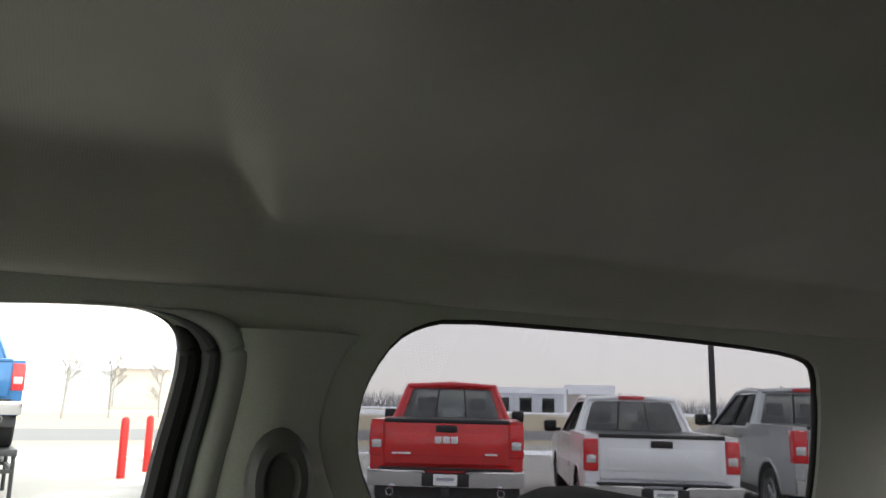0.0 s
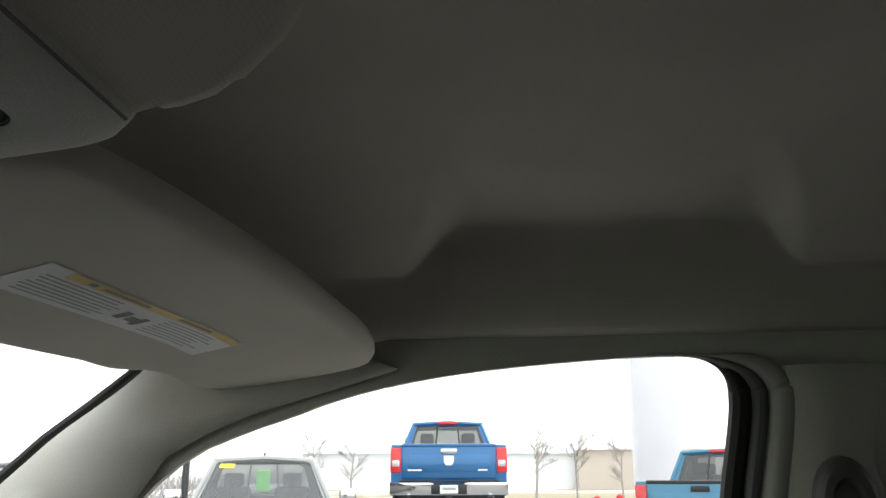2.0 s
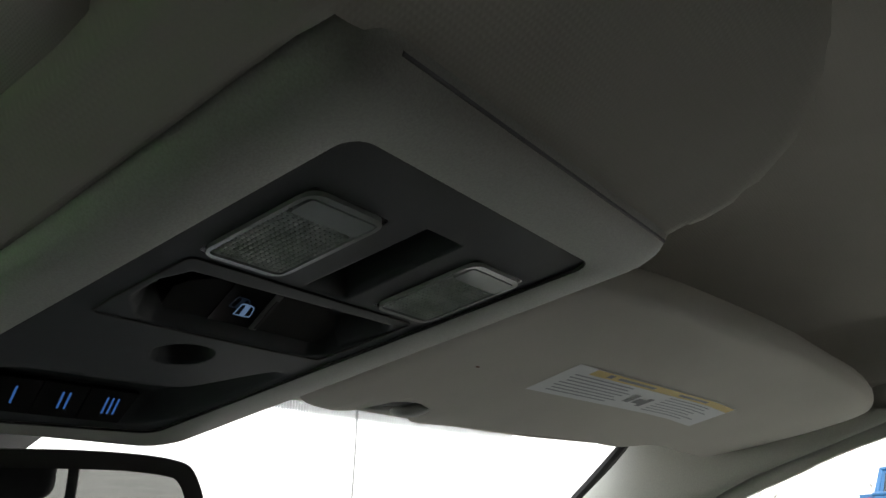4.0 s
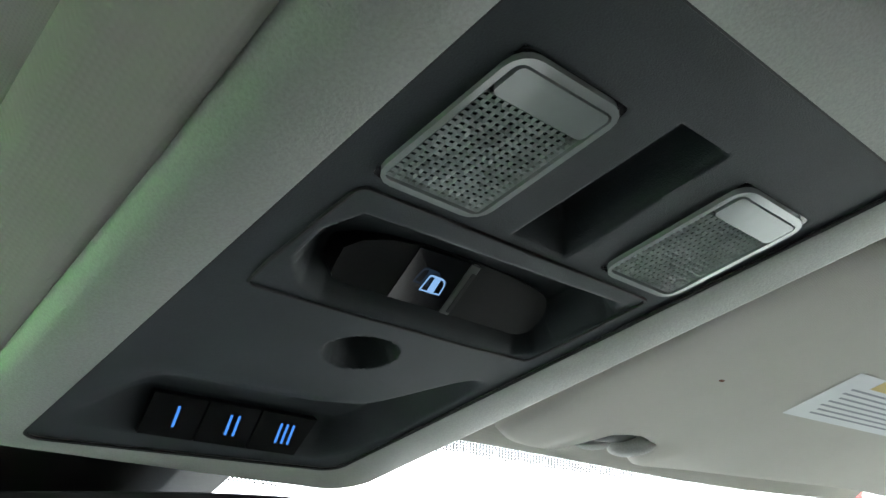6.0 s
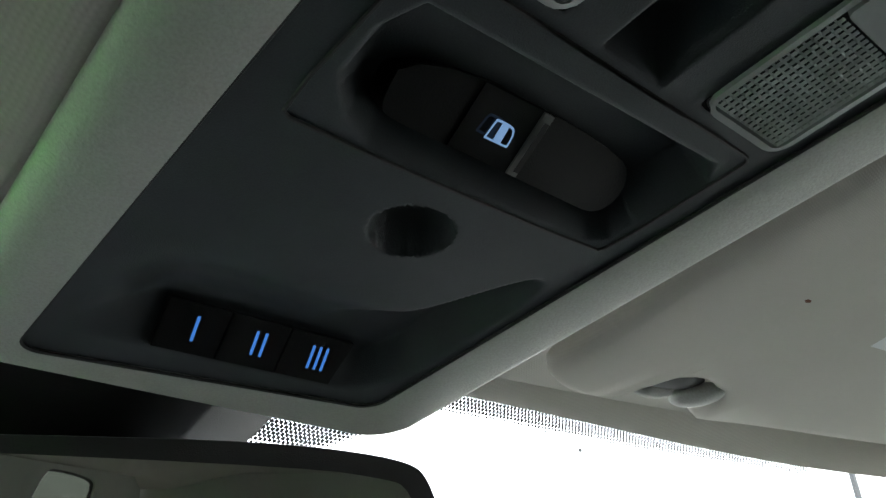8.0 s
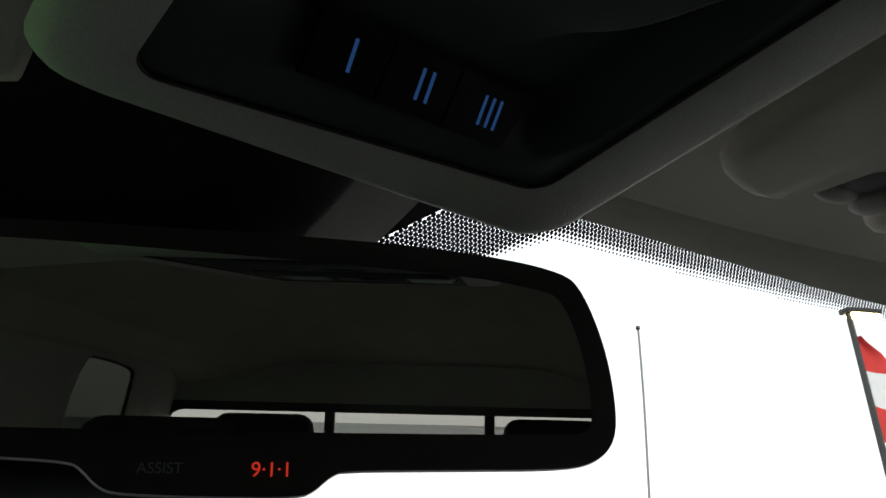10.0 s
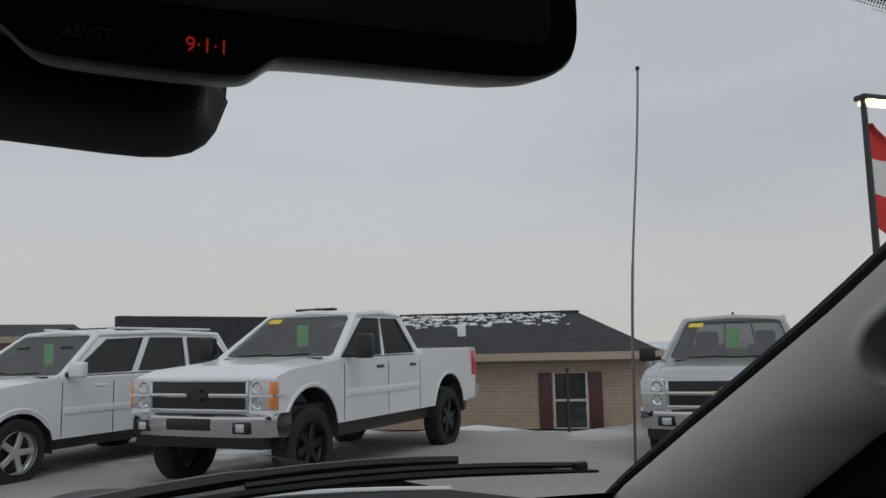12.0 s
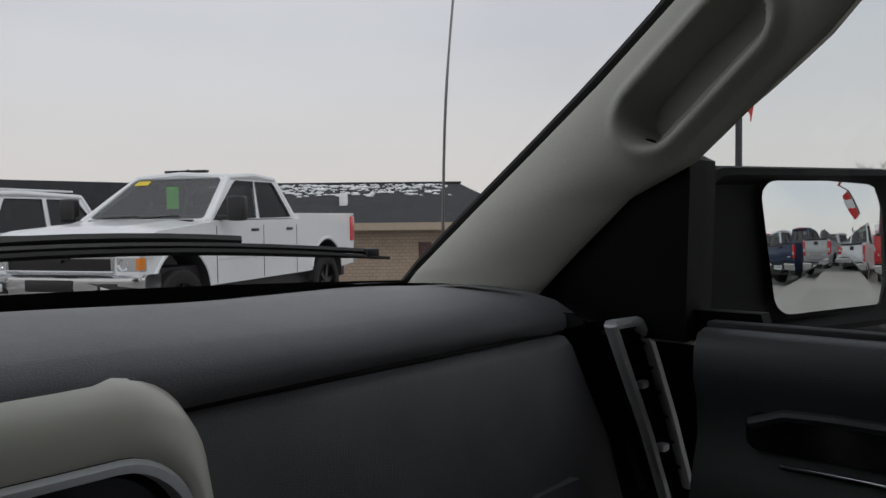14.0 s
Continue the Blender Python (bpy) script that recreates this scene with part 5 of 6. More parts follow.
def add_courses(m, wide, high, gap, axes):
    """Staggered courses: darker joints and a step in the relief."""
    nt = m.node_tree
    p = nt.nodes["Principled BSDF"]
    co = [n for n in nt.nodes if n.type == "TEX_COORD"][0]
    sep, com = nt.nodes.new("ShaderNodeSeparateXYZ"), nt.nodes.new("ShaderNodeCombineXYZ")
    nt.links.new(co.outputs["Object"], sep.inputs["Vector"])
    for k, a in enumerate(axes):
        nt.links.new(sep.outputs[a], com.inputs[k])
    br = nt.nodes.new("ShaderNodeTexBrick")
    br.inputs["Scale"].default_value = 1.0
    br.inputs["Brick Width"].default_value, br.inputs["Row Height"].default_value, br.inputs["Mortar Size"].default_value = wide, high, gap
    br.inputs["Color1"].default_value, br.inputs["Color2"].default_value, br.inputs["Mortar"].default_value = (1, 1, 1, 1), (0.88, 0.88, 0.88, 1), (0.66, 0.66, 0.66, 1)
    nt.links.new(com.outputs["Vector"], br.inputs["Vector"])
    mx = nt.nodes.new("ShaderNodeMixRGB")
    mx.blend_type = "MULTIPLY"
    mx.inputs["Fac"].default_value = 1.0
    nt.links.new(p.inputs["Base Color"].links[0].from_socket, mx.inputs["Color1"])
    nt.links.new(br.outputs["Color"], mx.inputs["Color2"])
    nt.links.new(mx.outputs["Color"], p.inputs["Base Color"])


add_courses(SIDING, 0.20, 0.10, 0.010, ("X", "Z"))
ROOFING = mat("dark_shingles", (0.050, 0.053, 0.060), rough=0.9, var=0.15, scale=2.0, fine=0.5, bump=0.8, bump_scale=25)
add_courses(ROOFING, 0.9, 0.28, 0.02, ("X", "Y"))
FASCIA = mat("tan_fascia", (0.36, 0.29, 0.22), rough=0.6, var=0.05)
MAROON = mat("maroon_shutter", (0.065, 0.018, 0.018), rough=0.5, var=0.08)
FRAME_TAN = mat("pale_window_frame", (0.50, 0.46, 0.40), rough=0.5, var=0.05)
SNOW = mat("snow", (0.80, 0.82, 0.85), rough=0.9, var=0.05, scale=2, bump=0.5, bump_scale=60)
CONCRETE = mat("pale_painted_steel", (0.62, 0.62, 0.66), rough=0.5, var=0.05, scale=2)


# ---- vehicles ----
def arc(cy, cz, r, a0, a1, n):
    return [(cy + r * math.cos(radians(a)), cz + r * math.sin(radians(a))) for a in span(a0, a1, n)]


NAVY_PAINT = mat("navy_car_paint", (0.012, 0.03, 0.085), rough=0.3, metal=0.2, coat=0.7, var=0.05, scale=2)
RIM = mat("alloy_rim", (0.62, 0.63, 0.64), rough=0.28, metal=0.45, var=0.08)
RIM_DARK = mat("black_rim", (0.02, 0.02, 0.022), rough=0.3, metal=0.4, var=0.1)


def wheel(parent, x, y, r, w, dark=False):
    s = 1 if x > 0 else -1
    hub = part("wheel", lathe([(0.0, r * 0.60), (s * w * 0.12, r * 0.62), (s * w * 0.2, r * 0.66), (s * w * 0.5, r * 0.64)], 28), RIM_DARK if dark else RIM, parent, "black alloy wheel" if dark else "alloy wheel")
    hub.location = (x, y, r)
    tw = w / 2
    part("tyre", lathe([(-tw * 0.8, r * 0.62), (-tw, r * 0.75), (-tw * 0.95, r * 0.93), (-tw * 0.75, r * 0.995), (0, r), (tw * 0.75, r * 0.995), (tw * 0.95, r * 0.93), (tw, r * 0.75), (tw * 0.8, r * 0.62)], 36), TYRE, hub, "black tyre")
    for k in range(6 if dark else 5):
        a = 2 * math.pi * k / (6 if dark else 5) + 0.3
        bm = bmesh.new()
        box(bm, (s * (tw * 0.55) - 0.02, -0.035 * r / 0.4, r * 0.12), (s * (tw * 0.55) + 0.02, 0.035 * r / 0.4, r * 0.63), 0.008, 1)
        bmesh.ops.rotate(bm, verts=bm.verts[:], cent=(0, 0, 0), matrix=Matrix.Rotation(a, 3, "X"))
        part("spoke", bm, RIM_DARK if dark else RIM, hub)
    part("hub_cap", lathe([(s * tw * 0.5, r * 0.20), (s * tw * 0.72, r * 0.17), (s * tw * 0.76, 0.001)], 14), RIM_DARK if dark else RIM, hub)
    part("brake", lathe([(s * -0.02, r * 0.58), (s * 0.0, 0.001)], 16), STEEL_DARK, hub)
    return hub


def quad_on(q, inset, lift):
    """A pane set in a four-cornered face: corners a, b, c, d; inset shares (left, bottom, right, top)."""
    a, b, c, d = (Vector(p) for p in q)
    def at(u, v):
        return (a.lerp(b, u)).lerp(d.lerp(c, u), v)
    l, bt, r, t = inset
    n = (b - a).cross(d - a).normalized()
    return at, n * lift, (l, bt, 1 - r, 1 - t)


def pane(name, q, inset, lift, material, parent, label="", cuts=None, depth=0.006):
    at, n, (u0, v0, u1, v1) = quad_on(q, inset, lift)
    pts = cuts or rounded(u0, v0, u1, v1, 0.05 * min(u1 - u0, v1 - v0) * 2, 3)
    bm = bmesh.new()
    a = [bm.verts.new(at(u, v) - n.normalized() * depth * 3) for u, v in pts]
    b = [bm.verts.new(at(u, v) + n) for u, v in pts]
    bm.faces.new(b)
    for i in range(len(a)):
        j = (i + 1) % len(a)
        bm.faces.new((a[i], a[j], b[j], b[i]))
    return part(name, bm, material, parent, label, smooth=False)


def vehicle(words, category, paint, at, style="pickup", raise_by=0.0, tyre=0.40, dark_wheels=False, face="chrome", front=True, rear=True, group="parked vehicles", mirror_chrome=False, tall=0.0):
    v = root("pickup_truck" if style == "pickup" else "sport_utility_vehicle", words, category, group, at)
    up = raise_by
    tow, tm = (0.07, 0.29) if dark_wheels else (0.0, 0.19)
    W = 0.985
    fa, ra = 1.93, -1.86
    if style == "suv":
        fa, ra = 1.55, -1.75
    fe, re = fa + (0.76 if front and style == "pickup" else 0.90), (-2.92 if style == "pickup" else -2.72)
    sill = 0.50 + up
    ar = tyre + 0.09
    az = tyre + up * 0.85
    hood0, hood1 = 1.10 + up, 1.24 + up + tall
    belt = 1.27 + up + tall
    rail = 1.36 + up + tall
    cab_back = -0.92 if style == "pickup" else re + 0.03
    # lower body: side outline drawn across, edges rounded
    low = [(fe - 0.04, sill + 0.06), (fe, sill + 0.2), (fe - 0.01, hood0 - 0.1), (fe - 0.08, hood0), (fe - 0.35, hood0 + 0.07), (fa - 0.55, hood1), (fa - 0.62, belt)]
    low += [(cab_back, belt)]
    if style == "pickup":
        low += [(cab_back - 0.02, rail), (re, rail), (re - 0.01, rail - 0.35), (re + 0.01, 0.72 + up)]
    else:
        low += [(re + 0.0, belt - 0.05), (re - 0.05, 0.95 + up), (re, 0.62 + up)]
    low += [(re + 0.03, sill + 0.03)]
    for cy in (ra, fa):
        a0 = math.degrees(math.asin(max(-0.9, min(0.9, (sill - az) / ar))))
        low += arc(cy, az, ar, 180 - a0, a0, 13)
    body = prism(low, lambda y, z, w: (w, y, z), -W, W)
    long_edges = [e for e in body.edges if len(e.link_faces) == 2 and abs(e.verts[0].co.x) > W - 1e-4 and abs(e.verts[1].co.x) > W - 1e-4 and e.verts[0].co.x * e.verts[1].co.x > 0
                  and min(e.verts[0].co.z, e.verts[1].co.z) > sill + 0.15 and abs(e.verts[0].co.y - e.verts[1].co.y) + abs(e.verts[0].co.z - e.verts[1].co.z) > 0.06]
    bmesh.ops.bevel(body, geom=long_edges, offset=0.10, segments=5, affect="EDGES", profile=0.6, clamp_overlap=True)
    part("body", body, paint, v, angle=40)
    # arch liners and underbody
    part("underbody", boxes(((-W + 0.12, re + 0.15, 0.36 + up * 0.8), (W - 0.12, fe - 0.15, sill + 0.25))), STEEL_DARK, v)
    for cy in (ra, fa):
        for s in (-1, 1):
            part("arch_liner", loft([[(s * x, y, z) for y, z in arc(cy, az, ar - 0.004, -8, 188, 13)] for x in (W - 0.001, 0.62)], closed=False), STEEL_DARK, v)
            part("arch_lip", loft([[(s * (W + d), y, z) for y, z in arc(cy, az, ar + e, 14, 166, 17)] for d, e in ((0.0, 0.045), (0.012, 0.03), (0.012, 0.004), (-0.01, -0.004))], closed=False), paint, v)
    for cy in (ra, fa):
        for s in (-1, 1):
            wheel(v, s * (W - 0.13), cy, tyre, 0.27, dark_wheels)
    # greenhouse
    top = 1.88 + up + tall
    wy0, wy1 = fa - 0.62, (fa - 1.42)
    by0, by1 = cab_back, (cab_back + 0.20 if style == "pickup" else cab_back + 0.22)
    hb, ht = W - 0.075, W - 0.30
    B = [(-hb, wy0, belt - 0.01), (hb, wy0, belt - 0.01), (hb, by0, belt - 0.01), (-hb, by0, belt - 0.01)]
    T = [(-ht, wy1, top - 0.03), (ht, wy1, top - 0.03), (ht, by1, top - 0.02), (-ht, by1, top - 0.02)]
    ws, bk = (B[1], B[0], T[0], T[1]), (B[3], B[2], T[2], T[3])

    def cab_face(name, q, holes):
        at2, n2, _ = quad_on(q, (0, 0, 0, 0), 1.0)
        part(name, plate([(0, 0), (1, 0), (1, 1), (0, 1)], holes, lambda a, b, d: at2(a, b) - n2 * d, 0.03), paint, v)

    WS_HOLE, BK_HOLE = rounded(0.045, 0.05, 0.955, 0.93, 0.05, 3), rounded(0.07, 0.14, 0.93, 0.90, 0.07, 3)
    cab_face("cab_front", ws, [WS_HOLE])
    cab_face("cab_back", bk, [BK_HOLE])
    for i in range(4):
        j = (i + 1) % 4
        mid_t = Vector(T[i]).lerp(Vector(T[j]), 0.5) + Vector((0, 0, 0.012))
        part("cab_pillar", tube([Vector(B[i]) * 0.995, Vector(T[i]) * 0.985], 0.042, 8), paint, v)
        part("roof_edge", tube([Vector(T[i]) * 0.985, mid_t, Vector(T[j]) * 0.985], 0.045, 8), paint, v)
    crown = grid(lambda x, y: (x, y, top - 0.02 + 0.05 * (1 - (x / ht) ** 2) * (1 - ((2 * y - wy1 - by1) / (wy1 - by1)) ** 4)), span(-ht, ht, 11), span(by1, wy1, 11))
    part("roof_skin", crown, paint, v)
    # bonnet swelling
    if front:
        def hood_at(x, f):
            y = fe - 0.10 + (wy0 + 0.06 - fe + 0.10) * f
            z = hood0 + 0.07 * min(1, max(0, (fe - 0.08 - y) / 0.27)) + (hood1 - hood0 - 0.07) * min(1, max(0, (fe - 0.35 - y) / (fe - 0.35 - fa + 0.55))) - 0.004
            return (x, y, z + 0.045 * (1 - abs(x / 0.86) ** 4) * min(1, f * 4) ** 0.6 + 0.012 * min(1, f * 4) * math.exp(-((abs(x) - 0.5) / 0.07) ** 2))
        part("bonnet", grid(hood_at, span(-0.86, 0.86, 25), span(0, 1, 12)), paint, v, "painted bonnet")
    # cabin: sill-height floor, seats with headrests
    part("cabin_floor", boxes(((-hb + 0.03, by0 + 0.04, belt - 0.02), (hb - 0.03, wy0 - 0.04, belt + 0.012))), STEEL_DARK, v)
    part("dash_top", boxes(((-hb + 0.08, wy0 - 0.40, belt), (hb - 0.08, wy0 - 0.14, belt + 0.07)), bevel=0.03), STEEL_DARK, v)
    for sy in (0.42, by0 + 0.42):
        for sx in (-0.42, 0.42):
            seat_part = part("seat_back", boxes(((sx - 0.24, sy - 0.10, belt), (sx + 0.24, sy + 0.03, belt + 0.20)), bevel=0.04), SEAT_CLOTH, v)
            part("headrest", boxes(((sx - 0.13, sy - 0.10, belt + 0.20), (sx + 0.13, sy, belt + 0.40)), bevel=0.04), SEAT_CLOTH, seat_part)
    pane("windscreen", ws, (0, 0, 0, 0), -0.004, VEH_SCREEN, v, "reflecting windscreen", cuts=WS_HOLE).visible_shadow = False
    part("wiper_pair", tube([(0.55, wy0 + 0.05, belt + 0.03), (0.1, wy0 - 0.02, belt + 0.055), (0.0, wy0 + 0.04, belt + 0.03), (-0.5, wy0 - 0.02, belt + 0.055)], 0.012, 6), RUBBER, v)
    back_pane = pane("rear_window", bk, (0, 0, 0, 0), -0.004, VEH_REAR, v, "tinted rear window", cuts=BK_HOLE)
    if style == "pickup" and rear:
        at3, n3, _ = quad_on(bk, (0, 0, 0, 0), 1.0)
        for u in (0.36, 0.64):
            part("slider_bar", tube([at3(u, 0.15), at3(u, 0.89)], 0.016, 6), BLACK_PLASTIC, back_pane)
    for s in (0, 1):
        q = (B[2], B[1], T[1], T[2]) if s else (B[0], B[3], T[3], T[0])
        f = (lambda u: u) if s else (lambda u: 1 - u)
        if style == "pickup":
            shapes = ([(f(0.05), 0.08), (f(0.455), 0.06), (f(0.465), 0.88), (f(0.13), 0.88), (f(0.10), 0.80)], [(f(0.505), 0.06), (f(0.955), 0.03), (f(0.86), 0.80), (f(0.83), 0.88), (f(0.51), 0.88)])
        else:
            shapes = ([(f(0.03), 0.12), (f(0.32), 0.08), (f(0.31), 0.88), (f(0.08), 0.88)], [(f(0.35), 0.08), (f(0.63), 0.08), (f(0.61), 0.88), (f(0.35), 0.88)], [(f(0.67), 0.08), (f(0.965), 0.06), (f(0.91), 0.84), (f(0.66), 0.88)])
        cab_face("cab_side", q, shapes)
        for sh in shapes:
            pane("side_window", q, (0, 0, 0, 0), -0.004, VEH_SIDE, v, "dark tinted side window", cuts=sh if s else sh[::-1])
        sx = 1 if s else -1
        # doors: gaps, handles, moulding
        gaps = (fa - 0.68, 0.13, cab_back + 0.10) if style == "pickup" else (fa - 0.60, 0.10, -1.0)
        for gy in gaps:
            part("door_gap", boxes(((sx * W - 0.002, gy - 0.006, sill + 0.02), (sx * W + 0.0015, gy + 0.006, belt - 0.07))), GLOSS_BLACK, v)
        for gy in (gaps[1] + 0.12, gaps[2] + 0.12):
            part("door_handle", boxes(((sx * W - 0.01, gy, belt - 0.15), (sx * W + 0.03, gy + 0.20, belt - 0.11)), bevel=0.012), paint if style == "suv" else BLACK_PLASTIC, v)
        part("door_moulding", boxes(((sx * W - 0.01, gaps[2] + 0.02, 0.79 + up), (sx * W + 0.014, gaps[0] - 0.04, 0.88 + up)), bevel=0.008), paint, v)
        part("door_mirror", boxes(((sx * (W + 0.05 + tow), gaps[0] - 0.16, belt - 0.01), (sx * (W + 0.27 + tow), gaps[0] - 0.02, belt + tm)) if sx > 0 else ((sx * (W + 0.27 + tow), gaps[0] - 0.16, belt - 0.01), (sx * (W + 0.05 + tow), gaps[0] - 0.02, belt + tm)), bevel=0.035, seg=3), CHROME if mirror_chrome else paint if style == "suv" else BLACK_PLASTIC, v, "door mirror")
        part("mirror_arm", boxes(((min(sx * (W - 0.03), sx * (W + 0.10 + tow)), gaps[0] - 0.12, belt + 0.0), (max(sx * (W - 0.03), sx * (W + 0.10 + tow)), gaps[0] - 0.05, belt + 0.06)), bevel=0.01), BLACK_PLASTIC, v)
    part("roof_aerial", prism([(0.0, 0.0), (0.14, 0.0), (0.03, 0.07)], lambda a, b, w: (w, wy1 - 0.12 - a, top + b), -0.015, 0.015), BLACK_PLASTIC, v, "shark fin aerial")
    if dark_wheels:
        part("roof_marker", boxes(((-0.32, wy1 - 0.16, top + 0.02), (0.32, wy1 - 0.08, top + 0.055)), bevel=0.012), BLACK_PLASTIC, v, "dark roof marker lamps")
        for sx in (-1, 1):
            part("door_script", boxes(((sx * W - 0.002, 0.85, 0.94 + up), (sx * W + 0.003, 1.12, 0.965 + up))), DULL_CHROME, v)
    if front:
        for sx in (-1, 1):
            part("belt_seal", tube([(sx * (hb - 0.005), y, belt + 0.004) for y in span(by0 + 0.10, wy0 - 0.12, 6)], 0.012, 6), RUBBER, v, "black window belt seal")
            part("cowl_vent", boxes(((sx * 0.45 - 0.28, wy0 + 0.02, belt - 0.012), (sx * 0.45 + 0.28, wy0 + 0.10, belt + 0.012)), bevel=0.008), BLACK_PLASTIC, v, "black cowl grille")
    if style == "suv":
        for sx in (-1, 1):
            part("roof_rail", tube([(sx * (ht - 0.06), y, top + 0.045) for y in span(by1 + 0.15, wy1 - 0.25, 6)], 0.018, 6), DULL_CHROME, v)
        for y in (-0.4, -1.5):
            part("cross_bar", tube([(-ht + 0.06, y, top + 0.05), (ht - 0.06, y, top + 0.05)], 0.02, 6, squash=0.6), BLACK_PLASTIC, v)
    if front:
        gz0, gz1 = hood0 - 0.37, hood0 - 0.03
        part("grille", boxes(((-0.66, fe - 0.06, gz0), (0.66, fe + 0.006, gz1)), bevel=0.01), BLACK_PLASTIC, v, "black mesh grille")
        for z, h in ((gz1 - 0.015, 0.03), ((gz0 + gz1) / 2, 0.05), (gz0 + 0.01, 0.035)):
            part("grille_bar", boxes(((-0.69, fe - 0.02, z - h / 2), (0.69, fe + 0.025, z + h / 2)), bevel=0.012), CHROME if face == "chrome" else BEZEL_SILVER, v, "bright grille bar")
        for sx in (-1, 1):
            part("grille_end", boxes(((sx * 0.675 - 0.02, fe - 0.03, gz0), (sx * 0.675 + 0.02, fe + 0.02, gz1)), bevel=0.01), CHROME, v)
        part("badge", prism([(-0.15, 0.03), (-0.06, 0.03), (-0.05, 0.065), (0.05, 0.065), (0.06, 0.03), (0.15, 0.03), (0.13, -0.03), (0.06, -0.03), (0.05, -0.065), (-0.05, -0.065), (-0.06, -0.03), (-0.15, -0.03)], lambda a, b, w: (a, fe + 0.025 + w, (gz0 + gz1) / 2 + b), -0.01, 0.012), BLACK_PLASTIC if dark_wheels else YELLOW, v, "plain cross-shaped badge")
        for sx in (-1, 1):
            for lz in (gz0 + 0.09, gz1 - 0.085):
                part("lamp_bowl", lathe([(0.0, 0.068), (0.012, 0.062), (0.006, 0.05), (-0.02, 0.001)], 14, "z"), CHROME, v).matrix_local = Matrix.Translation((sx * 0.80, fe + 0.002, lz)) @ Matrix.Rotation(radians(-90), 4, "X")
            hl = part("headlight", boxes(((min(sx * 0.705, sx * 0.995), fe - 0.14, gz0 + 0.005), (max(sx * 0.705, sx * 0.995), fe + 0.004, gz1 + 0.012)), bevel=0.03, seg=3), LAMP_CLEAR, v, "clear headlight")
            part("lamp_bar", boxes(((min(sx * 0.70, sx * 1.0), fe - 0.25, (gz0 + gz1) / 2 - 0.012), (max(sx * 0.70, sx * 1.0), fe + 0.008, (gz0 + gz1) / 2 + 0.012))), DULL_CHROME, hl)
            part("indicator", boxes(((min(sx * 0.95, sx * 1.0), fe - 0.10, gz0 + 0.03), (max(sx * 0.95, sx * 1.0), fe + 0.006, gz1 - 0.02)), bevel=0.012), AMBER if dark_wheels else LAMP_CLEAR, hl, "amber indicator" if dark_wheels else "")
        bz0, bz1 = sill - 0.05, gz0 - 0.015
        rings = []
        for x in span(-1.02, 1.02, 31):
            bow = -0.16 * (abs(x) / 1.02) ** 3 - 0.05 * max(0.0, (abs(x) - 0.88) / 0.14) ** 2
            rings.append([(x, fe + 0.10 + bow, bz1), (x, fe + 0.155 + bow, bz1 - 0.03), (x, fe + 0.165 + bow, (bz0 + bz1) / 2), (x, fe + 0.13 + bow, bz0 + 0.02), (x, fe + 0.0 + bow, bz0), (x, fe - 0.1 + bow, bz0 + 0.05), (x, fe - 0.1 + bow, bz1)])
        bump = part("front_bumper", loft(rings), CHROME, v, "chrome front bumper")
        part("bumper_inlet", boxes(((-0.30, fe + 0.10, bz0 + 0.09), (0.30, fe + 0.172, bz1 - 0.05)), bevel=0.01), BLACK_PLASTIC, bump)
        for sx in (-1, 1):
            part("fog_lamp", boxes(((sx * 0.68 - 0.11, fe + 0.04, bz0 + 0.06), (sx * 0.68 + 0.11, fe + 0.137, bz1 - 0.08)), bevel=0.02), GLOSS_BLACK, bump)
            part("fog_lens", boxes(((sx * 0.68 - 0.06, fe + 0.05, bz0 + 0.075), (sx * 0.68 + 0.06, fe + 0.145, bz1 - 0.095)), bevel=0.02), LAMP_CLEAR, bump)
        part("air_dam", boxes(((-0.88, fe - 0.2, sill - 0.16), (0.88, fe + 0.03, sill + 0.06)), bevel=0.02), BLACK_PLASTIC, v, "black lower valance")
        tag_y = wy0 + (wy1 - wy0) * 0.50
        part("price_tag", boxes(((-0.09, tag_y - 0.205, belt + 0.15), (0.09, tag_y - 0.200, belt + 0.43))), GREEN_TAG, v, "fluorescent green price tag hung behind the windscreen")
        if style == "pickup":
          pane("year_sticker", ws, (0.08, 0.80, 0.78, 0.10), 0.003, mat("yellow_sticker", (0.75, 0.58, 0.05), rough=0.5), v, "yellow sticker in the windscreen corner", depth=0.001)
    if rear and style == "pickup":
        tg = part("tailgate", boxes(((-0.80, re - 0.035, 0.80 + up + tall), (0.80, re + 0.05, rail - 0.012)), bevel=0.02, seg=3), paint, v, "painted tailgate")
        part("tailgate_panel", boxes(((-0.70, re - 0.044, 0.90 + up + tall), (0.70, re, rail - 0.16)), bevel=0.025, seg=2), paint, tg)
        part("top_lip", boxes(((-0.81, re - 0.05, rail - 0.035), (0.81, re + 0.08, rail + 0.02)), bevel=0.015), BLACK_PLASTIC if paint is not BLUE_PAINT else paint, tg, "tailgate top cap")
        part("gate_handle", boxes(((-0.14, re - 0.056, rail - 0.15), (0.14, re - 0.02, rail - 0.06)), bevel=0.012), BLACK_PLASTIC if paint is not BLUE_PAINT else CHROME, tg, "tailgate handle")
        if face == "letters":
            for k in range(3):
                part("badge_bar", boxes(((-0.15 + 0.105 * k, re - 0.056, rail - 0.29), (-0.06 + 0.105 * k, re - 0.03, rail - 0.20)), bevel=0.01), DULL_CHROME, tg, "plain bright badge block")
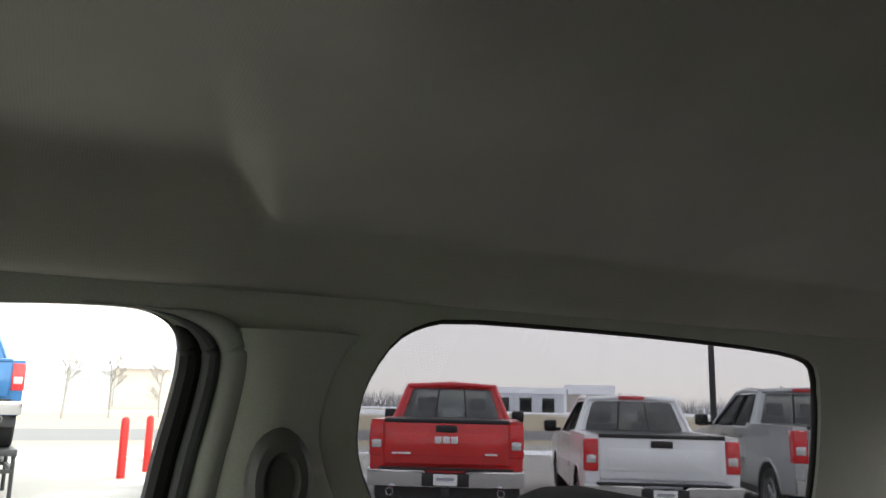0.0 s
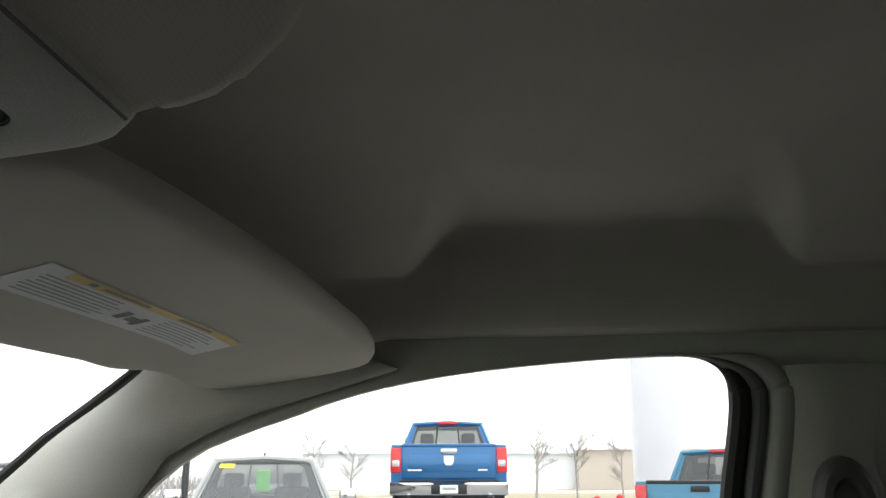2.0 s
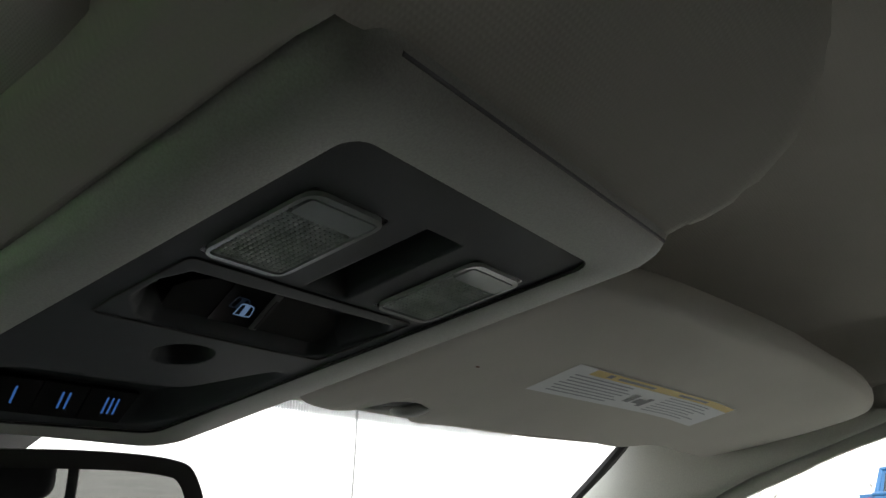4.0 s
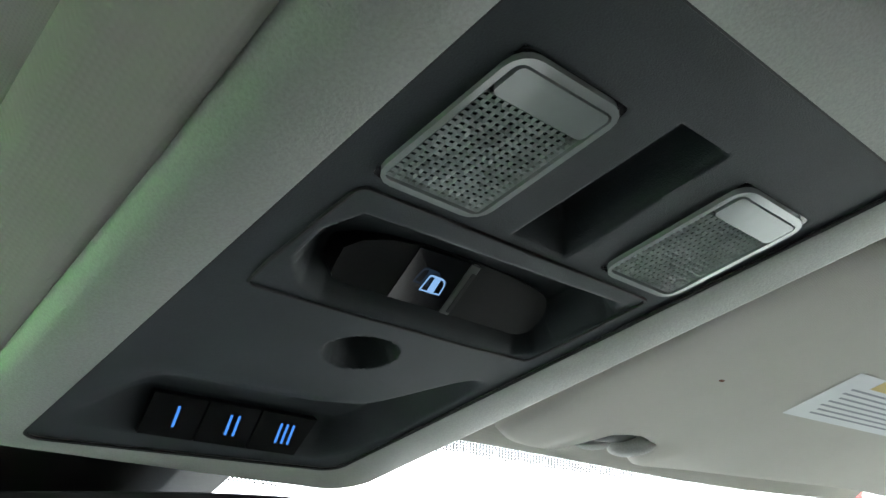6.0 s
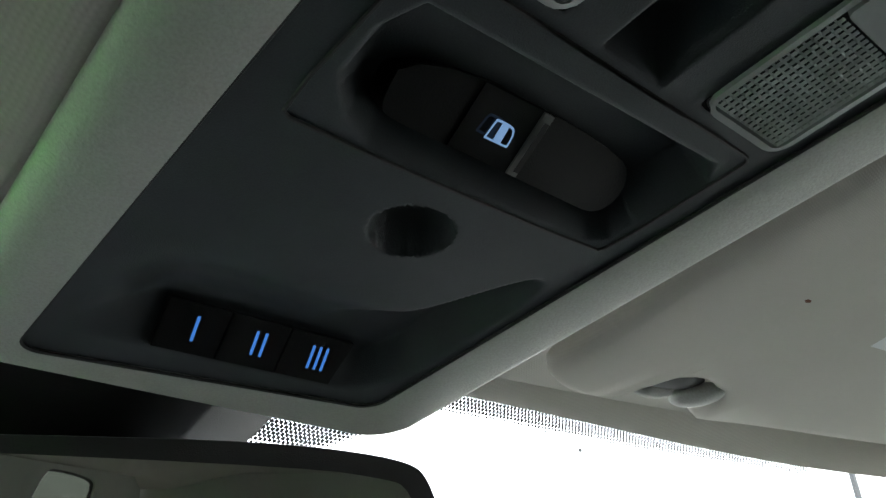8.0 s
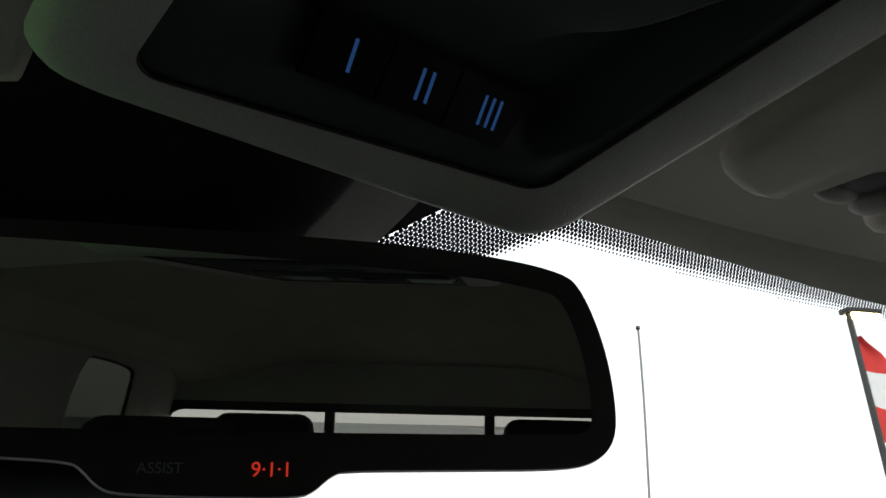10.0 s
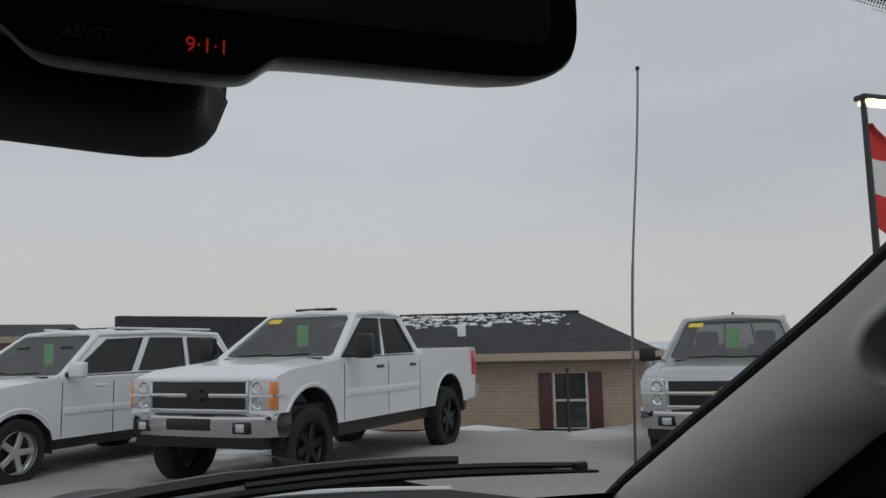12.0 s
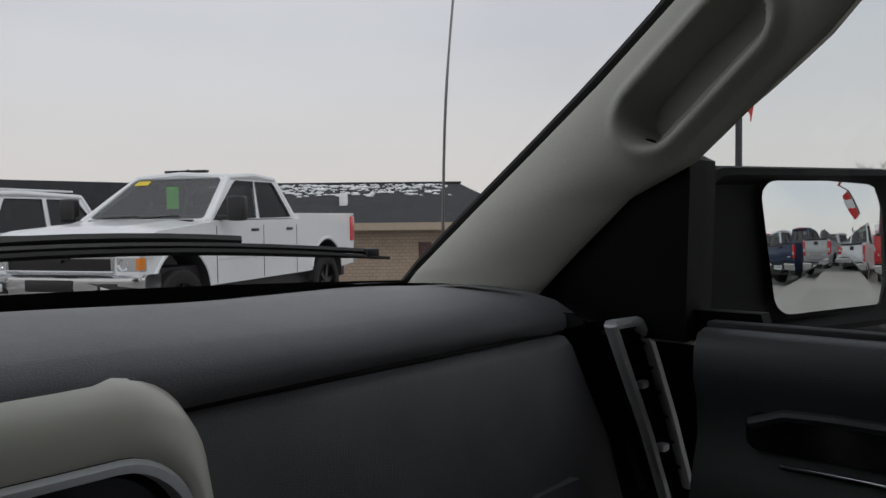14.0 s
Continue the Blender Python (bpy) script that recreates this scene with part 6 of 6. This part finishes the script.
        if face == "shield":
            part("badge_shield", prism([(-0.09, 0.08), (0.09, 0.08), (0.085, -0.02), (0.05, -0.08), (-0.05, -0.08), (-0.085, -0.02)], lambda a, b, w: (a, re - 0.044 - w, rail - 0.26 + b), 0.0, 0.014, 0.004), DULL_CHROME, tg, "plain bright shield badge")
        for sx, w in ((-1, 0.24), (1, 0.16)):
            part("script_bar", boxes(((sx * 0.58 - w / 2, re - 0.047, 0.93 + up + tall), (sx * 0.58 + w / 2, re - 0.03, 0.955 + up + tall))), DULL_CHROME, tg)
        for sx in (-1, 1):
            tl = part("tail_light", boxes(((min(sx * 0.815, sx * 0.998), re - 0.022, 0.90 + up + tall), (max(sx * 0.815, sx * 0.998), re + 0.16, rail - 0.05)), bevel=0.02, seg=3), TAIL_RED, v, "red tail light")
            part("reverse_lens", boxes(((min(sx * 0.84, sx * 0.97), re - 0.027, 1.0 + up + tall), (max(sx * 0.84, sx * 0.97), re + 0.1, 1.11 + up + tall)), bevel=0.012), LAMP_CLEAR, tl)
        rings = []
        for x in span(-1.0, 1.0, 21):
            bow = 0.10 * (abs(x)) ** 4
            dip = 0.06 if abs(x) < 0.28 else 0.0
            rings.append([(x, re - 0.10 + bow, 0.76 + up - dip), (x, re - 0.18 + bow, 0.74 + up - dip), (x, re - 0.19 + bow, 0.62 + up), (x, re - 0.15 + bow, 0.54 + up), (x, re + 0.0, 0.54 + up), (x, re + 0.0, 0.76 + up - dip)])
        rb = part("rear_bumper", loft(rings), CHROME, v, "chrome rear bumper")
        part("step_pad", boxes(((-0.85, re - 0.17, 0.745 + up), (0.85, re - 0.06, 0.775 + up)), bevel=0.008), BLACK_PLASTIC, rb)
        part("plate_recess", boxes(((-0.30, re - 0.195, 0.55 + up), (0.30, re - 0.12, 0.71 + up)), bevel=0.01), BLACK_PLASTIC, rb)
        part("dealer_plate", boxes(((-0.15, re - 0.20, 0.565 + up), (0.15, re - 0.18, 0.70 + up))), PAPER, rb, "white plate with plain bars")
        part("plate_bar", boxes(((-0.11, re - 0.203, 0.62 + up), (0.11, re - 0.19, 0.66 + up))), INK, rb)
        for sx in (-1, 1):
            part("exhaust_tip", lathe([(0.0, 0.045), (0.14, 0.05), (0.14, 0.042), (0.02, 0.038)], 12, "z"), CHROME, v, "chrome exhaust tip").matrix_local = Matrix.Translation((sx * 0.70, re - 0.05, 0.48 + up)) @ Matrix.Rotation(radians(90), 4, "X")
        part("hitch", boxes(((-0.06, re - 0.14, 0.42 + up), (0.06, re + 0.1, 0.53 + up)), bevel=0.01), STEEL_DARK, v)
        part("stop_lamp", boxes(((-0.20, by1 - 0.06, top - 0.045), (0.20, by1 + 0.06, top + 0.012)), bevel=0.012), TAIL_RED, v, "red high stop lamp")
        bedin = bmesh.new()
        box(bedin, (-0.80, re + 0.08, rail - 0.004), (0.80, cab_back - 0.10, rail + 0.006))
        part("bed_cover", bedin, BLACK_PLASTIC, v, "black bed opening")
    return v


def spot_at(x, y, yaw, z=0.0):
    return pose(x, y, z, 0, 0, yaw)


vehicle("white lifted crew-cab pickup with black wheels and green price tag", "pickup truck", WHITE_PAINT, spot_at(5.61, 10.19, 117.0, -0.05), raise_by=0.17, tyre=0.45, dark_wheels=True)
vehicle("white full-size sport utility vehicle with roof rails and green price tag", "suv", WHITE_PAINT, spot_at(2.72, 12.70, 119.0, -0.06), style="suv", mirror_chrome=False)
vehicle("silver pickup with green price tag facing the cab", "pickup truck", SILVER_PAINT, spot_at(10.85, 7.08, 118.0, -0.03))
vehicle("grey pickup with green price tag facing the cab", "pickup truck", GREY_PAINT, spot_at(11.67, 3.98, 108.0, 0.01), mirror_chrome=True)
vehicle("bright blue pickup raised on a display ramp", "pickup truck", BLUE_PAINT, spot_at(16.6, 1.71, -84.0, 0.78), face="shield", front=False)
vehicle("teal blue pickup beside the red bollards", "pickup truck", TEAL_PAINT, spot_at(15.32, -3.62, -112.0, 0.17), front=False)
vehicle("red crew-cab pickup with chrome bumper", "pickup truck", RED_PAINT, spot_at(11.90, -6.02, -118.0, 0.06), face="letters", front=False)
vehicle("white crew-cab pickup with black tailgate handle", "pickup truck", WHITE_PAINT, spot_at(10.71, -8.63, -119.4, -0.08), front=False)
vehicle("silver heavy crew-cab pickup", "pickup truck", SILVER_PAINT, spot_at(9.26, -10.86, -120.2, 0.06), front=False, tall=0.03)
vehicle("dark blue pickup further down the row", "pickup truck", NAVY_PAINT, spot_at(7.95, -13.26, -120.5), front=False)
vehicle("white pickup far down the row", "pickup truck", WHITE_PAINT, spot_at(6.64, -15.64, -121.0), front=False)
vehicle("red pickup at the far end of the row", "pickup truck", RED_PAINT, spot_at(5.33, -17.96, -121.0), front=False)

# ---- house, poles, bollards, trees ----
def house(at, words, length, depth, eave, ridge, hip=True):
    h = root("house", words, "house", at=at)
    part("wall", boxes(((0, 0, 0), (length, depth, eave))), SIDING, h, "tan shingle siding")
    ov = 0.45
    a = [(-ov, -ov, eave), (length + ov, -ov, eave), (length + ov, depth + ov, eave), (-ov, depth + ov, eave)]
    r0, r1 = (depth * 0.45 if hip else -ov, depth / 2, ridge), (length - 1.8 if hip else length + ov, depth / 2, ridge)
    bm = bmesh.new()
    va = [bm.verts.new(q) for q in a]
    vb = [bm.verts.new((q[0], q[1], eave + 0.14)) for q in a]
    v0, v1 = bm.verts.new(r0), bm.verts.new(r1)
    bm.faces.new(va[::-1])
    for i in range(4):
        bm.faces.new((va[i], va[(i + 1) % 4], vb[(i + 1) % 4], vb[i]))
    bm.faces.new((vb[0], vb[1], v1, v0))
    bm.faces.new((vb[1], vb[2], v1))
    bm.faces.new((vb[2], vb[3], v0, v1))
    bm.faces.new((vb[3], vb[0], v0))
    part("roof", bm, ROOFING, h, "dark shingle roof", smooth=False)
    part("fascia", boxes(((-ov - 0.02, -ov - 0.03, eave - 0.06), (length + ov + 0.02, -ov, eave + 0.16))), FASCIA, h, "tan fascia board")
    return h


def house_window(h, x, z, w, hgt):
    win = part("window", boxes(((x, -0.05, z), (x + w, 0.02, z + hgt)), bevel=0.01), FRAME_TAN, h, "pale framed sash window")
    for k in (0, 1):
        z0 = z + 0.05 + k * (hgt / 2)
        part("pane", boxes(((x + 0.06, -0.062, z0), (x + w - 0.06, -0.04, z0 + hgt / 2 - 0.07))), CAR_GLASS, win)
    for sx in (x - 0.42, x + w + 0.04):
        part("shutter", boxes(((sx, -0.05, z), (sx + 0.38, 0.01, z + hgt)), bevel=0.01), MAROON, win, "maroon shutter")


HOUSE_YAW = -46.0
home = house(pose(6.94, 27.04, -0.95, 0, 0, HOUSE_YAW), "low tan house with dark shingle roof, maroon shutters and snow", 17.0, 8.0, 2.05, 3.55)
house_window(home, 14.3, 0.0, 1.0, 1.62)
sign_post = root("sign_post", "thin dark post in front of the house window", "post", at=pose(6.94, 27.04, -0.95, 0, 0, HOUSE_YAW))
part("post", tube([(14.7, -1.2, 0), (14.7, -1.2, 1.75)], 0.04, 8), STEEL_DARK, sign_post)
part("post_cap", boxes(((14.64, -1.26, 1.75), (14.76, -1.14, 1.80)), bevel=0.01), STEEL_DARK, sign_post)
part("roof_vent", boxes(((11.35, 1.4, 2.6), (11.60, 1.65, 3.15)), bevel=0.02), SNOW, home, "white roof vent pipe")
snow = bmesh.new()
rs = random.Random(7)
for k in range(420):
    u = 6.5 + 7.6 * rs.random() + rs.random()
    w = 0.62 + 0.34 * rs.random() ** 0.6
    y = -0.45 + 4.45 * w
    z = 2.19 + (3.55 - 2.19) * w + 0.02
    s = 0.03 + 0.085 * rs.random() ** 2
    m = Matrix.Translation((u, y, z)) @ Matrix.Rotation(math.atan2(1.36, 4.45), 4, "X") @ Matrix.Diagonal((s * 1.6, s * 0.5, 0.03, 1))
    bmesh.ops.create_icosphere(snow, subdivisions=1, radius=1.0, matrix=m)
part("ridge_cap", boxes(((3.4, 3.9, 3.53), (15.3, 4.1, 3.60)), bevel=0.02), STEEL_DARK, home, "dark ridge cap")
part("snow_patch", snow, SNOW, home, "thin melting snow on the roof")
house(pose(-9.0, 33.5, -1.0, 0, 0, -6.0), "long low building with dark roof behind the parked vehicles", 16.5, 9.0, 3.0, 3.75, hip=False)
tagged(part("dark_wall", boxes(((6.92, 25.07, -1.0), (13.8, 25.4, 2.62)), bevel=0.02), ROOFING), "dark flat roof edge behind the white pickup", "roof edge")


def lamp_post(x, y, height, words, arm_yaw=0.0, flag=True, arm=True):
    at = root("lamp_post", words, "lamp post", "lamp posts", at=pose(x, y, 0, 0, 0, arm_yaw))
    part("post", tube([(0, 0, 0), (0, 0, height)], [0.085, 0.065], 10), STEEL_DARK, at, "dark brown steel post")
    part("footing", lathe([(0.0, 0.30), (0.6, 0.30), (0.62, 0.27), (0.62, 0.001)], 16, "z"), CONCRETE, at, "round concrete footing")
    if arm:
        head = part("lamp_head", boxes(((-0.12, -0.16, height - 0.02), (0.85, 0.16, height + 0.10)), bevel=0.03), STEEL_DARK, at, "flat lamp head")
        part("lit_panel", boxes(((0.0, -0.15, height - 0.10), (0.82, 0.15, height - 0.018)), bevel=0.02), LAMP_LIT, head, "lit lamp panel")
    if flag:
        fl = part("banner", banner(height), None, at, "limp red, white and red banner")
        for m in (BANNER_RED, BANNER_WHITE):
            fl.data.materials.append(m)
        for poly in fl.data.polygons:
            z = sum(fl.data.vertices[i].co.z for i in poly.vertices) / len(poly.vertices)
            poly.material_index = 1 if height - 2.15 < z < height - 1.35 else 0
    return at


def banner(height):
    def fn(u, v):
        w = 0.70 * (0.55 + 0.45 * math.sin(2.2 * v + 0.6) ** 2) * smooth01(v / 0.22 + 0.12)
        return (0.08 + w * u, 0.10 * math.sin(5 * u + 3 * v) * u, height - 0.55 - 2.3 * v - 0.35 * u * v)
    return grid(fn, span(0, 1, 10), span(0, 1, 22))


LAMP_LIT = glow("warm_lamp_light", (1.0, 0.74, 0.28), 11.0)
BANNER_RED = mat("red_banner_cloth", (0.60, 0.035, 0.03), rough=0.8, var=0.08)
BANNER_WHITE = mat("white_banner_cloth", (0.72, 0.72, 0.72), rough=0.8, var=0.05)
lamp_post(17.68, 7.78, 6.72, "dark lamp post with lit head and limp red and white banner", -20)
lamp_post(15.33, -15.17, 6.6, "dark lamp post with a red banner behind the row of pickups", 210)

# white sign pylon
tagged(part("sign_pylon", boxes(((21.03, -3.88, 0), (21.93, -2.73, 9.0)), bevel=0.04), CONCRETE), "tall pale painted sign pylon", "sign pylon")


def bollard(x, y):
    at = root("bollard", "red painted steel bollard with domed top", "bollard", "red bollards", at=pose(x, y, 0))
    part("tube", lathe([(0.0, 0.085), (1.13, 0.085), (1.185, 0.07), (1.215, 0.03), (1.22, 0.001)], 16, "z"), BOLLARD_RED, at)
    return at


BOLLARD_RED = mat("red_bollard_paint", (0.62, 0.03, 0.025), rough=0.4, var=0.08)
bollard(17.52, -1.38)
bollard(18.9, -2.0)

# display ramp under the blue pickup
ramp = root("display_ramp", "black steel display ramp under the blue pickup", "ramp", at=spot_at(16.6, 1.71, -84.0))
for sx in (-0.82, 0.82):
    part("runway", boxes(((sx - 0.22, -2.6, 0.68), (sx + 0.22, 2.7, 0.78)), bevel=0.01), STEEL_DARK, ramp)
for y in (-2.5, -0.9, 0.9, 2.5):
    for sx in (-1.0, -0.62, 0.62, 1.0):
        part("ramp_leg", tube([(sx, y, 0), (sx, y, 0.70)], 0.035, 6), STEEL_DARK, ramp)
    part("cross_brace", boxes(((-1.0, y - 0.03, 0.42), (1.0, y + 0.03, 0.48))), STEEL_DARK, ramp)
for sx in (-1.0, 1.0):
    part("side_brace", boxes(((sx - 0.03, -2.5, 0.42), (sx + 0.03, 2.5, 0.48))), STEEL_DARK, ramp)

# bare winter trees
BARK = mat("winter_bark", (0.42, 0.39, 0.37), rough=0.95, var=0.15, fine=0.4, bump=0.6, bump_scale=30)


def bare_tree(at, height, seed, words="bare grey winter tree"):
    r = random.Random(seed)
    t = root("tree", words, "tree", "bare trees", at=at)
    part("trunk", tube([(0, 0, -0.2), (0.03 * height * r.uniform(-1, 1), 0, height * 0.35), (0.05 * height * r.uniform(-1, 1), 0.03 * height, height * 0.8)], [height * 0.022, height * 0.016, height * 0.006], 7), BARK, t)
    verts, faces = [], []
    def twig(p, d, l, rad, depth):
        q = p + d * l
        a = d.cross(Vector((0.3, 0.5, 0.8))).normalized() * rad
        b = d.cross(a).normalized() * rad
        k = len(verts)
        for c, s in ((p, 1.0), (q, 0.55)):
            for e in (a, b * 0.87 - a * 0.5, -b * 0.87 - a * 0.5):
                verts.append(tuple(c + e * s))
        for i in range(3):
            j = (i + 1) % 3
            faces.append((k + i, k + j, k + 3 + j, k + 3 + i))
        if depth:
            for i in range(4 if depth > 1 else 5):
                nd = (d + Vector((r.uniform(-1, 1), r.uniform(-1, 1), r.uniform(-0.25, 0.75))) * 0.75).normalized()
                twig(p + d * l * r.uniform(0.35, 1.0), nd, l * r.uniform(0.5, 0.75), rad * 0.55, depth - 1)
    for i in range(9):
        z = height * r.uniform(0.25, 0.75)
        a = r.uniform(0, 2 * math.pi)
        twig(Vector((0, 0, z)), Vector((math.cos(a), math.sin(a), r.uniform(0.5, 1.4))).normalized(), height * r.uniform(0.16, 0.30), height * 0.008, 3)
    me = bpy.data.meshes.new("crown")
    me.from_pydata(verts, [], faces)
    me.materials.append(BARK)
    c = new("crown", me)
    c.parent = t
    return t


rt = random.Random(3)
for x, y, h in ((58, -0.5, 6.5), (60, -3.5, 5.6), (62, -7.0, 5.2), (66, 4.0, 6.0), (70, 10.5, 6.5), (64, 14.0, 5.5), (75, 20.0, 7.0), (78, -12.0, 6.0), (70, -30.0, 4.0), (36, 16.0, 4.0)):
    bare_tree(pose(x, y, ground_z(x, y), 0, 0, rt.uniform(0, 360)), h * 0.8, rt.randint(0, 999))

# far woods and buildings
def woods(name, pts, height, words, seed):
    r = random.Random(seed)
    verts, faces = [], []
    for (x0, y0), (x1, y1) in zip(pts, pts[1:]):
        for k in range(260):
            f = r.random()
            x, y = x0 + (x1 - x0) * f + r.uniform(-6, 6), y0 + (y1 - y0) * f + r.uniform(-6, 6)
            h = height * r.uniform(0.5, 1.0)
            z = ground_z(x, y)
            for j in range(5):
                a = r.uniform(0, 6.28)
                px, py = x + r.uniform(-1.5, 1.5), y + r.uniform(-1.5, 1.5)
                w = 0.12
                b = len(verts)
                top = (px + r.uniform(-1.5, 1.5), py + r.uniform(-1.5, 1.5), z + h * r.uniform(0.6, 1))
                verts.extend([(px - w * math.sin(a), py + w * math.cos(a), z), (px + w * math.sin(a), py - w * math.cos(a), z), top])
                faces.append((b, b + 1, b + 2))
    me = bpy.data.meshes.new(name)
    me.from_pydata(verts, [], faces)
    # haze is put into the pale twig colour
    me.materials.append(mat("far_twigs", (0.38, 0.36, 0.36), rough=1.0))
    return tagged(new(name, me), words, "woods", kind="stuff")


woods("far_woods", [(150, 80), (170, 20), (175, -40), (150, -110), (90, -160)], 5.0, "hazy line of bare woods along the horizon", 5)
woods("near_hedge", [(46, 60), (60, 44), (70, 30)], 2.6, "bare hedge beyond the lot", 8)
# far walls are lightened to carry the haze in their colour
FAR_GREY = mat("far_grey_wall", (0.60, 0.61, 0.64), rough=0.8, var=0.05, scale=0.2)
FAR_TAN = mat("far_tan_wall", (0.50, 0.44, 0.40), rough=0.8, var=0.05, scale=0.2)


def shed(at, l, d, h, rise, wall, words, bays=0):
    b = root("shed", words, "building", at=at)
    part("wall", prism([(0, 0), (d, 0), (d, h), (d / 2, h + rise), (0, h)], lambda u, v, w: (w, u, v), 0, l), wall, b, smooth=False)
    bm = bmesh.new()
    for q in (((-0.3, -0.4, h - 0.1), (l + 0.3, -0.4, h - 0.1), (l + 0.3, d / 2, h + rise + 0.12), (-0.3, d / 2, h + rise + 0.12)), ((-0.3, d / 2, h + rise + 0.12), (l + 0.3, d / 2, h + rise + 0.12), (l + 0.3, d + 0.4, h - 0.1), (-0.3, d + 0.4, h - 0.1))):
        bm.faces.new([bm.verts.new(p) for p in q])
    part("roof", bm, FAR_GREY, b)
    for k in range(bays):
        part("opening", boxes(((l * (0.12 + 0.3 * k), -0.05, 0.1), (l * (0.12 + 0.3 * k) + l * 0.16, 0.05, h * 0.75))), CAR_GLASS, b)
    return b


shed(pose(92, 26, 0.1, 0, 0, -78), 34, 12, 4.2, 1.0, FAR_GREY, "pale grey shed far across the field")
shed(pose(98, -6, 0.1, 0, 0, -88), 16, 10, 4.6, 0.9, FAR_TAN, "tan building far across the field")
shed(pose(122, -68, 0.0, 0, 0, -128), 13, 9, 3.4, 0.9, FAR_GREY, "grey metal shed with open bays behind the pickups", 3)
shed(pose(125, -86, 0.0, 0, 0, -128), 9, 8, 3.6, 1.6, FAR_TAN, "gabled house behind the row of pickups")
